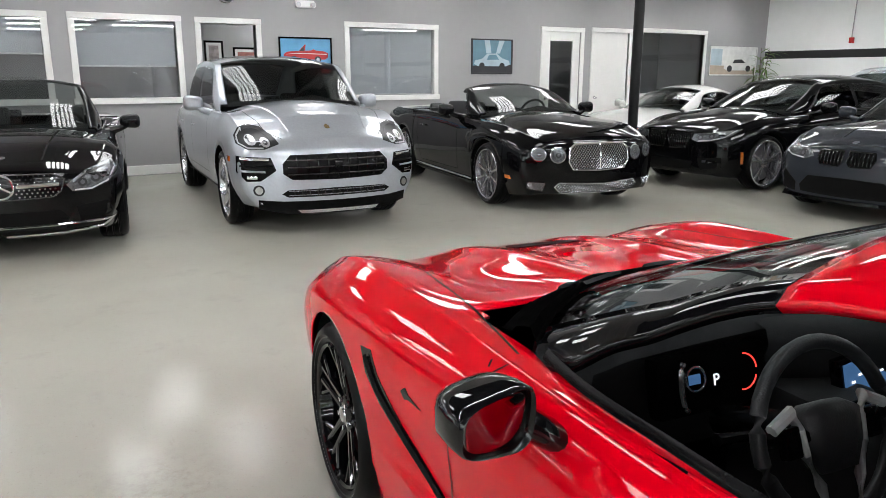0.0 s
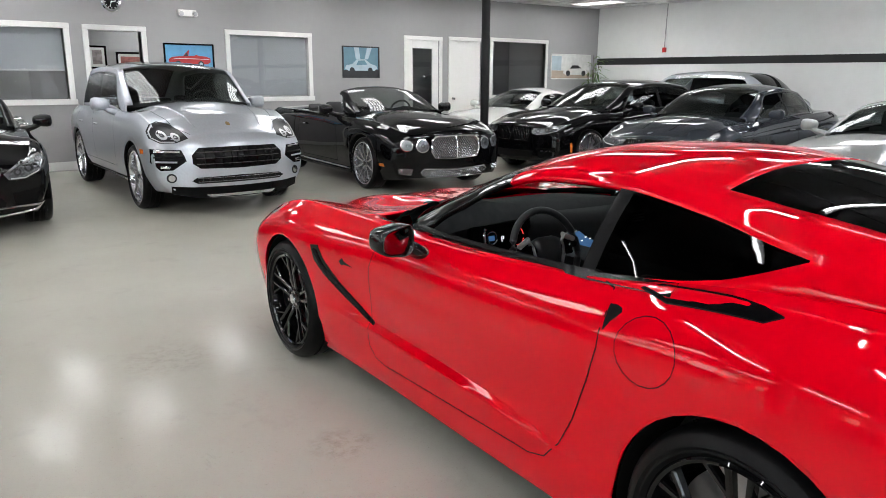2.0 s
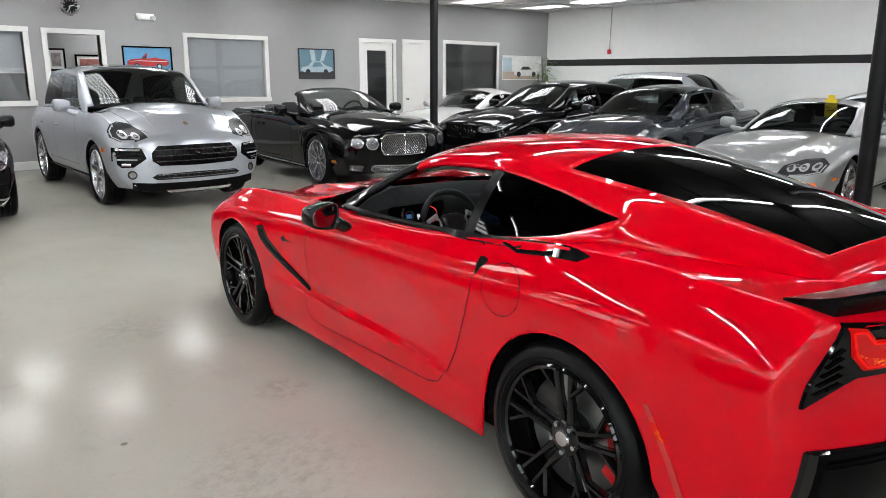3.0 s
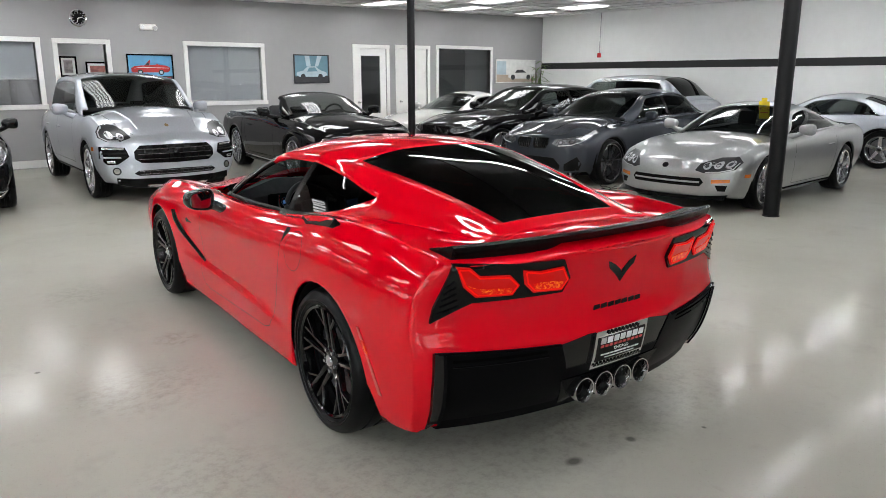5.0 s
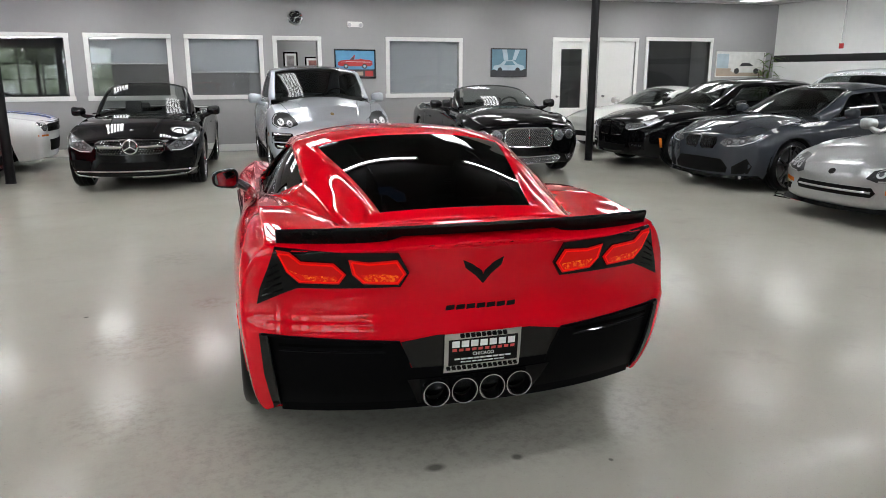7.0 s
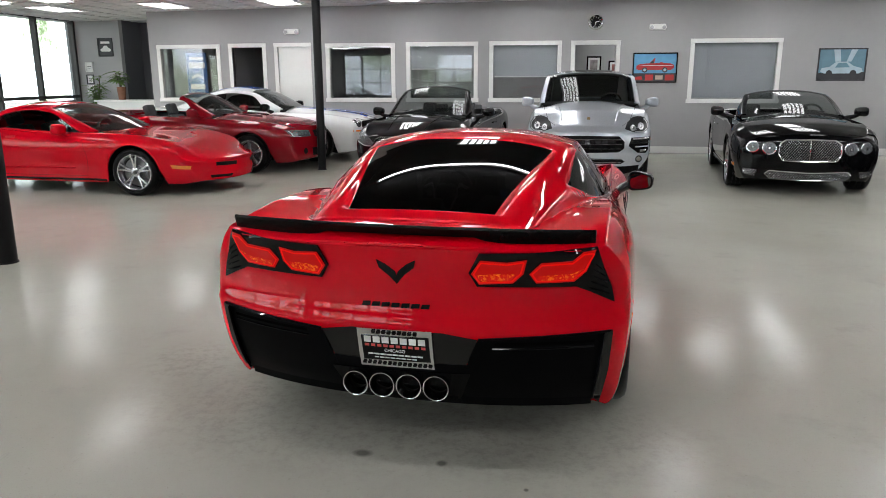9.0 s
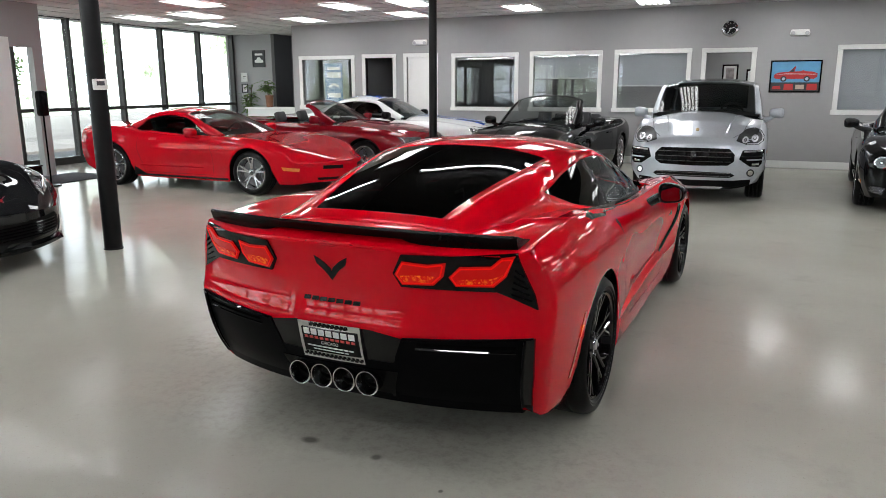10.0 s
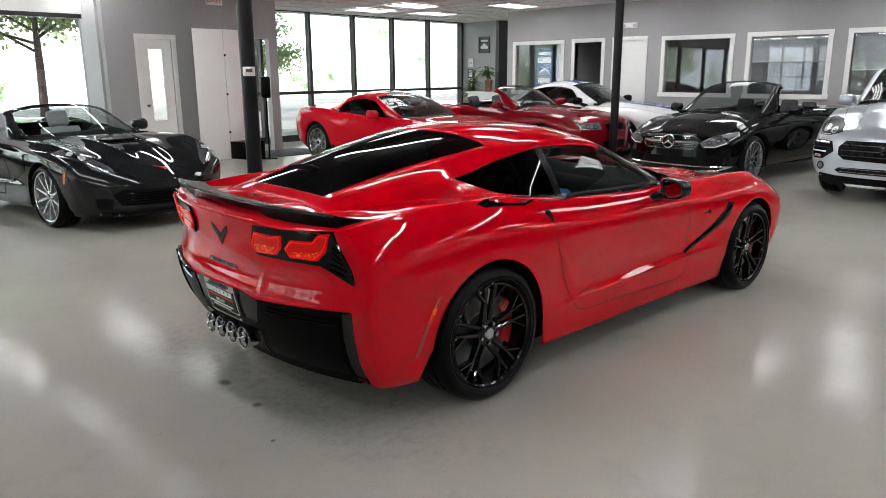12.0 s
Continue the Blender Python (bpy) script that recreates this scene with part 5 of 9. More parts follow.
M["tray"] = mat("grey_lamp_tray", (0.25, 0.25, 0.25), 0.6)
M["tube_bright"] = glow("fluorescent_tube", (0.98, 0.99, 1.0), 60.0)
first = None
for py in (2.1, 0.2, -1.7, -4.2, -7.6):
    for i in range(8 if py > -5 else 4):
        px = -7.0 + i * 3.05
        m = Matrix.Translation((px, py, ceil_z(px) - 0.004)) @ pose(0, 0, 0, 0, -0.75, 0)
        if first is None:
            first = strip_light(m)
        else:
            copy_thing(first, m)
# unseen panels added to brighten the offices and corridor behind the partition
ceiling_light(Matrix.Translation((2.4, 13.3, 2.744)))
ceiling_light(Matrix.Translation((4.95, 12.37, 2.744)))
ceiling_light(Matrix.Translation((6.6, 13.3, 2.744)))
ceiling_light(Matrix.Translation((1.4, 13.0, 2.744)))

# columns
for px, py, r in ((8.456, 7.727, 0.07), (-0.99, 8.137, 0.07), (-1.785, 1.415, 0.085), (8.37, 0.725, 0.09)):
    ob = thing("column", "round black-painted steel support column", "column", "support columns", at=Matrix.Translation((px, py, 0)))
    part("shaft", lathe([(r, 0.012), (r, ceil_z(px) + 0.3)], 28, "z"), M["pole"], ob)
    part("base_ring", lathe([(r - 0.004, 0.0), (r + 0.008, 0.0), (r + 0.008, 0.012), (r - 0.004, 0.018)], 28, "z"), M["pole"], ob)

# west storefront
def storefront(name, x, ys, sill, head, rail=None):
    ob = structure(name, box((x - 0.07, ys[0], 0), (x + 0.07, ys[-1], sill)), M["mullion"], "dark-framed storefront window wall facing the street", "window")
    for y in ys:
        part("mullion", box((x - 0.07, y - 0.035, sill), (x + 0.07, y + 0.035, head)), M["mullion"], ob, smooth=False)
    for z in ([head] if rail is None else [rail, head]):
        part("transom", box((x - 0.06, ys[0], z - 0.035), (x + 0.06, ys[-1], z + 0.035)), M["mullion"], ob, smooth=False)
    for a, b in zip(ys, ys[1:]):
        pn = part("pane", box((x - 0.005, a + 0.035, sill), (x + 0.005, b - 0.035, head)), M["pane"], ob, smooth=False)
        pn.visible_shadow = False
    structure("wall_header", box((x - 0.1, ys[0], head + 0.035), (x + 0.1, ys[-1], 3.6)), M["wall_light"], "pale header over the storefront", "wall")
    return ob


storefront("window_7", WEST_X, [5.2, 6.47, 7.84, 9.22, 10.57, 11.95, 13.34], 0.15, 2.98, 1.12)
storefront("window_8", -8.2, [-10.0, -7.6, -5.2, -2.8, -0.4, 2.4], 0.4, 2.55, None)
ob = structure("window_9", box((-8.0, SOUTH_Y - 0.14, 0.5), (-1.0, SOUTH_Y - 0.02, 0.57)), M["mullion"], "dark-framed gridded window wall behind the display", "window")
for k in range(8):
    px = -7.965 + k * 0.99
    part("mullion", box((px - 0.03, SOUTH_Y - 0.14, 0.57), (px + 0.03, SOUTH_Y - 0.02, 2.68)), M["mullion"], ob, smooth=False)
for z in (1.25, 1.95, 2.68):
    part("transom", box((-8.0, SOUTH_Y - 0.13, z), (-1.0, SOUTH_Y - 0.03, z + 0.06)), M["mullion"], ob, smooth=False)
for k in range(7):
    pn = part("pane", box((-7.935 + k * 0.99, SOUTH_Y - 0.085, 0.57), (-7.005 + k * 0.99, SOUTH_Y - 0.079, 2.68)), M["pane"], ob, smooth=False)
    pn.visible_shadow = False
structure("wall_north_west", box((-9.2, 13.4, 0), (-7.75, 13.55, 3.6)), M["wall"], "grey painted wall beside the storefront", "wall")
structure("wall_niche", box((-7.75, 14.4, 0), (-5.9, 14.55, 3.6)), M["wall_dark"], "charcoal painted niche wall", "wall")
structure("wall_niche_side", box((-7.85, 13.55, 0), (-7.75, 14.55, 3.6)), M["wall_dark"], "charcoal painted niche side wall", "wall")
structure("wall_partition_end", box((-6.0, WALL_Y + 0.14, 0), (-5.9, 15.0, 3.6)), M["wall_light"], "pale end of the office partition", "wall")

# west partition with a glazed door and an opening
PX = -7.6
bm = bmesh.new()
add_box(bm, (PX, 2.35, 0), (PX + 0.14, 2.95, 3.6))
add_box(bm, (PX, 2.95, 2.2), (PX + 0.14, 3.55, 3.6))
add_box(bm, (PX, 3.55, 0), (PX + 0.14, 4.9, 3.6))
add_box(bm, (PX, 4.9, 2.25), (PX + 0.14, 5.65, 3.6))
add_box(bm, (PX, 5.65, 0), (PX + 0.14, 5.85, 3.6))
add_box(bm, (-8.3, 2.3, 0), (PX, 2.4, 3.6))
add_box(bm, (-9.1, 5.76, 2.95), (PX, 5.85, 3.6))
structure("wall_west", bm, M["wall"], "grey painted entrance partition", "wall")
ob = structure("door_6", trim_frame("door_6", 0, 0.77, 0, 2.26, 0, True), M["trim"], "white glazed entrance door", "door")
door_leaf(ob, TRIM, 0.77 - TRIM, 2.17, 0.03, True)
ob.matrix_basis = pose(PX + 0.14, 2.865, 0, 0, 0, 90)

# outside
bm = bmesh.new()
bmesh.ops.create_grid(bm, x_segments=4, y_segments=4, size=400, matrix=Matrix.Translation((0, 0, -0.08)))
structure("ground", bm, M["asphalt"], "grey asphalt car park outside", "ground")


# ---- the cars ----
PAINT = {
    "red": paint("glossy_red_paint", (0.67, 0.0, 0.008), flake=0.012, coat_ior=1.40), "black": paint("black_paint", (0.0025, 0.0025, 0.003), coat_ior=1.36),
    "silver": paint("silver_paint", (0.45, 0.475, 0.52), 0.5, 0.32), "grey": paint("graphite_paint", (0.032, 0.036, 0.044), 0.0, 0.3),
    "dark_grey": paint("shadow_grey_paint", (0.014, 0.0148, 0.016), 0.0, 0.3), "maroon": paint("dark_red_paint", (0.19, 0.003, 0.009)), "warm_silver": paint("warm_silver_paint", (0.38, 0.385, 0.385), 0.6, 0.28),
    "white": paint("white_paint", (0.70, 0.71, 0.71)), "pale": paint("pale_silver_paint", (0.62, 0.62, 0.60), 0.3), "bright_red": paint("bright_red_paint", (0.52, 0.001, 0.010), flake=0.015, coat_ior=1.34),
}


def place(x, y, heading):
    """Ground pose of a car: the middle of its wheelbase, and where its nose points, in degrees from +x."""
    return pose(x, y, 0, 0, 0, heading)


HERO = spec(2.71, 0.96, 0.93, 1.89, 1.285, 0.52, 0.90, 0.87, 0.98, 0.95, 0.80, -0.10, -1.02, -2.02,
    rf=0.327, rr=0.34, tyre_f=0.245, tyre_r=0.285, arch=0.035, sculpted=True,
    zc=[(-2.285, 0.968), (-2.1, 0.985), (-1.5, 0.98), (0.0, 0.93), (0.80, 0.885), (1.25, 0.852), (1.6, 0.80), (1.95, 0.70), (2.2, 0.58), (2.315, 0.50)],
    zs=[(-2.285, 0.952), (-2.0, 0.968), (-1.6, 0.992), (-1.3, 0.985), (-0.8, 0.93), (-0.3, 0.885), (0.3, 0.872), (0.9, 0.872), (1.355, 0.868), (1.7, 0.80), (2.05, 0.66), (2.315, 0.48)],
    ys=[(-2.285, 0.80), (-1.9, 0.80), (-1.355, 0.805), (-0.7, 0.80), (0, 0.80), (0.7, 0.79), (1.355, 0.785), (1.9, 0.74), (2.315, 0.60)],
    ym=[(-2.285, 0.90), (-1.95, 0.922), (-1.355, 0.935), (-0.9, 0.92), (-0.3, 0.895), (0.4, 0.89), (1.0, 0.92), (1.355, 0.93), (1.8, 0.90), (2.315, 0.79)],
    zm=[(-2.285, 0.66), (-1.355, 0.70), (-0.4, 0.70), (0.5, 0.68), (1.355, 0.64), (2.315, 0.46)],
    yb=[(-2.285, 0.85), (-1.8, 0.875), (-1.355, 0.905), (-0.3, 0.895), (0.5, 0.885), (1.355, 0.89), (2.315, 0.70)],
    zb=[(-2.285, 0.235), (-1.95, 0.21), (-0.9, 0.165), (0.8, 0.16), (1.9, 0.15), (2.315, 0.17)],
    zk=[(-2.285, 0.40), (-1.0, 0.35), (-0.75, 0.365), (-0.3, 0.385), (0.3, 0.40), (0.8, 0.41), (2.315, 0.32)],
    scoop=[(-2.285, 0.0), (-1.0, 0.0), (-0.75, 0.006), (-0.3, 0.022), (0.2, 0.027), (0.45, 0.026), (0.8, 0.008), (0.95, 0.0), (2.315, 0.0)],
    valley=[(-2.285, 0.012), (-1.6, 0.01), (-0.8, 0.0), (0.6, 0.0), (1.1, 0.034), (1.6, 0.034), (2.2, 0.0), (2.315, 0.0)],
    ridge=[(-2.285, 0.0), (0.6, 0.0), (1.0, 0.008), (1.7, 0.010), (2.2, 0.0), (2.315, 0.0)],
    bow_f=0.5, bow_r=0.215, lean_r=[(0.1, -0.24), (0.25, -0.13), (0.38, -0.05), (0.50, -0.012), (0.57, 0.0), (0.615, 0.006), (0.655, -0.012), (0.75, -0.022), (0.86, -0.012), (0.945, 0.0), (1.0, -0.02)],
    zr=[(-2.02, 0.985)] + [(-0.7 - 0.104 * k, 1.28 - 0.197 * (0.104 * k) ** 1.5) for k in range(12, -1, -1)] + [(-0.38, 1.272), (-0.10, 1.225), (0.25, 1.11), (0.52, 1.005), (0.80, 0.895)],
    yr=[(-2.02, 0.42), (-1.9, 0.43), (-1.05, 0.55), (-0.6, 0.58), (-0.10, 0.585), (0.3, 0.66), (0.80, 0.71)],
    gb=[(-2.02, 0.50), (-1.6, 0.60), (-1.25, 0.69), (-0.8, 0.775), (-0.2, 0.79), (0.4, 0.78), (0.80, 0.735)],
    gx=(-1.31, 0.72), gtop=[(-1.31, 0.60), (-1.02, 0.80), (-0.5, 0.90), (-0.10, 0.90), (0.35, 0.76), (0.72, 0.02)], gbot=[(-1.31, 0.57), (-1.22, 0.30), (-1.12, 0.12), (-1.0, 0.06), (-0.7, 0.045), (0.4, 0.05), (0.72, 0.0)],
    bpillar=[(-0.73, -0.675)], back=(-1.91, -0.985), back_w=(0.77, 0.88), crown=0.075, cowl_bow=0.55, tail_bow=0.05,
    quarter_mat=M["tint"], side_mat=M["screen_glass"], dash_back=0.50, wheel_drop=0.115, open_left=True, screen_mat=M["screen_glass"], frame_mat=M["gloss_black"])
hero = Car("sports_car", "bright red two-seat fastback sports car with black wheels", HERO, PAINT["red"], place(2.528, 0.778, 84.67))
hero.wheels("split_y", M["piano_black"], 0.262, M["red_part"], "gloss black split-spoke alloy wheel", inset=0.018, cap=M["alloy"])
hero.cabin(seat_x=-0.55, wheel_at=(-0.035, 0.32, 0.80))


def door_mirror(car, at, sg):
    """A faceted mirror housing on a wedge foot, with an inset glass behind a rim."""
    def ring(bm, x, ky, kz, dy=0.0, dz=0.0):
        out = []
        for a in np.linspace(0, 2 * math.pi, 36, endpoint=False):
            c, q = math.cos(a), math.sin(a)
            y = 0.083 * ky * math.copysign(abs(c) ** 0.55, c)
            z = 0.060 * kz * math.copysign(abs(q) ** 0.6, q) * (1.0 - 0.20 * y / 0.083)
            out.append(bm.verts.new((x, sg * (y + dy), z + dz)))
        return out

    def shell(rows, ends):
        bm = bmesh.new()
        rs = [ring(bm, *r) for r in rows]
        for a, b in zip(rs, rs[1:]):
            for k in range(len(a)):
                bm.faces.new((a[k], a[(k + 1) % len(a)], b[(k + 1) % len(a)], b[k]))
        for e in ends:
            bm.faces.new(rs[e])
        bmesh.ops.recalc_face_normals(bm, faces=bm.faces)
        bmesh.ops.transform(bm, matrix=Matrix.Translation(at) @ pose(0, 0, 0, 0, -4, sg * 10), verts=bm.verts)
        return bm
    house = part("wing_mirror", shell([(-0.034, 0.86, 0.86), (-0.046, 0.90, 0.89), (-0.050, 0.95, 0.95), (-0.044, 1.0, 1.0), (-0.01, 1.0, 0.99), (0.03, 0.94, 0.90), (0.065, 0.80, 0.70, -0.01), (0.088, 0.5, 0.42, -0.02), (0.095, 0.15, 0.12, -0.025)], (0, -1)), M["piano_black"], car.root, "gloss black door mirror")
    part("mirror_glass", shell([(-0.041, 0.80, 0.80), (-0.038, 0.85, 0.85), (-0.036, 0.86, 0.86)], (0, -1)), M["mirror"], house)
    a = Vector(at)
    bm = bmesh.new()
    rows = []
    for t in np.linspace(0, 1, 7):
        y, z = a.y * sg - 0.06 - 0.14 * t, a.z - 0.03 - 0.085 * t ** 1.3
        w, hh = 0.058 + 0.022 * t, 0.042 + 0.014 * t
        rows.append([bm.verts.new((a.x + 0.035 - 0.015 * t + w * math.cos(q), sg * (y + 0.4 * hh * math.sin(q)), z + hh * math.sin(q))) for q in np.linspace(0, 2 * math.pi, 16, endpoint=False)])
    for r0, r1 in zip(rows, rows[1:]):
        for k in range(16):
            bm.faces.new((r0[k], r0[(k + 1) % 16], r1[(k + 1) % 16], r1[k]))
    bm.faces.new(rows[0]), bm.faces.new(rows[-1])
    bmesh.ops.recalc_face_normals(bm, faces=bm.faces)
    part("mirror_stalk", bm, M["piano_black"], house)


for sg in (1, -1):
    door_mirror(hero, (0.125, sg * 0.995, 0.90), sg)


def tail_pt(px, py):
    """Tail design grid, about 2.2 mm a step, to metres across and up."""
    return ((843 - px) * 0.00216, 0.519 + (613 - py) * 0.00222)


def tail_poly(*pts):
    return [tail_pt(*p) for p in pts]


for sg in (1, -1):
    def side_poly(*pts):
        return [(sg * a, b) for a, b in tail_poly(*pts)]
    housing = hero.patch("tail_lamp", side_poly((486, 420), (600, 428), (690, 430), (709, 466), (694, 491), (520, 491), (498, 500), (452, 522), (458, 495), (474, 455)), "rear", M["gloss_black"], 0.011, 0.03, label="lit tail lamp in a black housing", step=0.025)[0]
    hero.patch("lens", side_poly((488, 424), (510, 427), (528, 443), (582, 446), (602, 466), (590, 483), (524, 481), (503, 462)), "rear", M["lamp_red"], 0.017, 0.008, housing, "glowing red lens", step=0.025)
    hero.patch("lens", side_poly((606, 440), (640, 445), (688, 442), (704, 467), (690, 486), (630, 483), (612, 466)), "rear", M["lamp_red"], 0.017, 0.008, housing, "glowing red lens", step=0.025)
    for edge in (((491, 430), (508, 431), (527, 447), (580, 450), (597, 466), (588, 479), (526, 477), (506, 460)), ((611, 444), (640, 449), (686, 446), (699, 467), (688, 482), (632, 479), (617, 465))):
        hero.line("light_guide", side_poly(*edge), "rear", 0.007, M["guide"], 0.0195, parent=housing, closed=True, raised=0.002)
    hero.patch("lamp_core", side_poly((508, 458), (528, 466), (586, 469), (588, 474), (584, 478), (528, 476)), "rear", M["lamp_hot"], 0.0205, 0.003, housing, "bright orange lamp core", step=0.02)
    hero.patch("lamp_core", side_poly((626, 466), (660, 466), (692, 469), (691, 474), (684, 480), (634, 478)), "rear", M["lamp_hot"], 0.0205, 0.003, housing, "bright orange lamp core", step=0.02)
    for k in range(5):
        z = 500 - k * 11
        hero.line("lamp_louvre", side_poly((462 + k * 3, z + 6), (496 - k * 2, z - 6)), "rear", 0.006, M["black"], 0.014, raised=0.006, parent=housing)
    # black lower corner, and the body-coloured edge outside it
    panel = hero.patch("rear_bumper_panel", side_poly((455, 571), (560, 577), (690, 585), (706, 622), (728, 690), (712, 740), (640, 756), (560, 762), (500, 762), (474, 756), (459, 640)), "rear", M["bumper"], 0.008, 0.03, label="satin black lower bumper panel", step=0.03)[0]
    hero.line("bumper_rim", side_poly((457, 573), (560, 579), (688, 587)), "rear", 0.012, M["piano_black"], 0.012, raised=0.007, parent=panel)
    hero.line("bumper_groove", side_poly((484, 590), (660, 594)), "rear", 0.012, M["recess"], 0.0095, parent=panel)
    hero.line("bumper_rib", side_poly((484, 600), (664, 604)), "rear", 0.010, M["piano_black"], 0.010, raised=0.004, parent=panel)
    hero.patch("corner_vent", side_poly((452, 572), (466, 573), (480, 660), (486, 741), (473, 742), (457, 650)), "rear", M["piano_black"], 0.016, 0.03)
    hero.line("corner_fin", side_poly((468, 576), (476, 650), (486, 738)), "rear", 0.010, M["bumper"], 0.018, raised=0.012)
    # reflector and marker on the flank
    ax = "left" if sg == 1 else "right"
    hero.patch("side_marker", [(-1.715, 0.61), (-1.695, 0.61), (-1.775, 0.45), (-1.815, 0.345), (-1.84, 0.345), (-1.80, 0.45)], ax, M["red_part"], 0.004, 0.006, label="dark red side reflector")
    hero.patch("marker_light", [(-1.744, 0.56), (-1.722, 0.56), (-1.746, 0.512), (-1.77, 0.512)], ax, M["lamp_hot"], 0.007, 0.004, label="lit orange side marker")
    # gill behind the front wheel
    gill = hero.patch("side_gill", [(1.03, 0.70), (0.955, 0.712), (0.90, 0.655), (0.76, 0.565), (0.60, 0.488), (0.485, 0.44), (0.478, 0.425), (0.56, 0.437), (0.72, 0.497), (0.90, 0.575), (0.99, 0.63)], ax, M["gloss_black"], 0.003, 0.02, label="gloss black slanting side vent")[0]
    hero.line("gill_blade", [(0.985, 0.685), (0.90, 0.61), (0.70, 0.515), (0.53, 0.445)], ax, 0.022, M["black"], 0.006, raised=0.008, parent=gill)
    hero.patch("fender_badge", [(0.745, 0.672), (0.72, 0.69), (0.70, 0.676), (0.63, 0.664), (0.70, 0.664), (0.725, 0.655)], ax, M["gloss_black"], 0.003, 0.004, label="small black fender emblem")
    # door gaps and fuel flap
    hero.line("door_gap", [(-0.73, 0.94), (-0.86, 0.92), (-0.885, 0.86), (-0.885, 0.76), (-0.86, 0.66), (-0.80, 0.50), (-0.74, 0.39), (-0.68, 0.32), (-0.60, 0.298), (-0.10, 0.285), (0.36, 0.272), (0.44, 0.285), (0.485, 0.33), (0.505, 0.45), (0.505, 0.58), (0.485, 0.70), (0.44, 0.80), (0.37, 0.87)], ax, 0.0045, M["dark"])
    hero.patch("quarter_intake", [(-0.95, sg * 0.815), (-1.06, sg * 0.845), (-1.34, sg * 0.845), (-1.38, sg * 0.825), (-1.22, sg * 0.795), (-1.0, sg * 0.785)], "top", M["gloss_black"], 0.004, 0.01, label="gloss black quarter panel intake")
    # flat dark patch painted on for the shadow inside the door recess
    hero.patch("door_pocket", [(-0.884, 0.885), (-0.91, 0.888), (-0.932, 0.884), (-0.938, 0.875), (-0.93, 0.865), (-0.912, 0.845), (-0.902, 0.825), (-0.895, 0.815)], ax, M["dark"], 0.0012, 0.002, step=0.015)
    # A-pillar base corner and belt moulding
    hero.line("belt_moulding", [(-1.06, 0.952), (-0.75, 0.926), (-0.2, 0.906), (0.22, 0.896), (0.34, 0.892)], ax, 0.020, M["black"], 0.004, raised=0.004)
    hero.line("hood_gap", [(0.40, sg * 0.76), (0.75, sg * 0.70), (1.2, sg * 0.64), (1.75, sg * 0.62), (2.1, sg * 0.52)], "top", 0.006, M["dark"])
    hero.line("fender_gap", [(0.43, 0.86), (0.40, 0.82), (0.44, 0.75)], ax, 0.006, M["dark"])
    hero.patch("headlamp", [(1.62, sg * 0.86), (1.85, sg * 0.80), (2.06, sg * 0.66), (2.0, sg * 0.62), (1.75, sg * 0.72)], "top", M["gloss_black"], 0.003, 0.01)
hero.line("fuel_flap_gap", [(-1.055 + 0.105 * math.cos(a), 0.80 + 0.092 * math.sin(a)) for a in np.linspace(0, 2 * math.pi, 20, endpoint=False)], "left", 0.003, M["dark"], closed=True)
# matt black sheet over the windscreen base stands in for the shaded cowl well
bm = bmesh.new()
prev = None
for y in np.linspace(0.71, -0.71, 61):
    q = abs(y) / 0.71
    fore, aft = 0.865 - 0.30 * q ** 2.3, min(0.80 - 0.715 * (abs(y) / 0.945) ** 2.2 - 0.03, 0.68)
    line = [bm.verts.new(hero.hit(aft + (fore - aft) * k / 8, y, "top") + Vector((0, 0, 0.004 if 0 < k < 8 else 0.001))) for k in range(9)]
    if prev:
        for k in range(8):
            bm.faces.new((prev[k], prev[k + 1], line[k + 1], line[k]))
    prev = line
part("cowl_cover", bm, M["recess"], hero.root, "black sheet for the shaded cowl recess between hood and windscreen")
for y0 in (0.30, -0.15):
    hero.line("wiper", [(0.79, y0 - 0.12), (0.745, y0 + 0.05), (0.68, y0 + 0.17)] if y0 > 0 else [(0.80, y0 - 0.12), (0.795, y0 + 0.1), (0.77, y0 + 0.26)], "top", 0.016, M["cabin"], 0.008, raised=0.010)
hero.patch("hood_vent", [(1.46, 0.15), (1.57, 0.13), (1.57, -0.13), (1.46, -0.15)], "top", M["dark"], 0.003, 0.006, label="black hood vent")
# middle of the tail: number plate recess, plate, exhausts
hero.patch("plate_recess", tail_poly((692, 588), (755, 578), (930, 578), (994, 588), (982, 624), (960, 662), (726, 662), (706, 624)), "rear", M["piano_black"], 0.004, 0.02, label="gloss black number plate recess")
hero.patch("rear_valance", tail_poly((676, 640), (1010, 640), (1004, 740), (960, 762), (726, 762), (682, 740)), "rear", M["bumper"], 0.0055, 0.02, label="black rear valance", step=0.04)
bm = bmesh.new()
prev = None
for y in np.linspace(0.77, -0.77, 45):
    top, low = hero.hit(y, 0.30, "rear"), hero.hit(y, 0.266, "rear")
    line = [bm.verts.new(p) for p in (top + Vector((-0.006, 0, 0)), low + Vector((-0.012, 0, 0)), low + Vector((-0.004, 0, -0.020)), low + Vector((0.07, 0, -0.026)))]
    if prev:
        for k in range(3):
            bm.faces.new((prev[k], prev[k + 1], line[k + 1], line[k]))
    prev = line
part("bumper_lip", bm, M["bumper"], hero.root, "black lower edge of the bumper")
hero.patch("exhaust_surround", tail_poly((706, 664), (980, 658), (955, 722), (930, 742), (756, 746), (732, 726)), "rear", M["black"], 0.012, 0.06, label="satin black exhaust surround")
plate = hero.patch("plate_frame", tail_poly((768, 576), (912, 574), (914, 651), (770, 654)), "rear", M["chrome"], 0.018, 0.012, label="bright chrome plate frame")[0]
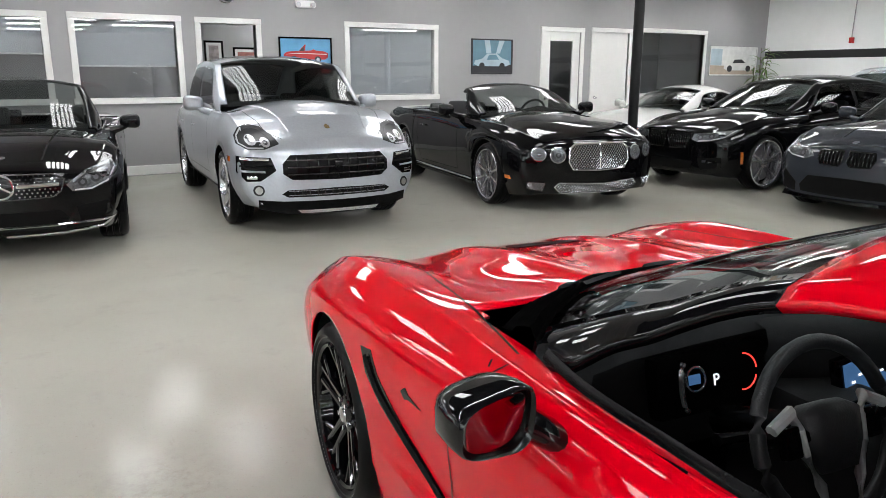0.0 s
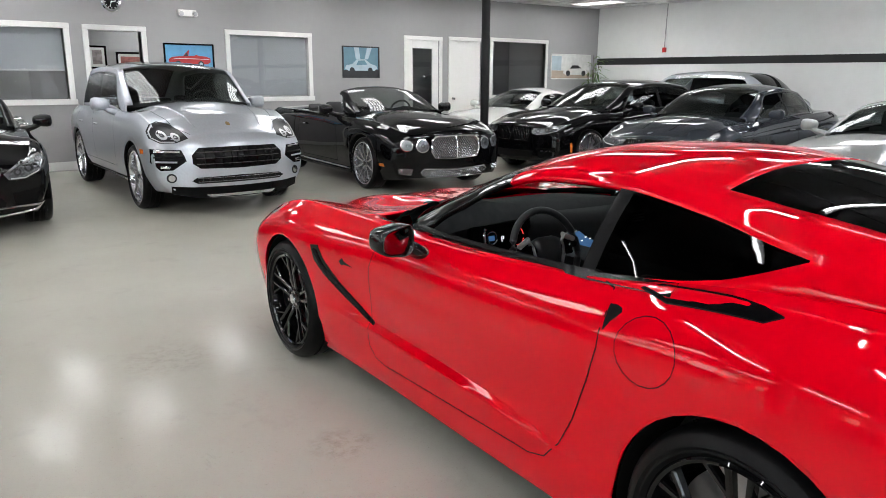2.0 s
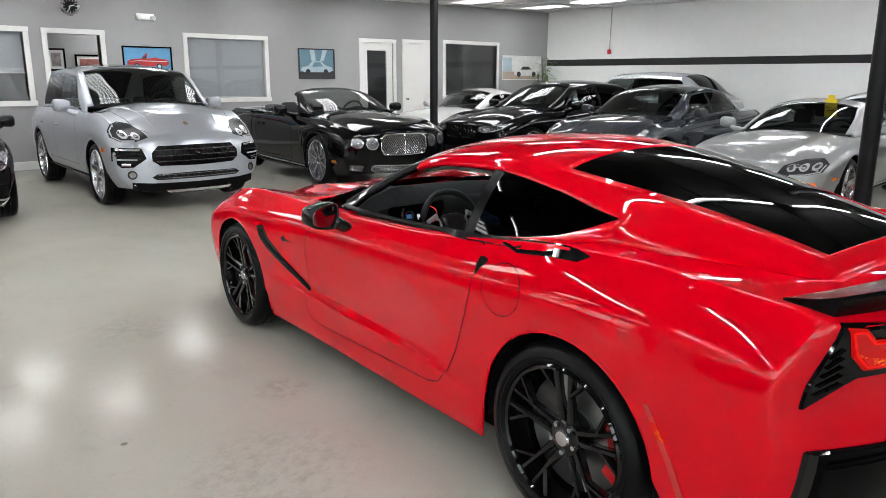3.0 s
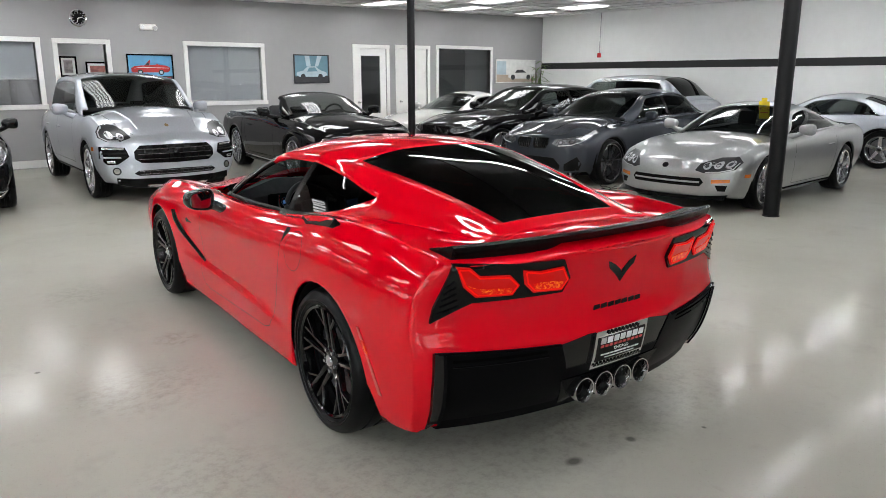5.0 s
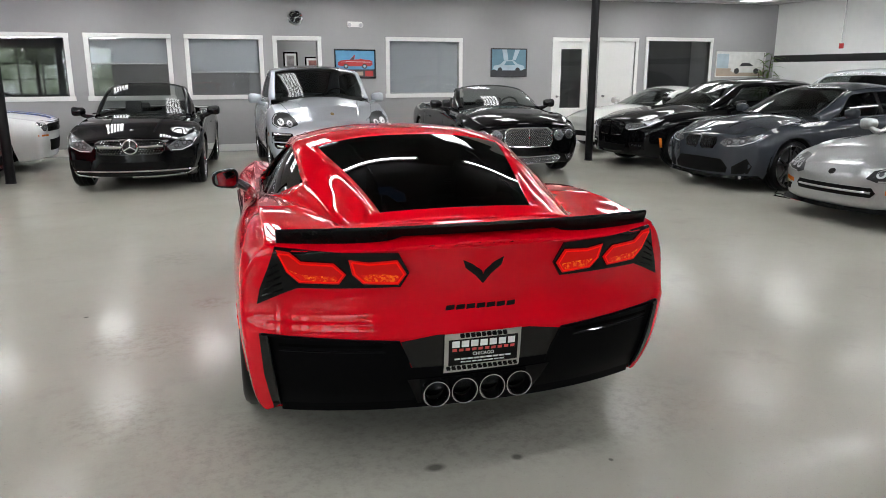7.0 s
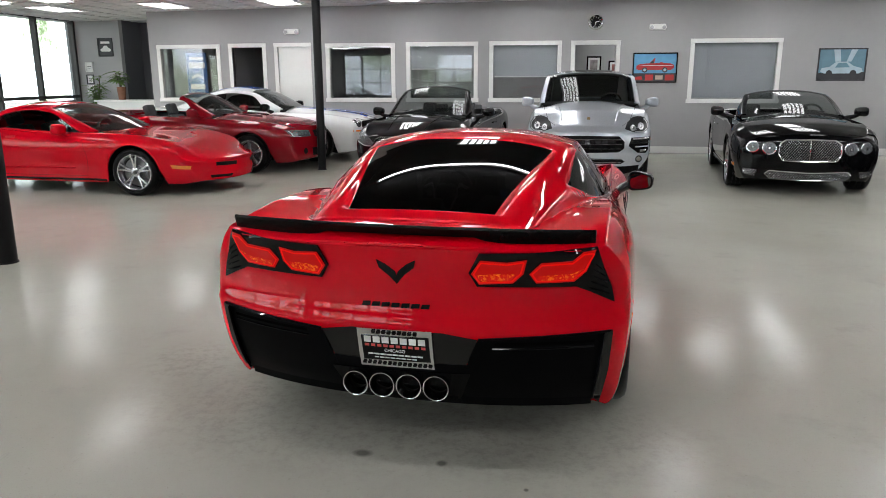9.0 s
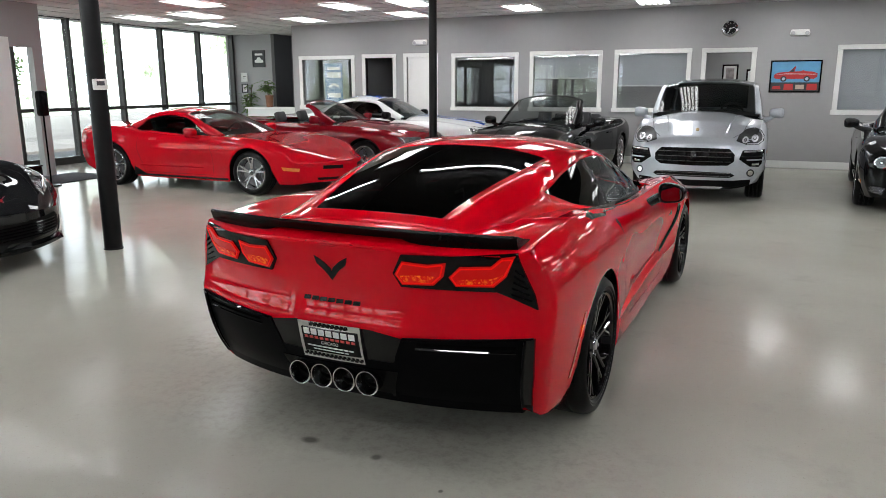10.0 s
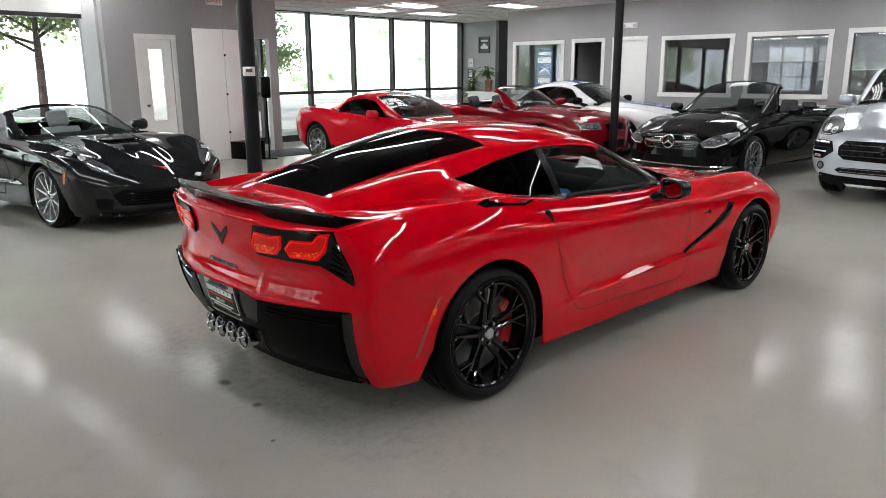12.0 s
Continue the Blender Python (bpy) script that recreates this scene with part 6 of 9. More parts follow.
hero.patch("plate_panel", tail_poly((776, 589), (906, 587), (908, 636), (778, 639)), "rear", M["gloss_black"], 0.021, 0.004, plate, "black dealer plate")
M["bar_white"] = mat("white_print", (0.75, 0.75, 0.75), 0.5)
M["bar_red"] = mat("red_print", (0.55, 0.05, 0.05), 0.5)
ROWS = ((782, 900, 590, 602, 7, 4, "bar_white"), (783, 900, 605, 610, 10, 4, "bar_red"), (788, 894, 624, 627, 9, 2, "bar_white"),
        (800, 882, 631, 633, 8, 2, "bar_white"), (775, 910, 643, 648, 14, 3, "black"), (797, 884, 578, 584, 9, 3, "black"))
for x0, x1, y0, y1, n, gap, mt in ROWS:
    w = (x1 - x0 + gap) / n
    for k in range(n):
        xa = x0 + k * w
        hero.patch("print_bar", tail_poly((xa, y0), (xa + w - gap, y0), (xa + w - gap, y1), (xa, y1)), "rear", M[mt], 0.0235, 0.002, plate)
for k, px in enumerate((757, 810, 863, 916)):
    y, z = tail_pt(px, 691 - k * 1.2)
    bm = bmesh.new()
    add_lathe(bm, [(0.046, 0.08), (0.054, 0.0), (0.056, -0.008), (0.054, -0.014), (0.050, -0.013), (0.0405, 0.02), (0.039, 0.10), (0.0, 0.10)], 36, "x", (-2.262, y, z))
    part("exhaust_tip", bm, [M["chrome"]], hero.root, "round polished exhaust tip")
    part("exhaust_bore", lathe([(0.0385, 0.035), (0.0385, 0.095), (0.0, 0.095)], 20, "x", (-2.262, y, z)), M["dark"], hero.root)
txt = bpy.data.curves.new("plate_letters", "FONT")
txt.body, txt.size, txt.extrude, txt.align_x = "CHICAGO", 0.019, 0.0006, "CENTER"
txt.materials.append(M["bar_white"])
ob = new("plate_letters", txt)
py, pz = tail_pt(841, 619.5)
ob.parent, ob.matrix_basis = plate, Matrix.Translation(hero.hit(py, pz, "rear") - Vector((0.0245, 0, 0))) @ pose(0, 0, 0, 90, 0, -90)
# spoiler: a thin black lip whose ends step down
bm = bmesh.new()
prev = None
for t in np.linspace(-1, 1, 41):
    y = t * 0.762
    bow = 0.205 * (abs(y) / 0.945) ** 2.2
    x = -2.225 + bow
    rise = 0.995 + 0.012 * (1 - t * t)
    low = rise - (0.055 if abs(y) > 0.36 else 0.028)
    if abs(abs(y) - 0.36) < 0.02:
        low = rise - 0.04
    ring = [bm.verts.new(p) for p in ((x + 0.11, y, rise - 0.022), (x + 0.02, y, rise - 0.004), (x - 0.035, y, rise + 0.014), (x - 0.045, y, rise + 0.006), (x - 0.02, y, low), (x + 0.10, y, rise - 0.045))]
    if prev:
        for k in range(6):
            bm.faces.new((prev[k], prev[(k + 1) % 6], ring[(k + 1) % 6], ring[k]))
    else:
        bm.faces.new(ring)
    prev = ring
bm.faces.new(prev[::-1])
bmesh.ops.recalc_face_normals(bm, faces=bm.faces)
part("spoiler", bm, M["black"], hero.root, "satin black lip spoiler", auto=25)
# emblem: two crossed flags as plain shapes, and the script as bars
hero.patch("emblem", tail_poly((805, 449), (822, 457), (840, 470), (843, 478), (846, 470), (862, 456), (880, 447), (876, 462), (858, 476), (843, 494), (828, 478), (810, 464)), "rear", M["gloss_black"], 0.004, 0.008, label="dark winged emblem", step=0.03)
for k in range(7):
    hero.patch("script_bar", tail_poly((776 + k * 19, 530), (791 + k * 19, 529), (790 + k * 19, 537), (774 + k * 19, 538)), "rear", M["gloss_black"], 0.003, 0.004)
# inside: instrument glow, screen, stitched panel
M["glow_red"] = mat("red_gauge_glow", (0.3, 0.02, 0.02), 0.4, emit=(1.0, 0.05, 0.04), power=1.2)
M["glow_blue"] = mat("blue_screen_glow", (0.02, 0.05, 0.12), 0.2, emit=(0.07, 0.17, 0.36), power=0.45)
M["glow_white"] = mat("white_display_glow", (0.3, 0.3, 0.3), 0.4, emit=(0.9, 0.93, 1.0), power=0.8)
gx, gy, gz = 0.245, 0.335, 0.80
face = pose(gx, gy, gz, 0, 14, 0)
cluster = part("instrument_binnacle", box((0.0, -0.17, -0.075), (0.05, 0.16, 0.07), 0.02, face), M["recess"], hero.root, "black instrument cluster with lit dials")
for yy in (-0.085,):
    for a0, a1 in ((200, 280), (95, 175)):
        arc = [face @ Vector((-0.006, yy + 0.042 * math.cos(radians(a)), 0.005 + 0.042 * math.sin(radians(a)))) for a in np.linspace(a0, a1, 9)]
        part("dial_arc", tube(arc, 0.0018, 5), M["glow_red"], cluster)
ring = [face @ Vector((-0.012, 0.09 + 0.016 * math.cos(a), 0.0 + 0.055 * math.sin(a))) for a in np.linspace(-1.5, 1.3, 10)]
part("silver_arc", tube(ring, 0.007, 6), M["alloy"], cluster, "satin silver arc")
ring = [face @ Vector((-0.006, 0.058 + 0.028 * math.cos(a), 0.01 + 0.028 * math.sin(a))) for a in np.linspace(0, 2 * math.pi, 16, endpoint=False)]
part("gauge_ring", tube(ring, 0.003, 5, True), M["alloy"], cluster)
part("gauge_image", box((-0.004, 0.042, -0.002), (-0.0005, 0.074, 0.020), 0, face), M["glow_blue"], cluster, smooth=False)
txt = bpy.data.curves.new("gear_letter", "FONT")
txt.body, txt.size, txt.extrude, txt.align_x = "P", 0.038, 0.001, "CENTER"
txt.materials.append(M["glow_white"])
ob = new("gear_letter", txt)
ob.parent, ob.matrix_basis = cluster, face @ Matrix.Translation((-0.008, 0.0, -0.012)) @ pose(0, 0, 0, 90, 0, -90)
bm = bmesh.new()
prev = None
for y in np.linspace(0.12, -0.66, 19):
    q = (0.12 - y) / 0.78
    x0, z0 = 0.30 - 0.10 * math.sin(math.pi * min(q * 1.1, 1.0)), 0.865 - 0.02 * q
    ring = [bm.verts.new(v) for v in ((x0 + 0.26, y, z0 + 0.012), (x0 + 0.06, y, z0 + 0.018), (x0, y, z0 + 0.004), (x0 - 0.012, y, z0 - 0.03), (x0 + 0.01, y, z0 - 0.12), (x0 + 0.10, y, z0 - 0.30))]
    if prev:
        for k in range(5):
            bm.faces.new((prev[k], prev[k + 1], ring[k + 1], ring[k]))
    prev = ring
bmesh.ops.recalc_face_normals(bm, faces=bm.faces)
pad = part("dash_pad", bm, M["cabin"], hero.root, "dark grey moulded dash pad", auto=60)
part("air_vent", box((0.225, -0.62, 0.775), (0.25, -0.52, 0.835), 0.008), M["gloss_black"], pad)
for k in range(3):
    part("vent_slat", box((0.218, -0.615, 0.788 + 0.016 * k), (0.226, -0.525, 0.793 + 0.016 * k)), M["satin"], pad, smooth=False)
part("console_trim", box((-0.42, -0.10, 0.60), (0.05, -0.075, 0.625), 0.008, pose(0, 0, 0.02, 0, -6, 0)), M["satin"], hero.root, "satin silver console trim")
part("shift_knob", lathe([(0.0, 0.0), (0.016, 0.0), (0.014, 0.07), (0.026, 0.09), (0.028, 0.12), (0.016, 0.135), (0.0, 0.137)], 18, "z", (-0.12, 0.0, 0.60)), M["satin"], hero.root, "black and silver shift knob")
screen = part("centre_screen", box((0.0, -0.11, -0.07), (0.03, 0.11, 0.07), 0.008, pose(0.20, -0.13, 0.735, 0, 14, 10)), M["gloss_black"], hero.root, "centre touch screen with a blue menu")
part("screen_image", box((-0.004, -0.10, -0.06), (-0.001, 0.10, 0.055), 0, pose(0.20, -0.13, 0.735, 0, 14, 10)), M["glow_blue"], screen)
for k in range(5):
    part("screen_icon", box((-0.007, -0.08 + 0.035 * k, 0.004 + 0.012 * (k % 2)), (-0.0045, -0.066 + 0.035 * k, 0.010 + 0.012 * (k % 2)), 0, pose(0.20, -0.13, 0.735, 0, 14, 10)), M["glow_white"], screen)
SILVER_SUV_SPEC = spec(2.807, 0.95, 0.93, 1.923, 1.66, 0.89, 1.18, 1.09, 1.08, 1.02, 1.05, 0.32, -1.35, -2.1, rf=0.365, rr=0.365,
    zb=[(-2.33, 0.42), (-1.8, 0.28), (0, 0.27), (1.9, 0.25), (2.35, 0.26)], bow_f=0.27, frame_mat=None, yr=[(-2.1, 0.64), (-1.35, 0.68), (0.32, 0.745), (0.7, 0.79), (1.05, 0.82)], gb=[(-2.1, 0.70), (-1.35, 0.82), (0, 0.85), (0.6, 0.85), (1.05, 0.83)],
    ys=[(-2.33, 0.72), (-1.4, 0.85), (0, 0.87), (1.4, 0.86), (2.15, 0.80), (2.355, 0.74)], ym=[(-2.33, 0.87), (-1.9, 0.93), (-1.4, 0.96), (0, 0.945), (1.4, 0.96), (2.0, 0.945), (2.355, 0.90)],
    lean_f=[(0.1, -0.10), (0.3, 0.0), (0.6, 0.0), (0.75, -0.04), (0.9, -0.16), (1.1, -0.34)], bpillar=[(-0.42, -0.34)], quarter_mat=M["tint"], side_mat=M["mid_tint"])
silver_suv = Car("suv", "silver compact SUV with dark lower grilles", SILVER_SUV_SPEC, PAINT["silver"], place(3.60, 8.78, -93) @ Matrix.Diagonal((1, 0.955, 1.02, 1)))
silver_suv.wheels("five", M["alloy"], 0.27)
silver_suv.mirrors(0.52, 1.05, 1.15, PAINT["silver"], (0.12, 0.11, 0.075))
silver_suv.cabin(rear=True, seat_x=-0.1)
side_lines(silver_suv, SILVER_SUV_SPEC, 0.62, -0.36, 0.42, 1.02, second=-1.20)
shaped_lamp(silver_suv, [(0.54, 0.83), (0.57, 0.90), (0.65, 0.975), (0.76, 1.0), (0.85, 0.97), (0.90, 0.90), (0.90, 0.83), (0.83, 0.785), (0.68, 0.785)], [(0.66, 0.845, 0.042), (0.78, 0.865, 0.046)], bezel="bright_eyes")
g = silver_suv.patch("grille", mir([(0.0, 0.74), (0.46, 0.735), (0.54, 0.66), (0.54, 0.57), (0.46, 0.515), (0.0, 0.505)]), "front", M["black"], 0.006, 0.02, label="black slatted main grille", step=0.05)[0]
bars(silver_suv, "grille_bar", -0.46, 0.46, 0.52, 0.725, 9, "gloss_black", True, 0.010, g)
bars(silver_suv, "grille_slat", -0.50, 0.50, 0.53, 0.72, 3, "alloy_dark", False, 0.012, g)
silver_suv.patch("grille_camera", [(-0.04, 0.59), (0.04, 0.59), (0.04, 0.68), (-0.04, 0.68)], "front", M["gloss_black"], 0.016, 0.01, g)
g = silver_suv.patch("lower_grille", mir([(0.0, 0.43), (0.50, 0.42), (0.56, 0.385), (0.50, 0.355), (0.0, 0.355)]), "front", M["dark"], 0.006, 0.02, label="slim lower grille", step=0.05)[0]
bars(silver_suv, "grille_post", -0.48, 0.48, 0.368, 0.415, 13, "alloy_dark", True, 0.010, g)
bars(silver_suv, "grille_slat", -0.50, 0.50, 0.355, 0.43, 2, "alloy", False, 0.010, g)
for sg in (1, -1):
    b = silver_suv.patch("corner_intake", [(sg * 0.60, 0.60), (sg * 0.64, 0.715), (sg * 0.92, 0.725), (sg * 0.93, 0.58), (sg * 0.86, 0.50), (sg * 0.74, 0.505)], "front", M["black"], 0.006, 0.02, label="black corner intake", step=0.04)[0]
    silver_suv.line("running_light", [(sg * 0.66, 0.698), (sg * 0.90, 0.705)], "front", 0.022, M["chrome"], 0.012, parent=b, raised=0.005)
    silver_suv.line("running_light", [(sg * 0.77, 0.535), (sg * 0.86, 0.54)], "front", 0.03, M["chrome"], 0.012, parent=b, raised=0.005)
    silver_suv.line("intake_blade", [(sg * 0.63, 0.635), (sg * 0.91, 0.64)], "front", 0.018, M["gloss_black"], 0.012, parent=b, raised=0.008)
    silver_suv.line("intake_blade", [(sg * 0.70, 0.59), (sg * 0.90, 0.595)], "front", 0.018, PAINT["silver"], 0.012, parent=b, raised=0.008)
    f = silver_suv.patch("fog_lamp", disc(sg * 0.76, 0.42, 0.05), "front", M["lamp_case"], 0.006, 0.015, label="round fog lamp")[0]
    silver_suv.patch("bowl", disc(sg * 0.76, 0.42, 0.034), "front", M["chrome"], 0.010, 0.004, f)
    silver_suv.patch("amber_marker", [(1.76, 0.66), (1.86, 0.66), (1.86, 0.71), (1.76, 0.71)], "left" if sg == 1 else "right", M["amber"], 0.005, 0.006)
    silver_suv.line("hood_crease", [(1.12, sg * 0.56), (1.6, sg * 0.47), (2.05, sg * 0.40)], "top", 0.02, PAINT["silver"], 0.001, raised=0.007)
    silver_suv.line("hood_gap", [(1.05, sg * 0.74), (1.6, sg * 0.70), (1.95, sg * 0.62), (2.15, sg * 0.50)], "top", 0.006, M["dark"])
silver_suv.patch("lower_skirt", mir([(0.0, 0.315), (0.55, 0.32), (0.77, 0.335), (0.76, 0.25), (0.5, 0.20), (0.0, 0.195)]), "front", M["black"], 0.008, 0.03, label="black lower front skirt")
silver_suv.patch("skid_plate", mir([(0.0, 0.235), (0.42, 0.235), (0.38, 0.205), (0.0, 0.205)]), "front", M["alloy"], 0.014, 0.01, label="silver skid plate")
silver_suv.patch("badge", [(1.98, 0.0), (2.01, 0.026), (2.05, 0.022), (2.055, 0.0), (2.05, -0.022), (2.01, -0.026)], "top", M["gold"], 0.004, 0.005, label="small gold hood badge")
silver_suv.patch("sunroof", [(-0.75, 0.44), (0.22, 0.44), (0.22, -0.44), (-0.75, -0.44)], "top", M["gloss_black"], 0.004, 0.008, label="dark glass sunroof")

BLACK_CABRIO_SPEC = spec(2.84, 0.82, 1.03, 1.81, 1.46, 0.74, 0.98, 0.94, 0.99, 0.94, 0.98, 0.18, -0.9, -1.7, convertible=True, tub=-1.15, bow_f=0.30, roof_mat=M["gloss_black"],
    lean_f=[(0.1, -0.05), (0.3, 0.0), (0.6, 0.0), (0.75, -0.06), (1.1, -0.3)])
black_cabrio = Car("convertible", "black convertible with a wide chrome-studded grille, roof down", BLACK_CABRIO_SPEC, PAINT["black"], place(1.0, 8.86, -97))
black_cabrio.wheels("ten", M["alloy"], 0.262)
black_cabrio.mirrors(0.48, 0.98, 1.0, PAINT["black"])
black_cabrio.cabin(rear=True, seat_x=-0.2)
side_lines(black_cabrio, BLACK_CABRIO_SPEC, 0.55, -0.62, 0.30, 0.92)
g = black_cabrio.patch("grille", mir([(0.0, 0.70), (0.36, 0.695), (0.45, 0.65), (0.42, 0.55), (0.36, 0.51), (0.0, 0.50)]), "front", M["gloss_black"], 0.004, 0.02, label="black grille with bright studs")[0]
black_cabrio.line("grille_rim", mir([(0.0, 0.70), (0.36, 0.695), (0.45, 0.65), (0.42, 0.55), (0.36, 0.51), (0.0, 0.50)]), "front", 0.010, M["alloy_dark"], 0.008, parent=g, closed=True, raised=0.004)
for r in range(7):
    for k in range(22):
        y, z = -0.385 + 0.0365 * k + (0.018 if r % 2 else 0), 0.522 + 0.027 * r
        if 0.10 < abs(y) < 0.41 and r != 3:
            black_cabrio.patch("grille_stud", disc(y, z, 0.0075, 6), "front", M["chrome"], 0.009, 0.003, g)
black_cabrio.line("grille_blade", [(-0.41, 0.61), (-0.11, 0.605)], "front", 0.026, M["chrome"], 0.012, parent=g, raised=0.008)
black_cabrio.line("grille_blade", [(0.11, 0.605), (0.41, 0.61)], "front", 0.026, M["chrome"], 0.012, parent=g, raised=0.008)
black_cabrio.line("emblem_ring", disc(0, 0.605, 0.092, 24), "front", 0.016, M["chrome"], 0.016, parent=g, closed=True, raised=0.006)
for a in (90, 210, 330):
    black_cabrio.line("emblem_ray", [(0, 0.605), (0.088 * math.cos(radians(a)), 0.605 + 0.088 * math.sin(radians(a)))], "front", 0.016, M["chrome"], 0.016, parent=g, raised=0.006)
shaped_lamp(black_cabrio, [(0.46, 0.60), (0.60, 0.70), (0.80, 0.76), (0.84, 0.70), (0.78, 0.60), (0.64, 0.54), (0.50, 0.54)], [(0.58, 0.61, 0.035), (0.68, 0.64, 0.04)], bezel="lens_dark")
black_cabrio.patch("lower_grille", mir([(0.0, 0.40), (0.40, 0.40), (0.46, 0.33), (0.42, 0.25), (0.0, 0.25)]), "front", M["dark"], 0.004, 0.02, label="dark lower grille")
black_cabrio.patch("corner_intake", [(0.52, 0.42), (0.76, 0.44), (0.78, 0.34), (0.68, 0.27), (0.54, 0.28)], "front", M["dark"], 0.004, 0.02, mirror=True, label="black corner intake")
black_cabrio.line("chrome_lip", mir([(0.0, 0.205), (0.42, 0.205), (0.70, 0.23), (0.80, 0.28)])[::1], "front", 0.020, M["chrome"], 0.012, raised=0.008)
black_cabrio.patch("badge", disc(1.98, 0.0, 0.028, 12), "top", M["alloy"], 0.004, 0.004, label="small round hood badge")
for ax in ("left", "right"):
    black_cabrio.line("belt_chrome", [(-1.5, 0.975), (-0.8, 0.955), (0.0, 0.95), (0.5, 0.94)], ax, 0.014, M["chrome"], 0.006, raised=0.005)
black_cabrio.patch("hood_vent_line", [(1.1, 0.36), (2.0, 0.28), (2.0, 0.292), (1.1, 0.376)], "top", M["dark"], 0.002, 0.003, mirror=True)

TOURER_SPEC = spec(2.746, 0.92, 1.14, 1.918, 1.40, 0.84, 1.03, 0.97, 1.0, 0.92, 0.90, 0.12, -0.9, -1.7, convertible=True, tub=-1.25, rf=0.355, rr=0.355, bow_f=0.26, roof_mat=M["gloss_black"],
    lean_f=[(0.1, -0.06), (0.3, 0.0), (0.6, 0.0), (0.80, -0.05), (1.1, -0.3)])
tourer = Car("convertible", "black grand touring convertible with a bright mesh grille", TOURER_SPEC, PAINT["black"], place(6.64, 8.32, -97))
tourer.wheels("ten", M["alloy"], 0.275)
tourer.mirrors(0.42, 1.03, 1.05, PAINT["black"])
tourer.cabin(rear=True, seat_x=-0.25)
side_lines(tourer, TOURER_SPEC, 0.55, -0.70, 0.32, 0.94)
gp = mir([(0.0, 0.755), (0.30, 0.75), (0.37, 0.70), (0.38, 0.56), (0.33, 0.48), (0.0, 0.465)])
g = tourer.patch("grille", gp, "front", M["dark"], 0.004, 0.02, label="bright chrome mesh grille")[0]
mesh_bars(tourer, "grille_mesh", gp, 0.025, "alloy", g, 0.0055)
tourer.line("grille_rim", gp, "front", 0.018, M["chrome"], 0.012, parent=g, closed=True, raised=0.006)
tourer.line("grille_rim", [(0, 0.47), (0, 0.75)], "front", 0.014, M["chrome"], 0.014, parent=g, raised=0.008)
round_lamp(tourer, 0.50, 0.635, 0.088)
round_lamp(tourer, 0.70, 0.645, 0.078)
lp = mir([(0.0, 0.315), (0.48, 0.335), (0.53, 0.29), (0.46, 0.225), (0.0, 0.215)])
g = tourer.patch("lower_grille", lp, "front", M["dark"], 0.004, 0.02, label="chrome mesh lower grille")[0]
mesh_bars(tourer, "grille_mesh", lp, 0.025, "alloy", g, 0.0055)
tourer.line("grille_rim", lp, "front", 0.014, M["chrome"], 0.012, parent=g, closed=True, raised=0.006)
for sg in (1, -1):
    sp = [(sg * 0.62, 0.335), (sg * 0.80, 0.35), (sg * 0.80, 0.28), (sg * 0.66, 0.25)]
    g = tourer.patch("corner_grille", sp, "front", M["dark"], 0.004, 0.02, label="mesh corner grille")[0]
    mesh_bars(tourer, "grille_mesh", sp, 0.025, "alloy", g, 0.0055)
    ax = "left" if sg == 1 else "right"
    tourer.patch("amber_marker", [(1.80, 0.36), (1.90, 0.36), (1.89, 0.40), (1.80, 0.40)], ax, M["amber"], 0.005, 0.006)
    tourer.line("sill_chrome", [(-0.95, 0.26), (0.95, 0.24)], ax, 0.022, M["chrome"], 0.008, raised=0.006)
    tourer.line("belt_chrome", [(-1.6, 0.985), (-0.8, 0.975), (0.0, 0.972), (0.45, 0.965)], ax, 0.012, M["chrome"], 0.006, raised=0.005)

LONG_SEDAN_SPEC = spec(3.21, 0.87, 1.158, 1.902, 1.479, 0.80, 1.02, 0.97, 1.04, 0.96, 1.10, 0.22, -1.3, -2.05, rf=0.355, rr=0.355, bow_f=0.24, bpillar=[(-0.42, -0.34)], quarter_mat=M["mid_tint"], side_mat=M["mid_tint"],
    lean_f=[(0.1, -0.06), (0.3, 0.0), (0.6, 0.0), (0.80, -0.05), (1.1, -0.3)])
long_sedan = Car("sedan", "long black luxury sedan with a split kidney grille", LONG_SEDAN_SPEC, PAINT["black"], place(10.95, 7.0, 178))
long_sedan.wheels("five_twin", M["alloy"], 0.285)
long_sedan.mirrors(0.62, 1.03, 1.05, PAINT["black"])
long_sedan.cabin(rear=True, seat_x=-0.1)
side_lines(long_sedan, LONG_SEDAN_SPEC, 0.72, -0.38, 0.32, 0.95, second=-1.32)
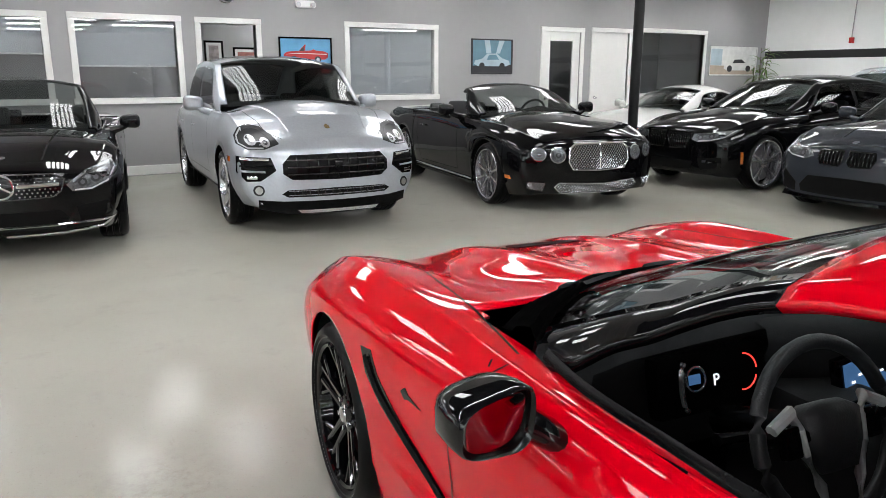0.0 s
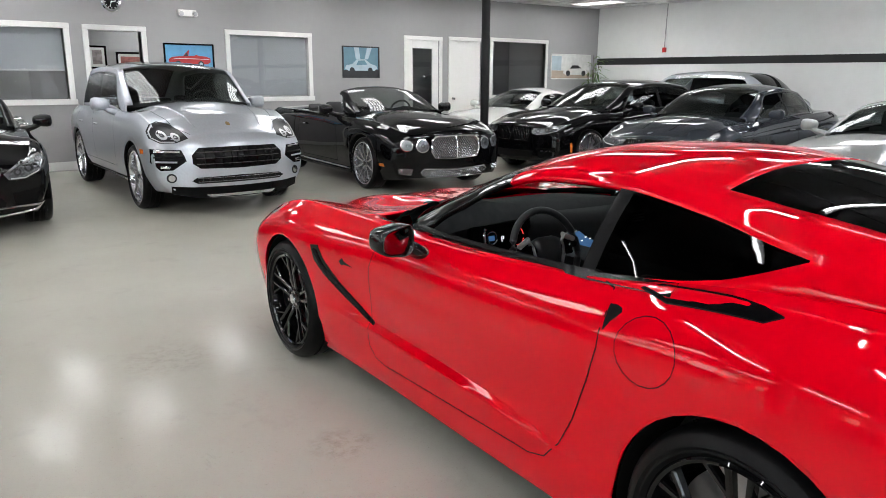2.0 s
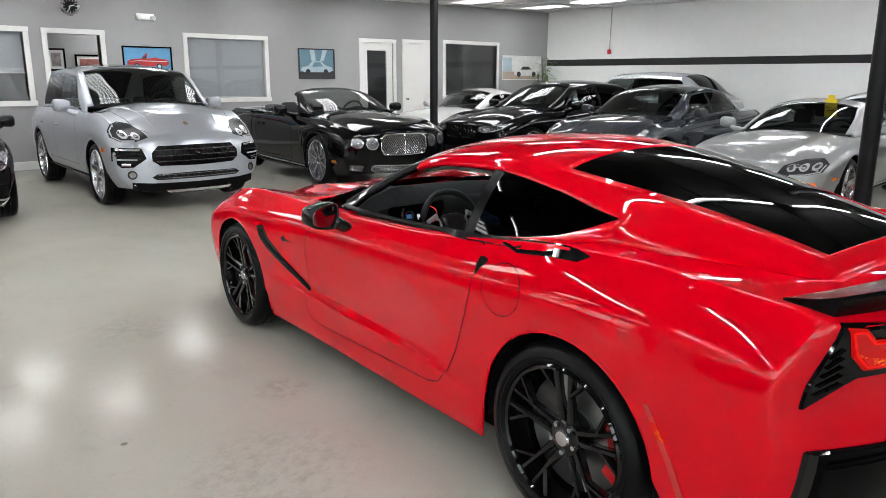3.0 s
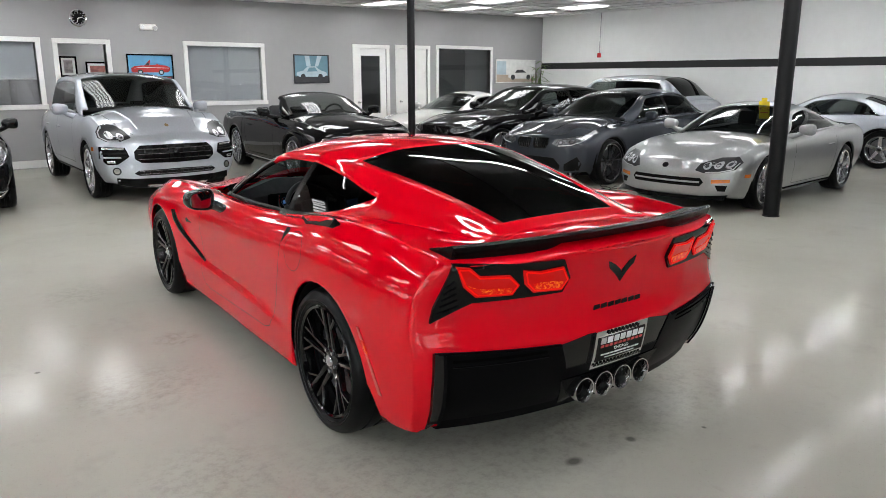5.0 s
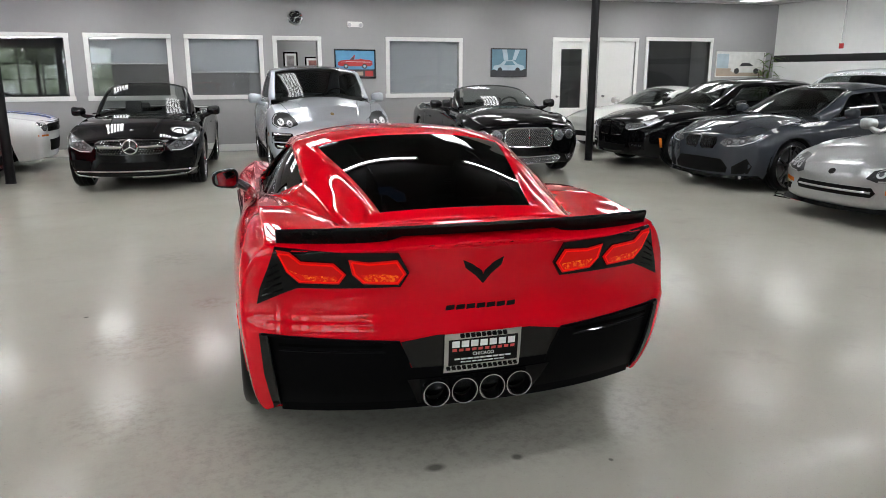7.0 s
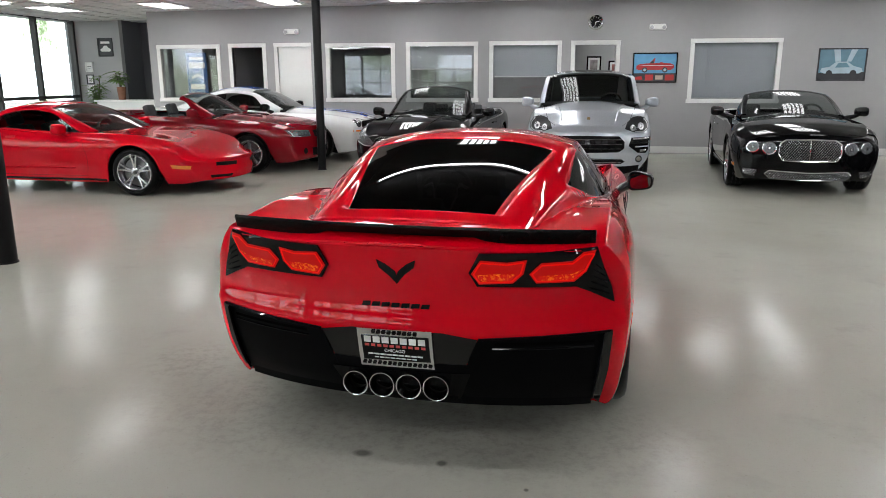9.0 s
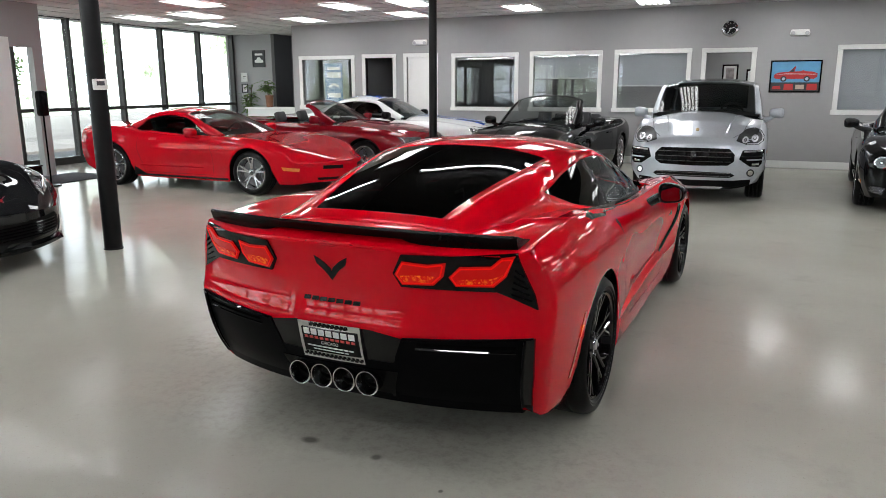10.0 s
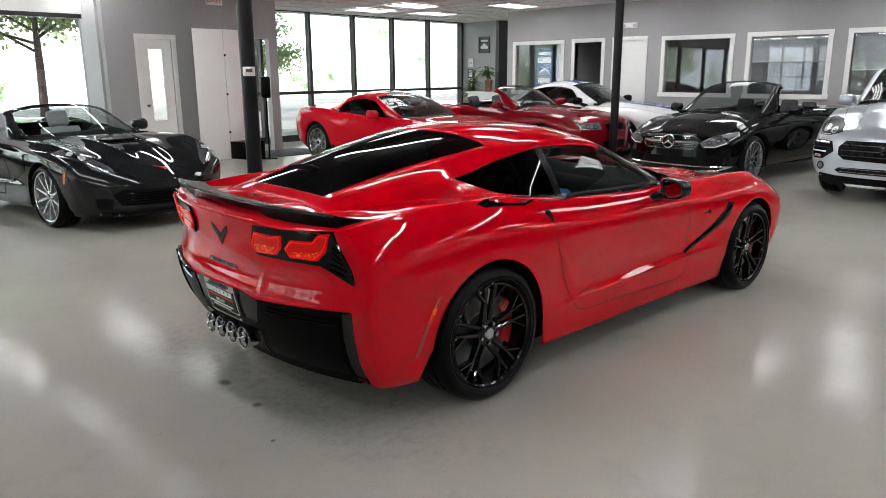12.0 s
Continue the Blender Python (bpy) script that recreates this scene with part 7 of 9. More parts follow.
for sg in (1, -1):
    g = long_sedan.patch("kidney_grille", [(sg * 0.03, 0.76), (sg * 0.36, 0.745), (sg * 0.38, 0.66), (sg * 0.33, 0.54), (sg * 0.06, 0.53), (sg * 0.03, 0.60)], "front", M["dark"], 0.004, 0.02, label="black kidney grille")[0]
    bars(long_sedan, "grille_bar", sg * 0.05, sg * 0.36, 0.55, 0.74, 9, "gloss_black", True, 0.016, g)
    long_sedan.line("grille_rim", [(sg * 0.03, 0.76), (sg * 0.36, 0.745), (sg * 0.38, 0.66), (sg * 0.33, 0.54), (sg * 0.06, 0.53), (sg * 0.03, 0.60)], "front", 0.014, M["gloss_black"], 0.010, parent=g, closed=True, raised=0.006)
    b = long_sedan.patch("corner_intake", [(sg * 0.50, 0.42), (sg * 0.80, 0.45), (sg * 0.80, 0.32), (sg * 0.55, 0.27)], "front", M["dark"], 0.004, 0.02, label="black corner intake")[0]
    for k in range(3):
        long_sedan.patch("fog_cell", [(sg * (0.57 + 0.07 * k), 0.37), (sg * (0.62 + 0.07 * k), 0.375), (sg * (0.62 + 0.07 * k), 0.40), (sg * (0.57 + 0.07 * k), 0.40)], "front", M["chrome"], 0.008, 0.004, b)
    long_sedan.patch("amber_marker", [(2.02, 0.36), (2.06, 0.36), (2.10, 0.52), (2.06, 0.52)], "left" if sg == 1 else "right", M["amber"], 0.006, 0.006)
shaped_lamp(long_sedan, [(0.40, 0.66), (0.42, 0.73), (0.62, 0.75), (0.84, 0.80), (0.82, 0.70), (0.66, 0.65), (0.48, 0.63)], [(0.52, 0.69, 0.035), (0.66, 0.71, 0.035)], bezel="lens_dark")
long_sedan.patch("lower_grille", mir([(0.0, 0.38), (0.44, 0.38), (0.40, 0.27), (0.0, 0.26)]), "front", M["dark"], 0.004, 0.02, label="dark lower grille")
long_sedan.patch("badge", disc(2.24, 0.0, 0.035, 14), "top", M["alloy"], 0.004, 0.004, label="small round hood badge")

SPORT_SEDAN_SPEC = spec(2.812, 0.80, 1.06, 1.877, 1.43, 0.76, 1.0, 0.95, 1.02, 0.94, 0.95, 0.08, -1.1, -1.8, rf=0.345, rr=0.35, bow_f=0.28, bpillar=[(-0.40, -0.32)], quarter_mat=M["mid_tint"], side_mat=M["mid_tint"],
    lean_f=[(0.1, -0.06), (0.3, 0.0), (0.6, 0.0), (0.76, -0.06), (1.1, -0.3)])
sport_sedan = Car("sedan", "graphite grey sport sedan with flared arches", SPORT_SEDAN_SPEC, PAINT["grey"], place(10.40, 4.5, 182))
sport_sedan.wheels("five_twin", M["alloy_dark"], 0.275)
sport_sedan.mirrors(0.50, 0.99, 1.03, PAINT["grey"])
sport_sedan.cabin(rear=True, seat_x=-0.15)
side_lines(sport_sedan, SPORT_SEDAN_SPEC, 0.58, -0.36, 0.30, 0.93, second=-1.12)
for sg in (1, -1):
    kp = [(sg * 0.03, 0.72), (sg * 0.28, 0.715), (sg * 0.30, 0.64), (sg * 0.26, 0.57), (sg * 0.06, 0.56), (sg * 0.03, 0.60)]
    g = sport_sedan.patch("kidney_grille", kp, "front", M["dark"], 0.004, 0.02, label="black kidney grille")[0]
    bars(sport_sedan, "grille_bar", sg * 0.05, sg * 0.28, 0.575, 0.71, 6, "gloss_black", True, 0.016, g)
    sport_sedan.line("grille_rim", kp, "front", 0.014, M["gloss_black"], 0.010, parent=g, closed=True, raised=0.006)
    sport_sedan.patch("corner_intake", [(sg * 0.56, 0.34), (sg * 0.74, 0.46), (sg * 0.80, 0.36), (sg * 0.76, 0.26), (sg * 0.56, 0.24)], "front", M["dark"], 0.004, 0.02, label="black corner intake")
shaped_lamp(sport_sedan, [(0.36, 0.64), (0.40, 0.70), (0.60, 0.735), (0.82, 0.78), (0.80, 0.68), (0.66, 0.62), (0.46, 0.60)], [(0.50, 0.66, 0.04), (0.66, 0.68, 0.045)], bezel="lens_dark")
sport_sedan.patch("lower_grille", mir([(0.0, 0.44), (0.40, 0.43), (0.50, 0.32), (0.48, 0.25), (0.0, 0.24)]), "front", M["dark"], 0.004, 0.02, label="dark lower grille")
sport_sedan.patch("front_lip", mir([(0.0, 0.215), (0.50, 0.215), (0.80, 0.235), (0.80, 0.185), (0.0, 0.175)]), "front", M["gloss_black"], 0.02, 0.03, label="black front lip")
sport_sedan.patch("badge", disc(2.04, 0.0, 0.035, 14), "top", M["alloy"], 0.004, 0.004, label="small round hood badge")
sport_sedan.patch("hood_bulge", [(1.0, 0.26), (1.9, 0.20), (1.9, 0.21), (1.0, 0.275)], "top", M["dark"], 0.002, 0.003, mirror=True)

ROUND_COUPE_SPEC = spec(2.55, 0.90, 1.065, 1.811, 1.275, 0.64, 0.90, 0.86, 0.94, 0.90, 0.82, -0.02, -0.7, -1.75, rf=0.325, rr=0.33, bow_f=0.36,
    lean_f=[(0.1, -0.08), (0.3, 0.0), (0.5, 0.0), (0.65, -0.08), (1.1, -0.3)])
round_coupe = Car("sports_coupe", "silver Japanese sports coupe with clustered round headlamps", ROUND_COUPE_SPEC, PAINT["warm_silver"], place(9.95, 1.9, 182))
round_coupe.wheels("five", M["alloy"], 0.25)
round_coupe.mirrors(0.42, 0.97, 0.95, PAINT["warm_silver"])
round_coupe.cabin(seat_x=-0.3)
side_lines(round_coupe, ROUND_COUPE_SPEC, 0.50, -0.75, 0.26, 0.85)
shaped_lamp(round_coupe, [(0.38, 0.52), (0.42, 0.60), (0.56, 0.665), (0.72, 0.68), (0.80, 0.62), (0.78, 0.54), (0.64, 0.50), (0.48, 0.49)], [(0.50, 0.575, 0.042), (0.61, 0.585, 0.042), (0.71, 0.60, 0.038)], bezel="bright_eyes")
g = round_coupe.patch("nose_slot", mir([(0.0, 0.43), (0.44, 0.43), (0.48, 0.38), (0.44, 0.33), (0.0, 0.33)]), "front", M["dark"], 0.004, 0.02, label="black slatted nose intake")[0]
round_coupe.line("slot_blade", [(-0.44, 0.38), (0.44, 0.38)], "front", 0.022, PAINT["warm_silver"], 0.008, parent=g, raised=0.006)
for sg in (1, -1):
    round_coupe.patch("signal_lamp", [(sg * 0.56, 0.37), (sg * 0.74, 0.385), (sg * 0.74, 0.425), (sg * 0.56, 0.415)], "front", M["amber"], 0.005, 0.01, label="amber signal lamp")
    round_coupe.patch("corner_intake", [(sg * 0.60, 0.35), (sg * 0.72, 0.35), (sg * 0.70, 0.28), (sg * 0.63, 0.28)], "front", M["dark"], 0.004, 0.02)
    round_coupe.patch("amber_marker", [(1.70, 0.44), (1.80, 0.44), (1.80, 0.48), (1.70, 0.48)], "left" if sg == 1 else "right", M["amber"], 0.005, 0.006)
round_coupe.patch("front_lip", mir([(0.0, 0.21), (0.45, 0.215), (0.72, 0.235), (0.72, 0.18), (0.0, 0.165)]), "front", M["black"], 0.02, 0.03, label="black front lip")
round_coupe.patch("badge", disc(0.0, 0.56, 0.03, 12, 1.4), "front", M["chrome"], 0.005, 0.004, label="small oval nose badge")

NOTCHBACK_SPEC = spec(2.654, 1.12, 0.91, 1.869, 1.26, 0.50, 0.86, 0.83, 0.99, 0.95, 0.80, -0.05, -0.78, -1.22, rf=0.325, rr=0.335, bow_f=0.5,
    zs=[(-2.237, 0.93), (-1.9, 0.96), (-1.3, 0.955), (-0.7, 0.88), (0.0, 0.84), (0.8, 0.84), (1.327, 0.82), (1.8, 0.73), (2.447, 0.46)],
    scoop=[(-0.9, 0.0), (-0.4, 0.02), (0.5, 0.045), (0.85, 0.03), (0.95, 0.0)], gx=(-0.98, 0.68), gtop=[(-0.98, 0.05), (-0.75, 0.75), (-0.05, 0.88), (0.3, 0.75), (0.68, 0.0)])
notchback = Car("sports_car", "bright red notchback sports coupe with silver wheels", NOTCHBACK_SPEC, PAINT["bright_red"], place(-3.98, 5.98, -4) @ Matrix.Diagonal((1.05, 1, 1, 1)))
notchback.wheels("five_twin", M["alloy"], 0.255)
notchback.mirrors(0.32, 0.97, 0.90, PAINT["bright_red"])
notchback.cabin(seat_x=-0.4)
side_lines(notchback, NOTCHBACK_SPEC, 0.62, -0.68, 0.26, 0.83, handle=False)
for sg in (1, -1):
    ax = "left" if sg == 1 else "right"
    notchback.patch("signal_lamp", [(1.86, 0.44), (2.10, 0.42), (2.09, 0.375), (1.88, 0.39)], ax, M["amber"], 0.006, 0.01, label="amber and clear corner signal lamp")
    notchback.patch("front_slot", [(sg * 0.20, 0.44), (sg * 0.54, 0.45), (sg * 0.54, 0.40), (sg * 0.20, 0.39)], "front", M["dark"], 0.004, 0.01)
    notchback.patch("front_slot", [(sg * 0.28, 0.27), (sg * 0.62, 0.28), (sg * 0.60, 0.24), (sg * 0.30, 0.235)], "front", M["dark"], 0.004, 0.01)
    notchback.patch("brake_duct", [(-0.88, 0.34), (-0.66, 0.22), (-0.62, 0.19), (-0.92, 0.22)], ax, M["dark"], 0.004, 0.01, label="black brake duct")
    notchback.line("flank_crease", [(-0.75, 0.36), (0.45, 0.36)], ax, 0.02, PAINT["bright_red"], 0.004, raised=0.012)
    notchback.patch("door_pull", [(-0.55, 0.76), (-0.40, 0.77), (-0.40, 0.80), (-0.55, 0.795)], ax, M["red_part"], 0.002, 0.004)
notchback.line("hood_gap", [(0.70, 0.66), (1.3, 0.62), (1.9, 0.56), (2.15, 0.35)], "top", 0.006, M["dark"], mirror=True)

MAROON_CABRIO_SPEC = spec(2.573, 0.95, 1.13, 1.857, 1.36, 0.78, 0.97, 0.92, 0.99, 0.94, 0.72, 0.0, -0.8, -1.5, convertible=True, tub=-0.95, rf=0.325, rr=0.325, bow_f=0.26, roof_mat=PAINT["maroon"],
    lean_f=[(0.1, -0.05), (0.3, 0.0), (0.6, 0.0), (0.76, -0.05), (1.1, -0.3)])
maroon_cabrio = Car("convertible", "dark red muscle convertible with the top down", MAROON_CABRIO_SPEC, PAINT["maroon"], place(-3.3, 8.42, -2))
maroon_cabrio.wheels("five", M["alloy"], 0.24)
maroon_cabrio.mirrors(0.35, 0.99, 1.0, PAINT["maroon"])
maroon_cabrio.cabin(seat_x=-0.35)
side_lines(maroon_cabrio, MAROON_CABRIO_SPEC, 0.48, -0.75, 0.30, 0.90)
shaped_lamp(maroon_cabrio, [(0.40, 0.60), (0.42, 0.70), (0.62, 0.715), (0.82, 0.72), (0.83, 0.62), (0.66, 0.60)], [(0.54, 0.655, 0.042), (0.68, 0.66, 0.042)], bezel="lens_dark")
maroon_cabrio.patch("grille", mir([(0.0, 0.70), (0.30, 0.695), (0.26, 0.58), (0.0, 0.575)]), "front", M["dark"], 0.004, 0.02, label="small black grille")
maroon_cabrio.patch("lower_grille", mir([(0.0, 0.40), (0.36, 0.40), (0.34, 0.27), (0.0, 0.26)]), "front", M["dark"], 0.004, 0.02, label="dark lower grille")
for sg in (1, -1):
    maroon_cabrio.patch("fog_lamp", disc(sg * 0.55, 0.36, 0.05), "front", M["dark"], 0.004, 0.015)
maroon_cabrio.patch("hood_scoop", [(0.9, 0.30), (1.0, 0.32), (1.05, 0.10), (0.95, 0.08)], "top", M["dark"], 0.003, 0.004, mirror=True)

STRIPED_COUPE_SPEC = spec(2.72, 0.95, 1.1, 1.88, 1.40, 0.82, 1.0, 0.94, 1.0, 0.95, 0.80, 0.05, -0.75, -1.65, rf=0.35, rr=0.35, bow_f=0.22, side_mat=M["mid_tint"], bpillar=[(-0.55, -0.46)],
    lean_f=[(0.1, -0.08), (0.3, -0.04), (0.6, 0.0), (0.8, 0.0), (1.1, -0.2)])
striped_coupe = Car("muscle_car", "white muscle coupe with blue racing stripes", STRIPED_COUPE_SPEC, PAINT["white"], place(-2.86, 10.2, 0))
striped_coupe.wheels("five", M["alloy"], 0.26)
striped_coupe.mirrors(0.45, 0.99, 1.02, M["black"])
striped_coupe.cabin(seat_x=-0.3)
side_lines(striped_coupe, STRIPED_COUPE_SPEC, 0.52, -0.78, 0.30, 0.92)
M["stripe_blue"] = paint("blue_stripe_paint", (0.03, 0.09, 0.42))
striped_coupe.patch("racing_stripe", [(0.85, 0.06), (2.25, 0.06), (2.25, 0.30), (0.85, 0.30)], "top", M["stripe_blue"], 0.003, 0.004, mirror=True, label="blue hood stripe")
striped_coupe.patch("racing_stripe", [(-0.75, 0.06), (0.02, 0.06), (0.02, 0.30), (-0.75, 0.30)], "top", M["stripe_blue"], 0.003, 0.004, mirror=True, label="blue roof stripe")
g = striped_coupe.patch("grille", mir([(0.0, 0.82), (0.62, 0.81), (0.60, 0.64), (0.0, 0.63)]), "front", M["dark"], 0.004, 0.02, label="wide black grille")[0]
bars(striped_coupe, "grille_slat", -0.58, 0.58, 0.65, 0.80, 6, "black", False, 0.008, g)
round_lamp(striped_coupe, 0.70, 0.72, 0.075)
striped_coupe.patch("lower_grille", mir([(0.0, 0.50), (0.55, 0.50), (0.48, 0.32), (0.0, 0.31)]), "front", M["dark"], 0.004, 0.02, label="dark lower grille")
striped_coupe.patch("signal_lamp", [(0.60, 0.56), (0.84, 0.57), (0.84, 0.60), (0.60, 0.59)], "front", M["amber"], 0.004, 0.01, mirror=True)

ZCONV = dict(HERO)
ZCONV.update(convertible=True, tub=-0.85, roof_mat=PAINT["dark_grey"], xw=0.80, xt=-0.05)
zconv = Car("sports_car", "dark grey two-seat convertible sports car, roof down", ZCONV, PAINT["dark_grey"], place(-4.18, 0.28, 5))
zconv.wheels("ten", M["alloy"], 0.275)
zconv.mirrors(0.05, 0.99, 0.93, PAINT["dark_grey"])
zconv.cabin(M["leather_grey"], seat_x=-0.45)
zconv.line("door_gap", [(-0.87, 0.86), (-0.90, 0.70), (-0.84, 0.45), (-0.72, 0.325), (0.35, 0.27), (0.47, 0.50), (0.44, 0.75), (0.34, 0.88)], "right", 0.007, M["dark"])
for sg in (1, -1):
    ax = "left" if sg == 1 else "right"
    b = zconv.patch("headlamp", [(1.52, sg * 0.86), (1.70, sg * 0.84), (1.98, sg * 0.70), (2.10, sg * 0.52), (2.02, sg * 0.52), (1.80, sg * 0.66), (1.60, sg * 0.76)], "top", M["lamp_clear"], 0.004, 0.01, label="swept clear headlamp")[0]
    zconv.line("light_strip", [(1.62, sg * 0.855), (1.86, sg * 0.77), (2.06, sg * 0.57)], "top", 0.022, M["chrome"], 0.008, parent=b, raised=0.004)
    for q, w in ((1.72, 0.78), (1.84, 0.72)):
        zconv.patch("projector", disc(q, sg * w, 0.035, 12), "top", M["lamp_inner"], 0.008, 0.004, b)
    zconv.patch("side_gill", [(1.02, 0.69), (0.90, 0.62), (0.74, 0.53), (0.53, 0.42), (0.60, 0.43), (0.80, 0.505), (0.98, 0.57)], ax, M["gloss_black"], 0.003, 0.02)
    zconv.line("hood_gap", [(0.40, sg * 0.76), (0.75, sg * 0.70), (1.2, sg * 0.64), (1.75, sg * 0.62), (2.1, sg * 0.45)], "top", 0.006, M["dark"])
    zconv.patch("amber_marker", [(1.77, 0.50), (1.80, 0.50), (1.82, 0.62), (1.79, 0.62)], ax, M["amber"], 0.005, 0.006)
    zconv.patch("corner_duct", [(sg * 0.60, 0.34), (sg * 0.74, 0.36), (sg * 0.72, 0.24), (sg * 0.60, 0.23)], "front", M["dark"], 0.004, 0.02)
g = zconv.patch("grille", mir([(0.0, 0.415), (0.52, 0.43), (0.60, 0.385), (0.54, 0.27), (0.0, 0.24)]), "front", M["dark"], 0.004, 0.02, label="wide black front grille")[0]
bars(zconv, "grille_slat", -0.50, 0.50, 0.265, 0.40, 5, "gloss_black", False, 0.010, g)
zconv.patch("front_lip", mir([(0.0, 0.185), (0.50, 0.19), (0.70, 0.205), (0.70, 0.165), (0.0, 0.15)]), "front", M["gloss_black"], 0.04, 0.05, label="black front lip")
zconv.patch("hood_vent", [(1.25, 0.24), (1.42, 0.26), (1.42, -0.26), (1.25, -0.24)], "top", M["black"], 0.003, 0.006, label="black hood vent")
for k in range(4):
    zconv.line("vent_slat", [(1.27 + 0.04 * k, -0.23), (1.27 + 0.04 * k, 0.23)], "top", 0.012, M["gloss_black"], 0.008, raised=0.006)
zconv.patch("emblem", [(2.18, 0.0), (2.13, 0.03), (2.09, 0.10), (2.12, 0.04), (2.13, 0.0), (2.12, -0.04), (2.09, -0.10), (2.13, -0.03)], "top", M["red_part"], 0.004, 0.004, label="small winged nose emblem")

PALE = spec(2.5, 0.9, 1.0, 1.80, 1.30, 0.70, 0.92, 0.88, 0.94, 0.90, 0.78, 0.02, -0.7, -1.4, bpillar=[(-0.5, -0.44)])
pale = Car("coupe", "pale silver older two-door coupe", PALE, PAINT["pale"], place(11.3, 9.55, 184))
pale.wheels("five", M["alloy"], 0.23)
pale.mirrors(0.42, 0.97, 0.96, PAINT["pale"])
pale.cabin(seat_x=-0.3)
side_lines(pale, PALE, 0.52, -0.70, 0.28, 0.88)
shaped_lamp(pale, [(0.50, 0.56), (0.52, 0.66), (0.80, 0.66), (0.80, 0.56)], [(0.60, 0.61, 0.035), (0.70, 0.61, 0.035)], bezel="lens_dark", amber=[(0.74, 0.56), (0.80, 0.56), (0.80, 0.64), (0.74, 0.64)])
pale.patch("lower_grille", mir([(0.0, 0.42), (0.40, 0.42), (0.38, 0.32), (0.0, 0.31)]), "front", M["dark"], 0.004, 0.02)

SUV2 = spec(2.9, 0.9, 1.0, 1.93, 1.66, 0.95, 1.15, 1.08, 1.12, 1.05, 1.0, 0.28, -1.5, -2.2, rf=0.36, rr=0.36, bpillar=[(-0.42, -0.34)], quarter_mat=M["tint"])
suv2 = Car("suv", "pale silver SUV parked against the white wall", SUV2, PAINT["silver"], place(15.15, 7.9, 90))
suv2.wheels("five", M["alloy"], 0.26)
suv2.mirrors(0.5, 1.05, 1.18, PAINT["silver"])
suv2.cabin(rear=True)
side_lines(suv2, SUV2, 0.6, -0.36, 0.42, 1.05, second=-1.2)
for sg in (1, -1):
    suv2.line("roof_rail", [(-1.5, sg * 0.60), (0.1, sg * 0.62)], "top", 0.03, M["alloy"], 0.01, raised=0.03)

WING = spec(2.6, 0.9, 1.0, 1.82, 1.32, 0.68, 0.92, 0.88, 0.96, 0.92, 0.8, 0.0, -0.8, -1.6)
wing_car = Car("sports_coupe", "silver sports coupe with a tall rear wing", WING, PAINT["silver"], place(15.15, 2.95, 90))
wing_car.wheels("five", M["alloy"], 0.24)
wing_car.mirrors(0.45, 0.98, 0.95, PAINT["silver"])
wing_car.cabin(seat_x=-0.3)
bm = bmesh.new()
add_box(bm, (-2.15, -0.80, 1.26), (-1.88, 0.80, 1.285), 0.01)
add_box(bm, (-2.05, -0.66, 0.92), (-1.95, -0.63, 1.26), 0.005)
add_box(bm, (-2.05, 0.63, 0.92), (-1.95, 0.66, 1.26), 0.005)
part("rear_wing", bm, PAINT["silver"], wing_car.root, "tall silver rear wing")
dark_car = Car("sedan", "dark sedan parked along the white wall", dict(SPORT_SEDAN_SPEC), PAINT["dark_grey"], place(15.15, -2.1, 90))
dark_car.wheels("five_twin", M["alloy"], 0.26)
dark_car.cabin(rear=True)
nose_car = Car("sedan", "black sedan parked beside the column", dict(LONG_SEDAN_SPEC), PAINT["black"], place(10.9, -1.35, 181))
nose_car.wheels("five_twin", M["alloy"], 0.28)
nose_car.mirrors(0.62, 1.03, 1.05, PAINT["black"])
nose_car.cabin(rear=True)


# ---- small things on the walls ----
def print_mat(name, color, rough=0.45):
    return mat(name, color, rough, noise_scale=6, amount=0.15)


def wall_picture(name, label, x0, x1, z0, z1, frame_mat, ground, shapes, y=None, category="picture"):
    """A framed picture on the north wall with plain painted shapes: (material, polygon in 0..1)."""
    y = WALL_Y if y is None else y
    ob = thing(name, label, category, at=Matrix.Translation((x0, y, z0)))
    w, h = x1 - x0, z1 - z0
    bm = bmesh.new()
    for lo, hi in (((0, -0.03, 0), (w, -0.002, 0.025)), ((0, -0.03, h - 0.025), (w, -0.002, h)), ((0, -0.03, 0.025), (0.025, -0.002, h - 0.025)), ((w - 0.025, -0.03, 0.025), (w, -0.002, h - 0.025))):
        add_box(bm, lo, hi, 0.004)
    part("frame", bm, frame_mat, ob, smooth=False)
    part("print", box((0.025, -0.012, 0.025), (w - 0.025, -0.002, h - 0.025)), ground, ob, smooth=False)
    for k, (mt, poly) in enumerate(shapes):
        bm = bmesh.new()
        f = bm.faces.new([bm.verts.new((0.025 + a * (w - 0.05), -0.0125 - 0.0006 * (k + 1), 0.025 + b * (h - 0.05))) for a, b in poly])
        bmesh.ops.recalc_face_normals(bm, faces=bm.faces)
        part("printed_shape", bm, mt, ob, smooth=False)
    return ob


P_SKY, P_RED, P_DARK, P_TEAL, P_SILVER, P_WHITE, P_TAN = (print_mat(n, c) for n, c in (
    ("print_sky", (0.10, 0.32, 0.55)), ("print_red", (0.45, 0.02, 0.02)), ("print_dark", (0.03, 0.03, 0.035)), ("print_teal", (0.13, 0.25, 0.32)),
    ("print_silver", (0.42, 0.52, 0.58)), ("print_white", (0.72, 0.72, 0.70)), ("print_tan", (0.45, 0.36, 0.28))))


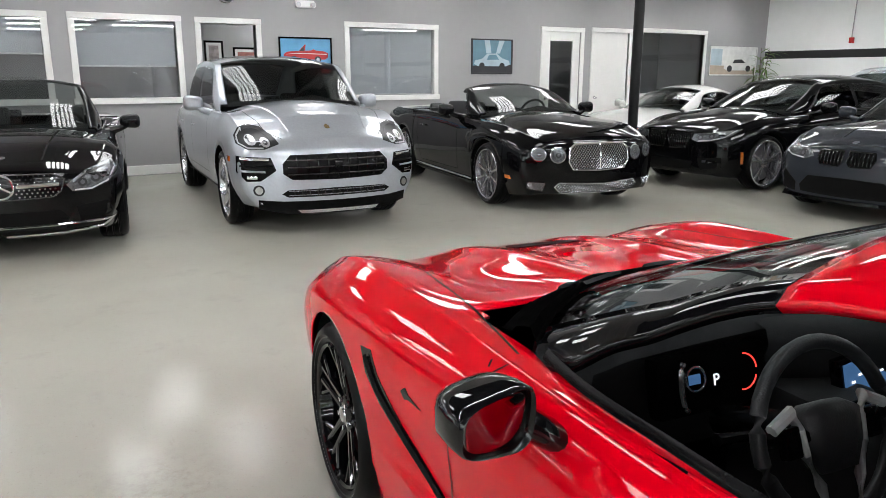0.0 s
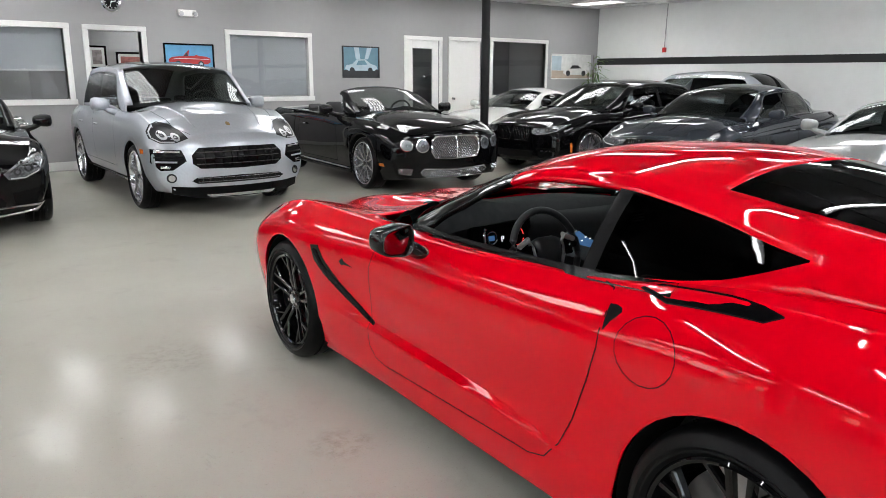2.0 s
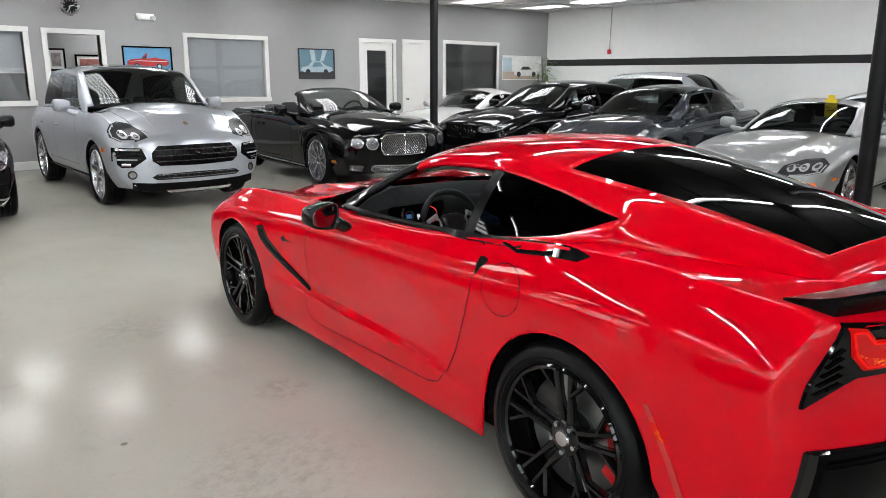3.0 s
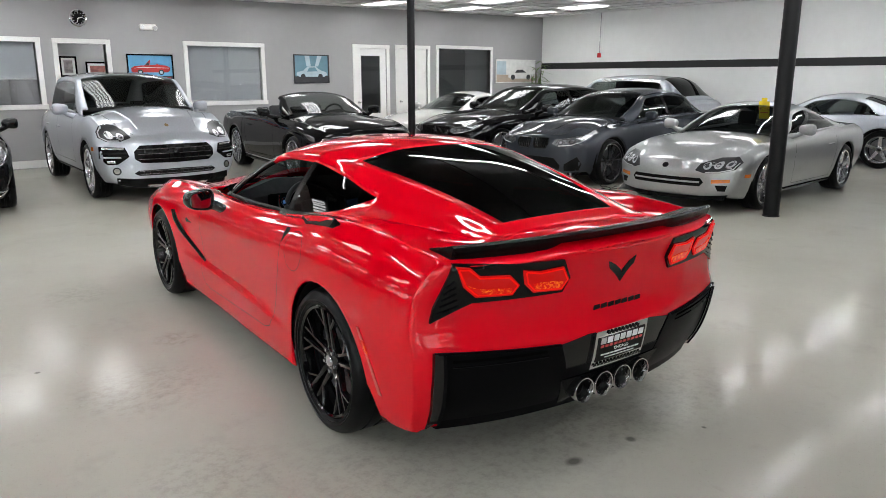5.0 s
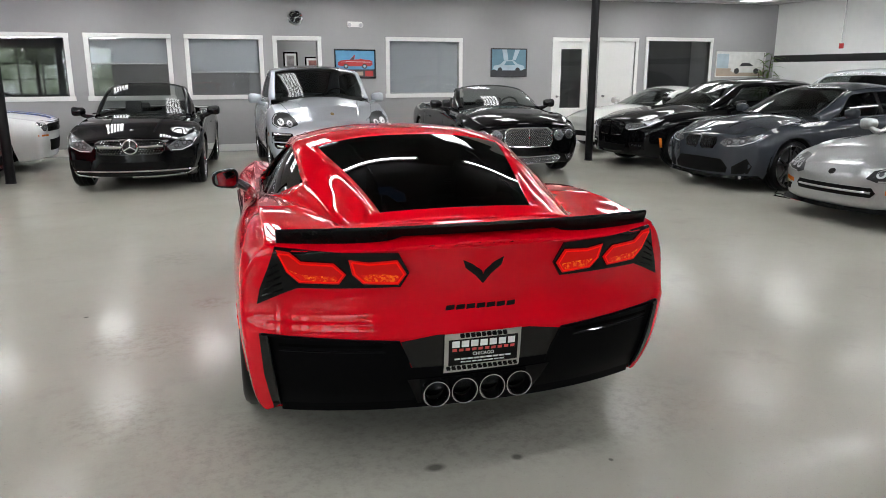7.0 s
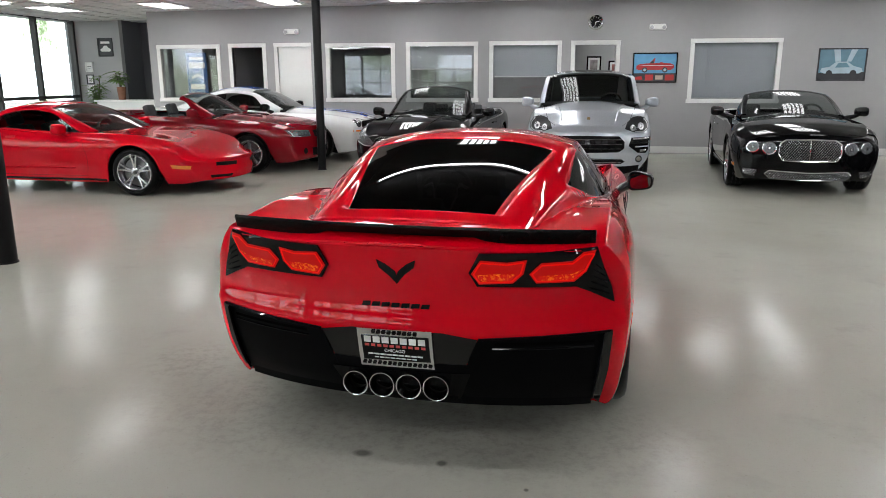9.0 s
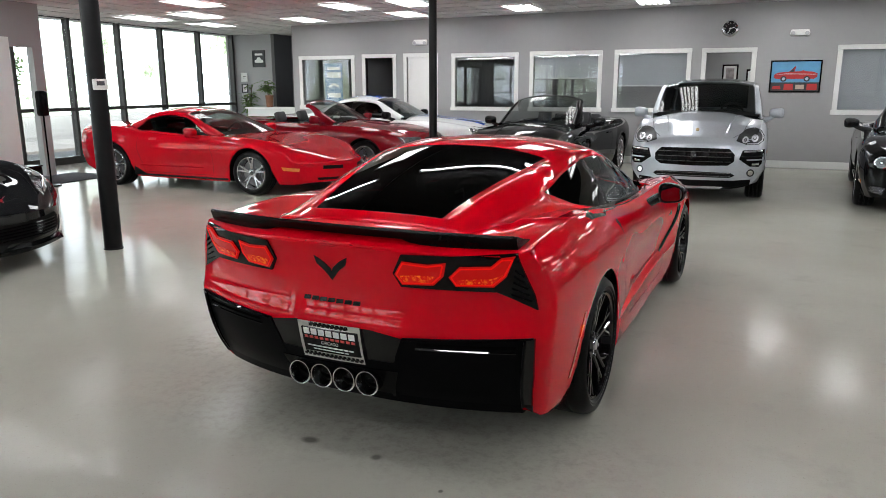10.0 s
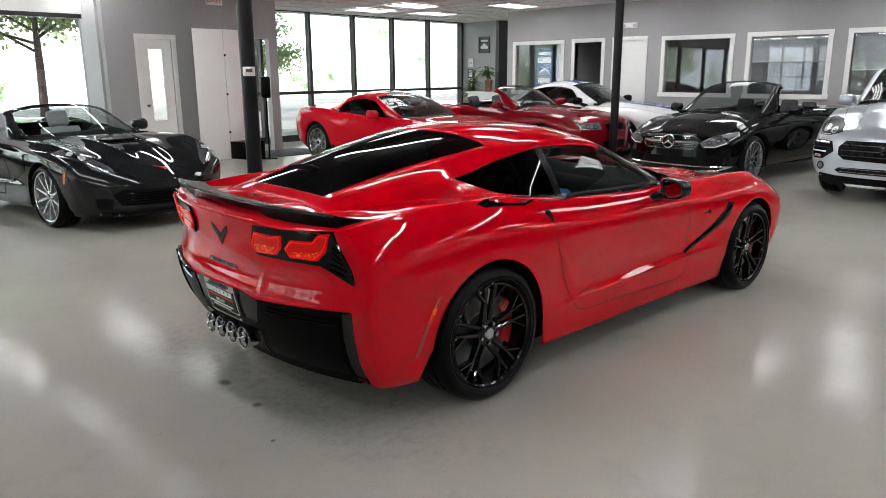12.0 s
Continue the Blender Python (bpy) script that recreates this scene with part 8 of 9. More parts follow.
def car_shape(x0, x1, z0, z1):
    pts = [(0, 0.25), (0.03, 0.5), (0.22, 0.62), (0.36, 0.98), (0.62, 1.0), (0.78, 0.66), (0.97, 0.5), (1.0, 0.25), (0.9, 0.1), (0.1, 0.1)]
    return [(x0 + a * (x1 - x0), z0 + b * (z1 - z0)) for a, b in pts]


def roadster_shape(x0, x1, z0, z1):
    pts = [(0, 0.2), (0.0, 0.42), (0.08, 0.56), (0.26, 0.62), (0.34, 0.62), (0.47, 1.0), (0.50, 1.0), (0.47, 0.64), (0.62, 0.66), (0.66, 0.74), (0.72, 0.66), (0.90, 0.62), (1.0, 0.5), (1.0, 0.26), (0.93, 0.12), (0.06, 0.12)]
    return [(x0 + a * (x1 - x0), z0 + b * (z1 - z0)) for a, b in pts]


def wheel_dot(x, z, r, asp):
    return [(x + r * math.cos(a), z + r * asp * math.sin(a)) for a in np.linspace(0, 2 * math.pi, 14, endpoint=False)]


wall_picture("poster", "framed poster of a red sports car on blue", 4.61, 5.50, 1.45, 2.05, M["gloss_black"], P_SKY, [
    (P_DARK, [(0, 0), (1, 0), (1, 0.30), (0, 0.30)]), (P_RED, roadster_shape(0.06, 0.95, 0.36, 0.84)), (P_DARK, wheel_dot(0.26, 0.42, 0.065, 1.5)), (P_DARK, wheel_dot(0.74, 0.42, 0.065, 1.5)),
    (P_DARK, [(0.37, 0.655), (0.46, 0.78), (0.47, 0.66)]), (P_WHITE, [(0.10, 0.56), (0.30, 0.60), (0.92, 0.58), (0.92, 0.565), (0.30, 0.58)]), (P_SILVER, wheel_dot(0.26, 0.42, 0.035, 1.5)), (P_SILVER, wheel_dot(0.74, 0.42, 0.035, 1.5)), (P_RED, [(0.03, 0.07), (0.22, 0.07), (0.20, 0.19), (0.05, 0.17)]), (P_RED, [(0.28, 0.04), (0.47, 0.04), (0.47, 0.25), (0.28, 0.25)]), (P_TAN, [(0.52, 0.07), (0.70, 0.07), (0.70, 0.22), (0.52, 0.22)]), (P_RED, [(0.75, 0.04), (0.96, 0.04), (0.96, 0.25), (0.75, 0.25)])])
wall_picture("poster", "poster of a silver coupe on slate blue", 8.20, 9.11, 1.48, 2.11, P_DARK, P_TEAL, [
    (P_DARK, [(0, 0), (1, 0), (1, 0.25), (0, 0.22)]), (P_SILVER, [(0.35, 0.6), (0.48, 0.6), (0.44, 1.0), (0.30, 1.0)]), (P_SILVER, [(0.6, 0.6), (0.7, 0.6), (0.82, 1.0), (0.68, 1.0)]),
    (P_SILVER, car_shape(0.04, 0.97, 0.16, 0.60)), (P_DARK, wheel_dot(0.24, 0.22, 0.07, 1.4)), (P_DARK, wheel_dot(0.76, 0.22, 0.07, 1.4)), (P_TEAL, [(0.36, 0.40), (0.42, 0.55), (0.60, 0.56), (0.68, 0.41)])])
wall_picture("canvas_print", "wide pale canvas print of a white sports car", 14.50, 16.10, 1.46, 2.10, P_WHITE, P_WHITE, [
    (P_TAN, [(0, 0), (1, 0), (1, 0.30), (0, 0.34)]), (P_SILVER, [(0.0, 0.34), (0.25, 0.34), (0.25, 0.95), (0.0, 0.95)]), (P_WHITE, car_shape(0.3, 0.98, 0.10, 0.62)), (P_DARK, wheel_dot(0.84, 0.22, 0.055, 2.2)), (P_DARK, wheel_dot(0.43, 0.22, 0.055, 2.2)), (P_DARK, [(0.48, 0.42), (0.53, 0.56), (0.68, 0.57), (0.78, 0.44)])])
wall_picture("picture", "dark-framed photograph inside the doorway", 3.92, 4.25, 1.50, 2.10, M["wood"], P_WHITE, [(P_DARK, [(0.2, 0.25), (0.8, 0.25), (0.8, 0.75), (0.2, 0.75)])], y=14.99)
wall_picture("picture", "wide dark-framed set of small prints", 4.62, 5.55, 1.66, 2.05, M["wood"], P_TAN, [(P_WHITE, [(0.05 + 0.31 * k, 0.2), (0.30 + 0.31 * k, 0.2), (0.30 + 0.31 * k, 0.8), (0.05 + 0.31 * k, 0.8)]) for k in range(3)], y=14.985)
wall_picture("poster", "black and white car poster on the grey wall", -8.35, -7.95, 2.10, 2.55, P_DARK, P_DARK, [(P_WHITE, car_shape(0.1, 0.9, 0.2, 0.6)), (P_WHITE, [(0.15, 0.72), (0.85, 0.72), (0.85, 0.85), (0.15, 0.85)])], y=13.4)
for k, z in enumerate((1.72, 1.42, 1.16)):
    wall_picture("notice", "small white notice sheet", -8.75, -8.55, z, z + 0.24, P_DARK if k == 1 else P_WHITE, P_WHITE, [(P_DARK, [(0.2, 0.55), (0.8, 0.55), (0.8, 0.62), (0.2, 0.62)]), (P_DARK, [(0.2, 0.35), (0.7, 0.35), (0.7, 0.40), (0.2, 0.40)])], y=13.4)
# window sign: a blue board with plain bars
P_BLUE = print_mat("print_blue", (0.03, 0.13, 0.33))
wall_picture("window_sign", "blue sales sign standing in the office window", -5.20, -4.72, 1.15, 2.12, P_BLUE, P_BLUE, [
    (P_WHITE, [(0.1, 0.86), (0.9, 0.86), (0.9, 0.93), (0.1, 0.93)]), (P_WHITE, [(0.06, 0.66), (0.94, 0.66), (0.94, 0.80), (0.06, 0.80)]), (P_WHITE, [(0.08, 0.30), (0.20, 0.46), (0.5, 0.54), (0.8, 0.46), (0.92, 0.30), (0.8, 0.40), (0.5, 0.48), (0.2, 0.40)]), (P_WHITE, [(0.1, 0.16), (0.9, 0.16), (0.9, 0.28), (0.1, 0.28)])], y=WALL_Y + 0.13, category="sign")

# clock
ob = thing("wall_clock", "round black-faced wall clock with a steel rim", "clock", at=Matrix.Translation((3.83, WALL_Y, 2.66)))
part("rim", lathe([(0.15, 0.0), (0.155, -0.03), (0.14, -0.045), (0.112, -0.03)], 32, "y"), M["chrome"], ob)
part("dial", lathe([(0.0, -0.026), (0.125, -0.026), (0.125, -0.002)], 32, "y"), M["black"], ob)
for k in range(12):
    a = radians(30 * k)
    part("hour_mark", box((-0.004, -0.030, 0.085), (0.004, -0.0265, 0.105), 0, Matrix.Rotation(a, 4, "Y")), P_WHITE, ob, smooth=False)
part("hour_hand", box((-0.006, -0.032, -0.02), (0.006, -0.029, 0.075), 0, Matrix.Rotation(radians(75), 4, "Y")), P_WHITE, ob, smooth=False)
part("minute_hand", box((-0.004, -0.035, -0.02), (0.004, -0.033, 0.09), 0, Matrix.Rotation(radians(200), 4, "Y")), P_WHITE, ob, smooth=False)


def emergency_light(at):
    ob = thing("emergency_light", "white twin-head emergency light on the wall", "light", "emergency lights", at=at)
    part("body", box((-0.16, -0.06, -0.05), (0.16, 0.0, 0.06), 0.02), M["trim"], ob)
    for sg in (1, -1):
        h = part("lamp_head", lathe([(0.0, -0.02), (0.045, -0.015), (0.05, 0.0), (0.03, 0.04), (0.0, 0.05)], 18, "y", (sg * 0.12, -0.085, -0.01)), M["trim"], ob)
        part("lamp_glass", lathe([(0.0, -0.024), (0.036, -0.022), (0.038, -0.016)], 18, "y", (sg * 0.12, -0.085, -0.01)), M["lamp_inner"], h)
    return ob


first = emergency_light(Matrix.Translation((5.06, WALL_Y, 2.55)))
copy_thing(first, Matrix.Translation((-2.65, WALL_Y, 2.54)))

# fire alarm box and its conduit on the east wall
ob = thing("fire_alarm", "red fire alarm box under a steel conduit", "alarm", at=Matrix.Translation((EAST_X, 9.55, 2.10)))
part("box", box((-0.06, -0.045, 0.03), (-0.001, 0.045, 0.15), 0.008), M["red_part"], ob)
part("conduit", tube([(-0.03, 0, 0.14), (-0.03, -0.02, 1.2)], 0.012, 8), M["alloy"], ob)

# exit sign, thermostat
ob = thing("exit_sign", "white exit sign with red letters", "sign", at=pose(-7.44, 4.45, 2.92, 0, 0, 90))
part("case", box((-0.17, -0.05, -0.10), (0.17, 0.0, 0.10), 0.01), M["trim"], ob)
txt = bpy.data.curves.new("exit_letters", "FONT")
txt.body, txt.size, txt.extrude, txt.align_x = "EXIT", 0.15, 0.002, "CENTER"
txt.materials.append(M["bar_red"])
tx = new("exit_letters", txt)
tx.parent, tx.matrix_basis = ob, pose(0, -0.052, -0.052, 90, 0, 0)
ob = thing("thermostat", "white thermostat strapped to the black column", "thermostat", at=pose(-1.785, 1.415, 1.595, 0, 0, 60))
part("case", box((-0.065, -0.125, -0.05), (0.065, -0.086, 0.05), 0.008), M["trim"], ob)
part("display", box((-0.035, -0.128, -0.01), (0.035, -0.1255, 0.03)), M["lens_dark"], ob, smooth=False)

# folding white panels and the crate before the entrance
ob = thing("folding_screen", "tall white two-leaf display screen", "screen", at=pose(-7.0, 3.72, 0, 0, 0, 0))
for k, (a, b) in enumerate((((0.0, 0.0), (0.10, 0.55)), ((0.10, 0.56), (0.0, 1.10)))):
    d = Vector((b[0] - a[0], b[1] - a[1], 0))
    m = Matrix.Translation((a[0], a[1], 0)) @ Matrix.Rotation(math.atan2(d.y, d.x), 4, "Z")
    part("leaf", box((0, -0.012, 0.0), (d.length - 0.005, 0.012, 2.36), 0.004, m), M["trim"], ob)
for z in (0.5, 1.2, 1.9):
    part("hinge", lathe([(0.0, -0.02), (0.018, -0.02), (0.018, 0.02), (0.0, 0.02)], 10, "z", (0.115, 0.555, z)), M["black"], ob)
ob = thing("crate", "dark plastic crate on the floor", "crate", at=pose(-6.75, 4.55, 0, 0, 0, 12))
bm = box((-0.2, -0.25, 0), (0.2, 0.25, 0.30), 0.015)
part("box", bm, M["black"], ob)
part("lid", box((-0.21, -0.26, 0.30), (0.21, 0.26, 0.325), 0.006), M["black"], ob)
ob = thing("floor_mat", "dark grey entrance mat", "mat", at=pose(-7.0, 5.6, 0, 0, 0, 0))
part("mat", box((-0.55, -0.7, 0.0), (0.55, 0.7, 0.012), 0.004), mat("mat_fibre", (0.05, 0.05, 0.06), 0.95, noise_scale=8, amount=0.3, bump=0.5, bump_scale=200), ob)
ob = thing("pedestal_stand", "black padded head on a slim floor stand", "stand", at=pose(-6.35, 4.75, 0, 0, 0, 0))
part("pole", tube([(0, 0, 0.02), (0, 0, 1.12)], 0.014, 10), M["black"], ob)
part("foot", lathe([(0.0, 0.03), (0.14, 0.02), (0.15, 0.0)], 24, "z"), M["black"], ob)
part("head", box((-0.05, -0.085, 1.12), (0.05, 0.085, 1.52), 0.04), M["black"], ob)

# counter in the corner
ob = thing("counter", "white reception counter by the storefront", "counter", at=Matrix.Translation((-7.1, 12.55, 0)))
part("body", box((-0.75, -0.22, 0), (0.75, 0.22, 1.02), 0.01), M["wall_light"], ob)
part("top", box((-0.80, -0.27, 1.02), (0.80, 0.27, 1.06), 0.008), M["trim"], ob)


# ---- plants ----
def leaf_blade(bm, root, tip, width, droop, n=5):
    root, tip = Vector(root), Vector(tip)
    d = tip - root
    side = Vector((-d.y, d.x, 0))
    side = side.normalized() if side.length > 1e-4 else Vector((1, 0, 0))
    prev = None
    for i in range(n + 1):
        t = i / n
        p = root + d * t + Vector((0, 0, -droop * t * t))
        w = width * math.sin(math.pi * min(0.12 + 0.88 * t, 0.985))
        q = (bm.verts.new(p - side * w), bm.verts.new(p + Vector((0, 0, 0.2 * w))), bm.verts.new(p + side * w))
        if prev:
            bm.faces.new((prev[0], prev[1], q[1], q[0]))
            bm.faces.new((prev[1], prev[2], q[2], q[1]))
        prev = q


def potted_plant(label, at, height, spread, leaves, width, seed, pot_h=0.35, pot_r=0.16, stems=5):
    rnd = random.Random(seed)
    ob = thing("potted_plant", label, "plant", at=at)
    part("pot", lathe([(pot_r * 0.75, 0.0), (pot_r, pot_h), (pot_r * 0.9, pot_h), (pot_r * 0.85, pot_h - 0.04), (0.0, pot_h - 0.04)], 24, "z"), M["wood"], ob, "brown planter")
    bm, lv = bmesh.new(), bmesh.new()
    for s in range(stems):
        a = rnd.uniform(0, 2 * math.pi)
        top = Vector((math.cos(a) * spread * 0.3, math.sin(a) * spread * 0.3, height * rnd.uniform(0.65, 0.95)))
        add_tube(bm, [(0.02 * math.cos(a), 0.02 * math.sin(a), pot_h - 0.05), top * 0.6 + Vector((0, 0, pot_h * 0.4)), top], [0.012, 0.009, 0.004], 6)
        for k in range(leaves // stems):
            t = rnd.uniform(0.45, 1.0)
            root = Vector((top.x * t, top.y * t, pot_h + (top.z - pot_h) * t))
            b = rnd.uniform(0, 2 * math.pi)
            ln = spread * rnd.uniform(0.5, 1.0)
            leaf_blade(lv, root, root + Vector((math.cos(b) * ln, math.sin(b) * ln, rnd.uniform(0.0, 0.6) * ln)), width * rnd.uniform(0.7, 1.2), ln * rnd.uniform(0.2, 0.7))
    tagged(part("stems", bm, M["bark"], ob), kind="stuff")
    tagged(part("leaves", lv, M["leaf"], ob), kind="stuff")
    return ob


potted_plant("bushy green indoor plant by the storefront", Matrix.Translation((-8.2, 12.9, 0)), 1.75, 0.32, 160, 0.03, 3, stems=9)
potted_plant("broad-leaved green plant in a brown planter", Matrix.Translation((-7.35, 12.6, 1.06)), 0.75, 0.38, 45, 0.05, 5, pot_h=0.30, pot_r=0.11)
potted_plant("slender green palm in the corner", Matrix.Translation((15.7, 11.2, 0)), 2.25, 0.5, 120, 0.022, 7, stems=8)


# ---- motorcycle behind the red coupe ----
def motorcycle(at):
    ob = thing("motorcycle", "dark sport motorcycle by the storefront", "motorcycle", at=at)
    for x in (-0.68, 0.68):
        w = part("wheel", lathe([(0.22, -0.05), (0.23, 0.0), (0.22, 0.05)], 28, "y", (x, 0, 0.30)), M["alloy_dark"], ob)
        part("tyre", lathe([(0.22, -0.05), (0.27, -0.06), (0.30, -0.03), (0.305, 0.0), (0.30, 0.03), (0.27, 0.06), (0.22, 0.05)], 32, "y", (x, 0, 0.30)), M["rubber"], w)
    part("fork", tube([(0.68, 0.09, 0.30), (0.50, 0.09, 0.95)], 0.025, 8), M["alloy"], ob)
    part("fork", tube([(0.68, -0.09, 0.30), (0.50, -0.09, 0.95)], 0.025, 8), M["alloy"], ob)
    part("engine", box((-0.25, -0.16, 0.28), (0.28, 0.16, 0.62), 0.05), M["alloy_dark"], ob)
    part("tank", box((-0.15, -0.15, 0.68), (0.38, 0.15, 0.95), 0.08), PAINT["black"], ob)
    part("seat", box((-0.75, -0.12, 0.74), (-0.12, 0.12, 0.84), 0.04), M["leather"], ob)
    part("tail", box((-1.0, -0.09, 0.80), (-0.60, 0.09, 0.92), 0.04), PAINT["black"], ob)
    part("fairing", box((0.40, -0.17, 0.72), (0.72, 0.17, 1.05), 0.07), PAINT["black"], ob)
    part("handlebar", tube([(0.42, -0.36, 1.06), (0.50, -0.15, 1.02), (0.50, 0.15, 1.02), (0.42, 0.36, 1.06)], 0.016, 8), M["black"], ob)
    part("mirror", box((0.46, -0.42, 1.10), (0.49, -0.26, 1.20), 0.01), M["black"], ob)
    part("exhaust", tube([(-0.1, -0.18, 0.35), (-0.5, -0.2, 0.38), (-0.95, -0.22, 0.58)], [0.03, 0.045, 0.05], 10), M["alloy"], ob)
    part("stand", tube([(-0.1, 0.1, 0.30), (-0.12, 0.30, 0.0)], 0.012, 6), M["black"], ob)
    return ob


motorcycle(pose(-6.6, 7.6, 0, 8, 0, 35))

# price tag in the silver coupe and cables on the floor
ob = thing("hold_tag", "yellow hold tag hanging inside the windscreen", "tag", at=pose(9.99, 1.72, 1.17, 8, 0, -90))
M["tag_yellow"] = mat("yellow_card", (0.85, 0.62, 0.02), 0.5, noise_scale=8, amount=0.08)
part("card", box((-0.075, -0.003, -0.13), (0.075, 0.003, 0.11), 0.002), M["tag_yellow"], ob)
part("loop", box((-0.04, -0.003, 0.11), (0.04, 0.003, 0.16), 0.002), M["tag_yellow"], ob)
txt = bpy.data.curves.new("tag_letters", "FONT")
txt.body, txt.size, txt.extrude, txt.align_x = "HOLD", 0.062, 0.0005, "CENTER"
txt.materials.append(M["bar_red"])
tx = new("tag_letters", txt)
tx.parent, tx.matrix_basis = ob, pose(0, -0.004, -0.01, 90, 0, 0)
part("tag_bar", box((-0.055, -0.0045, -0.05), (0.055, -0.0032, -0.04)), M["bar_red"], ob, smooth=False)
rnd = random.Random(11)
for k, mt in enumerate((M["black"], M["red_part"], M["black"])):
    pts, p, a = [], Vector((9.0 + 0.1 * k, 3.35 - 0.12 * k, 0.008)), rnd.uniform(0, 6)
    for i in range(26):
        pts.append(p.copy())
        a += rnd.uniform(-0.9, 0.9)
        p += Vector((math.cos(a) * 0.09, math.sin(a) * 0.09, 0))
        p.x, p.y = min(max(p.x, 8.6), 9.5), min(max(p.y, 2.95), 3.65)
        p.z = 0.008 + 0.006 * (i % 3 == 0) * k
    ob = thing("cable", "thin charger cable coiled on the floor", "cable", "charger cables")
    part("lead", tube(pts, 0.006, 6), mt, ob)


# ---- outside the storefront ----
def backdrop_mat():
    m = bpy.data.materials.new("glowing_distance")
    m.use_nodes = True
    nt = m.node_tree
    nt.nodes.remove(nt.nodes["Principled BSDF"])
    e = nt.nodes.new("ShaderNodeEmission")
    tc = nt.nodes.new("ShaderNodeTexCoord")
    n1 = nt.nodes.new("ShaderNodeTexNoise")
    n1.inputs["Scale"].default_value, n1.inputs["Detail"].default_value = 0.30, 3
    n2 = nt.nodes.new("ShaderNodeTexNoise")
    n2.inputs["Scale"].default_value, n2.inputs["Detail"].default_value = 2.2, 6
    n2.inputs["Roughness"].default_value = 0.75
    ad = nt.nodes.new("ShaderNodeMath")
    ad.operation = "MULTIPLY_ADD"
    ad.inputs[1].default_value = 0.55
    for n in (n1, n2):
        nt.links.new(tc.outputs["Object"], n.inputs["Vector"])
    nt.links.new(n2.outputs["Fac"], ad.inputs[0])
    nt.links.new(n1.outputs["Fac"], ad.inputs[2])
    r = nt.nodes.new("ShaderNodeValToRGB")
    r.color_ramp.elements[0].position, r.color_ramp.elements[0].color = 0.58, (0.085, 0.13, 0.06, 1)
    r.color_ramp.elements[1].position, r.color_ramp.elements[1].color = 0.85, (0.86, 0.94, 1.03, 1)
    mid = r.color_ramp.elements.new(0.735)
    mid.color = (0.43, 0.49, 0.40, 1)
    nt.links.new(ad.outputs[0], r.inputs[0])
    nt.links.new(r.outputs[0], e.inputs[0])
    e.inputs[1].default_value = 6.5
    nt.links.new(e.outputs[0], nt.nodes["Material Output"].inputs[0])
    return m


# flat self-lit sheets: the daylight on trees and sky is put into their emission
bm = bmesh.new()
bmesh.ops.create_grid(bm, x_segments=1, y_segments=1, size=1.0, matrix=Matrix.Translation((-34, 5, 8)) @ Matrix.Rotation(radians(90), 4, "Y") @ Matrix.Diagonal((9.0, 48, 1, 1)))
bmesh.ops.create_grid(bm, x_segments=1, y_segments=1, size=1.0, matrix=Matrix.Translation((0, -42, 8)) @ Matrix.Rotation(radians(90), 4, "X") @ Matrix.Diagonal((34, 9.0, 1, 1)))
structure("backdrop", bm, backdrop_mat(), "flat glowing backdrop painted as sunlit trees and sky across the street", "backdrop")
bm = box((-15.5, -30, -0.08), (-12.5, 45, -0.02))
structure("pavement", bm, mat("concrete_walk", (0.45, 0.44, 0.42), 0.9, noise_scale=0.8, amount=0.12, bump=0.3, bump_scale=40), "pale concrete pavement outside", "pavement")


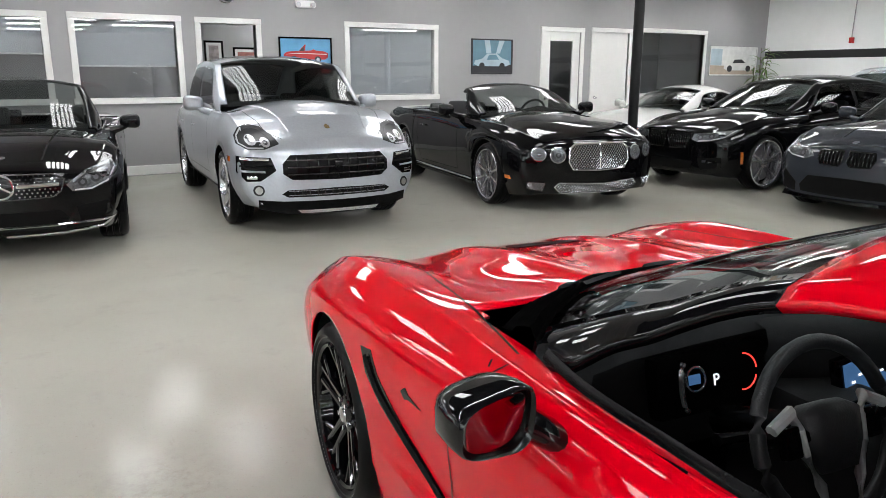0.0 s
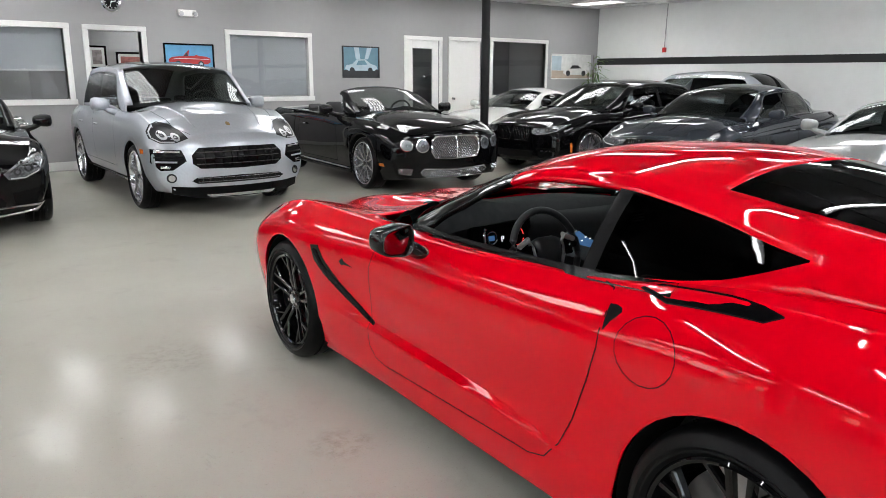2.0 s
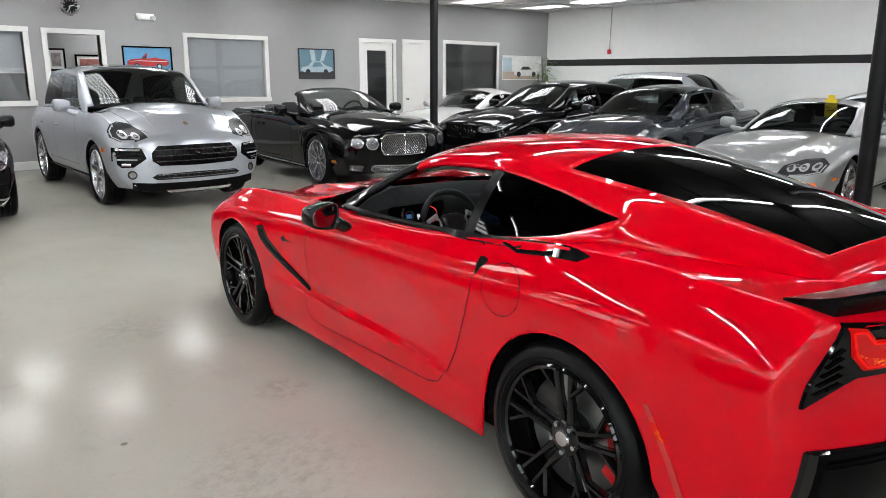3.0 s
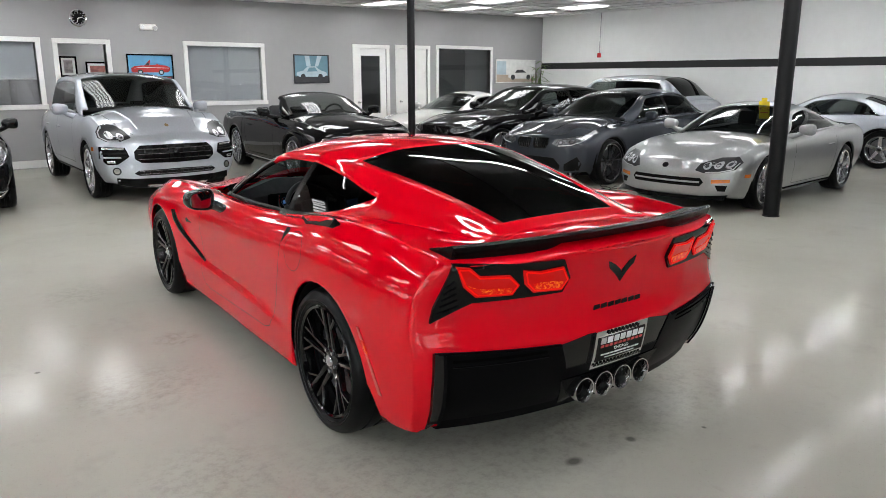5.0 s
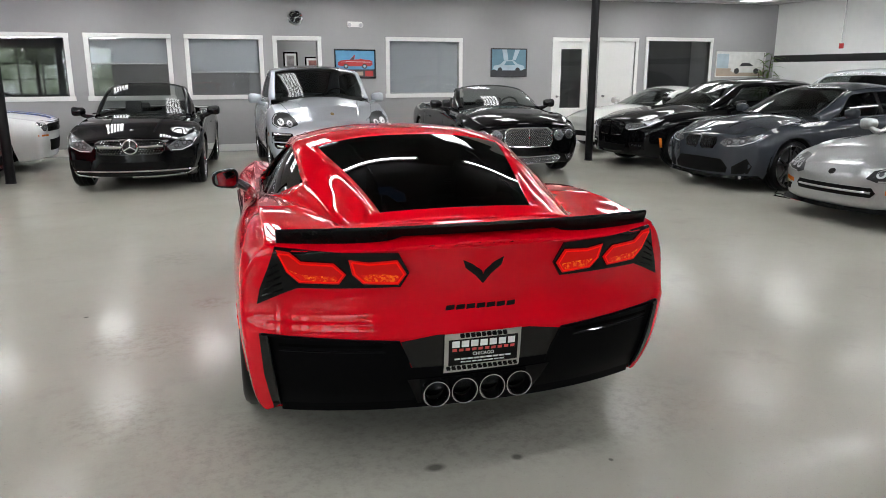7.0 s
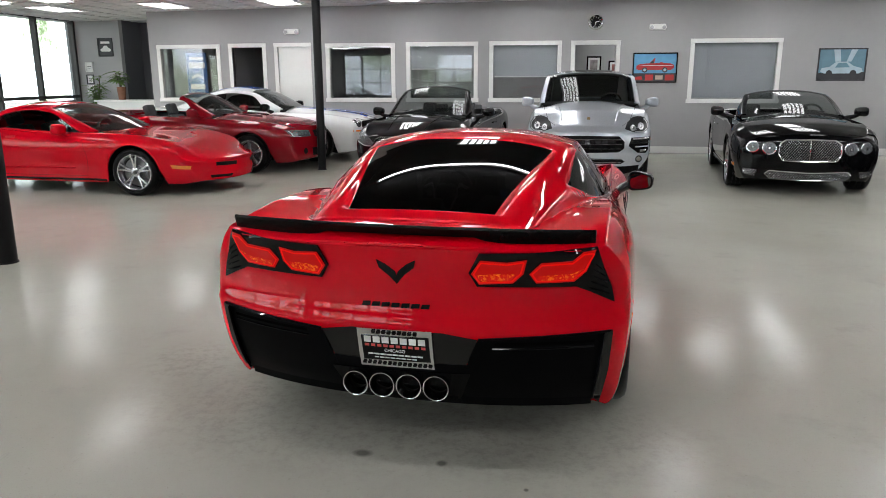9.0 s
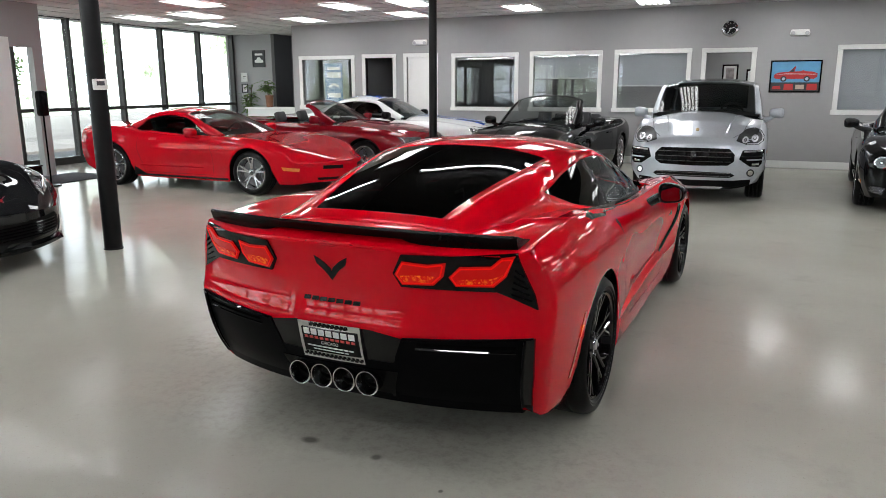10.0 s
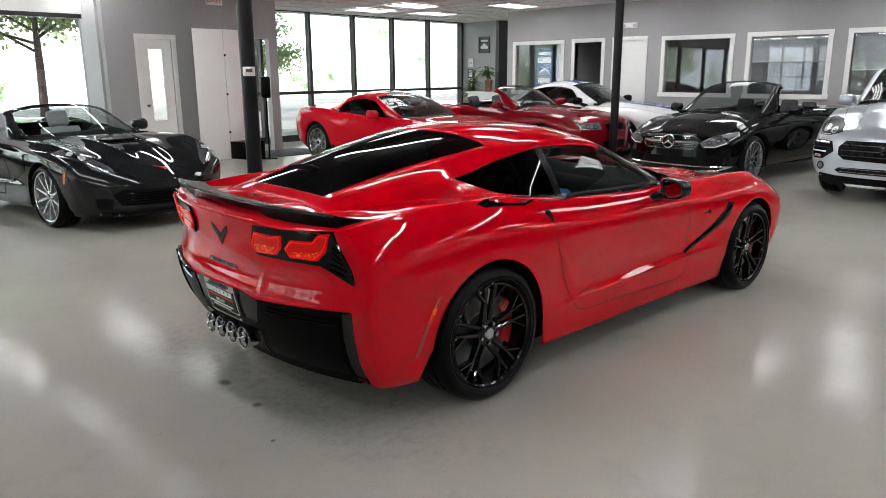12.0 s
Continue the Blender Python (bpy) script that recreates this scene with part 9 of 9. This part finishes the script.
def tree(at, height, seed):
    rnd = random.Random(seed)
    ob = thing("tree", "young leafy street tree outside the window", "tree", "street trees", at=at)
    bm, lv = bmesh.new(), bmesh.new()
    add_tube(bm, [(0, 0, 0), (0.05, 0.02, height * 0.35), (0.0, 0.05, height * 0.8)], [0.13, 0.10, 0.03], 10)
    for k in range(16):
        a, z = rnd.uniform(0, 6.28), height * rnd.uniform(0.32, 0.75)
        ln = height * rnd.uniform(0.2, 0.38)
        tip = Vector((math.cos(a) * ln, math.sin(a) * ln, z + ln * rnd.uniform(0.2, 0.7)))
        add_tube(bm, [(0.02, 0.02, z), tip * 0.5 + Vector((0, 0, z * 0.5 + 0.1)), tip], [0.045, 0.03, 0.01], 6)
        for q in range(230):
            c = Vector((0.02, 0.02, z)).lerp(tip, rnd.uniform(0.45, 1.08)) + Vector((rnd.gauss(0, 0.28), rnd.gauss(0, 0.28), rnd.gauss(0, 0.24)))
            u = Vector((rnd.gauss(0, 1), rnd.gauss(0, 1), rnd.gauss(0, 1))).normalized() * 0.085
            v = u.cross(Vector((rnd.gauss(0, 1), rnd.gauss(0, 1), rnd.gauss(0, 1)))).normalized() * 0.05
            lv.faces.new([lv.verts.new(c - u), lv.verts.new(c + v), lv.verts.new(c + u), lv.verts.new(c - v)])
    part("trunk", bm, M["bark"], ob)
    tagged(part("crown", lv, M["leaf_out"], ob, smooth=False), kind="stuff")


M["leaf_out"] = leaf_material("sunlit_leaf", (0.30, 0.40, 0.16), 0.6)
tree(Matrix.Translation((-15.5, 4.1, -0.02)), 5.4, 21)
tree(Matrix.Translation((-22.0, 15.0, -0.02)), 5.0, 22)
tree(Matrix.Translation((-6.0, -24.0, -0.02)), 5.5, 23)

# framed pictures on the corridor wall
for x0, x1, z0, z1, tone in ((3.74, 4.06, 1.62, 2.02, (0.35, 0.30, 0.30)), (4.22, 4.78, 1.62, 1.92, (0.32, 0.12, 0.10))):
    fr = thing("picture", "small framed picture in a black frame on the corridor wall", "picture", "corridor pictures", at=Matrix.Translation((x0, 12.945, z0)))
    w, hgt = x1 - x0, z1 - z0
    bm = bmesh.new()
    for lo, hi in (((0, -0.02, 0), (w, 0, 0.035)), ((0, -0.02, hgt - 0.035), (w, 0, hgt)), ((0, -0.02, 0.035), (0.035, 0, hgt - 0.035)), ((w - 0.035, -0.02, 0.035), (w, 0, hgt - 0.035))):
        add_box(bm, lo, hi, 0.003)
    part("frame", bm, M["black"], fr, smooth=False)
    part("mount", box((0.03, -0.008, 0.03), (w - 0.03, -0.001, hgt - 0.03)), M["wall_light"], fr, smooth=False)
    part("print", box((0.08, -0.012, 0.08), (w - 0.08, -0.0085, hgt - 0.08)), mat("picture_print", tone, 0.4, noise_scale=12, amount=0.6), fr, smooth=False)
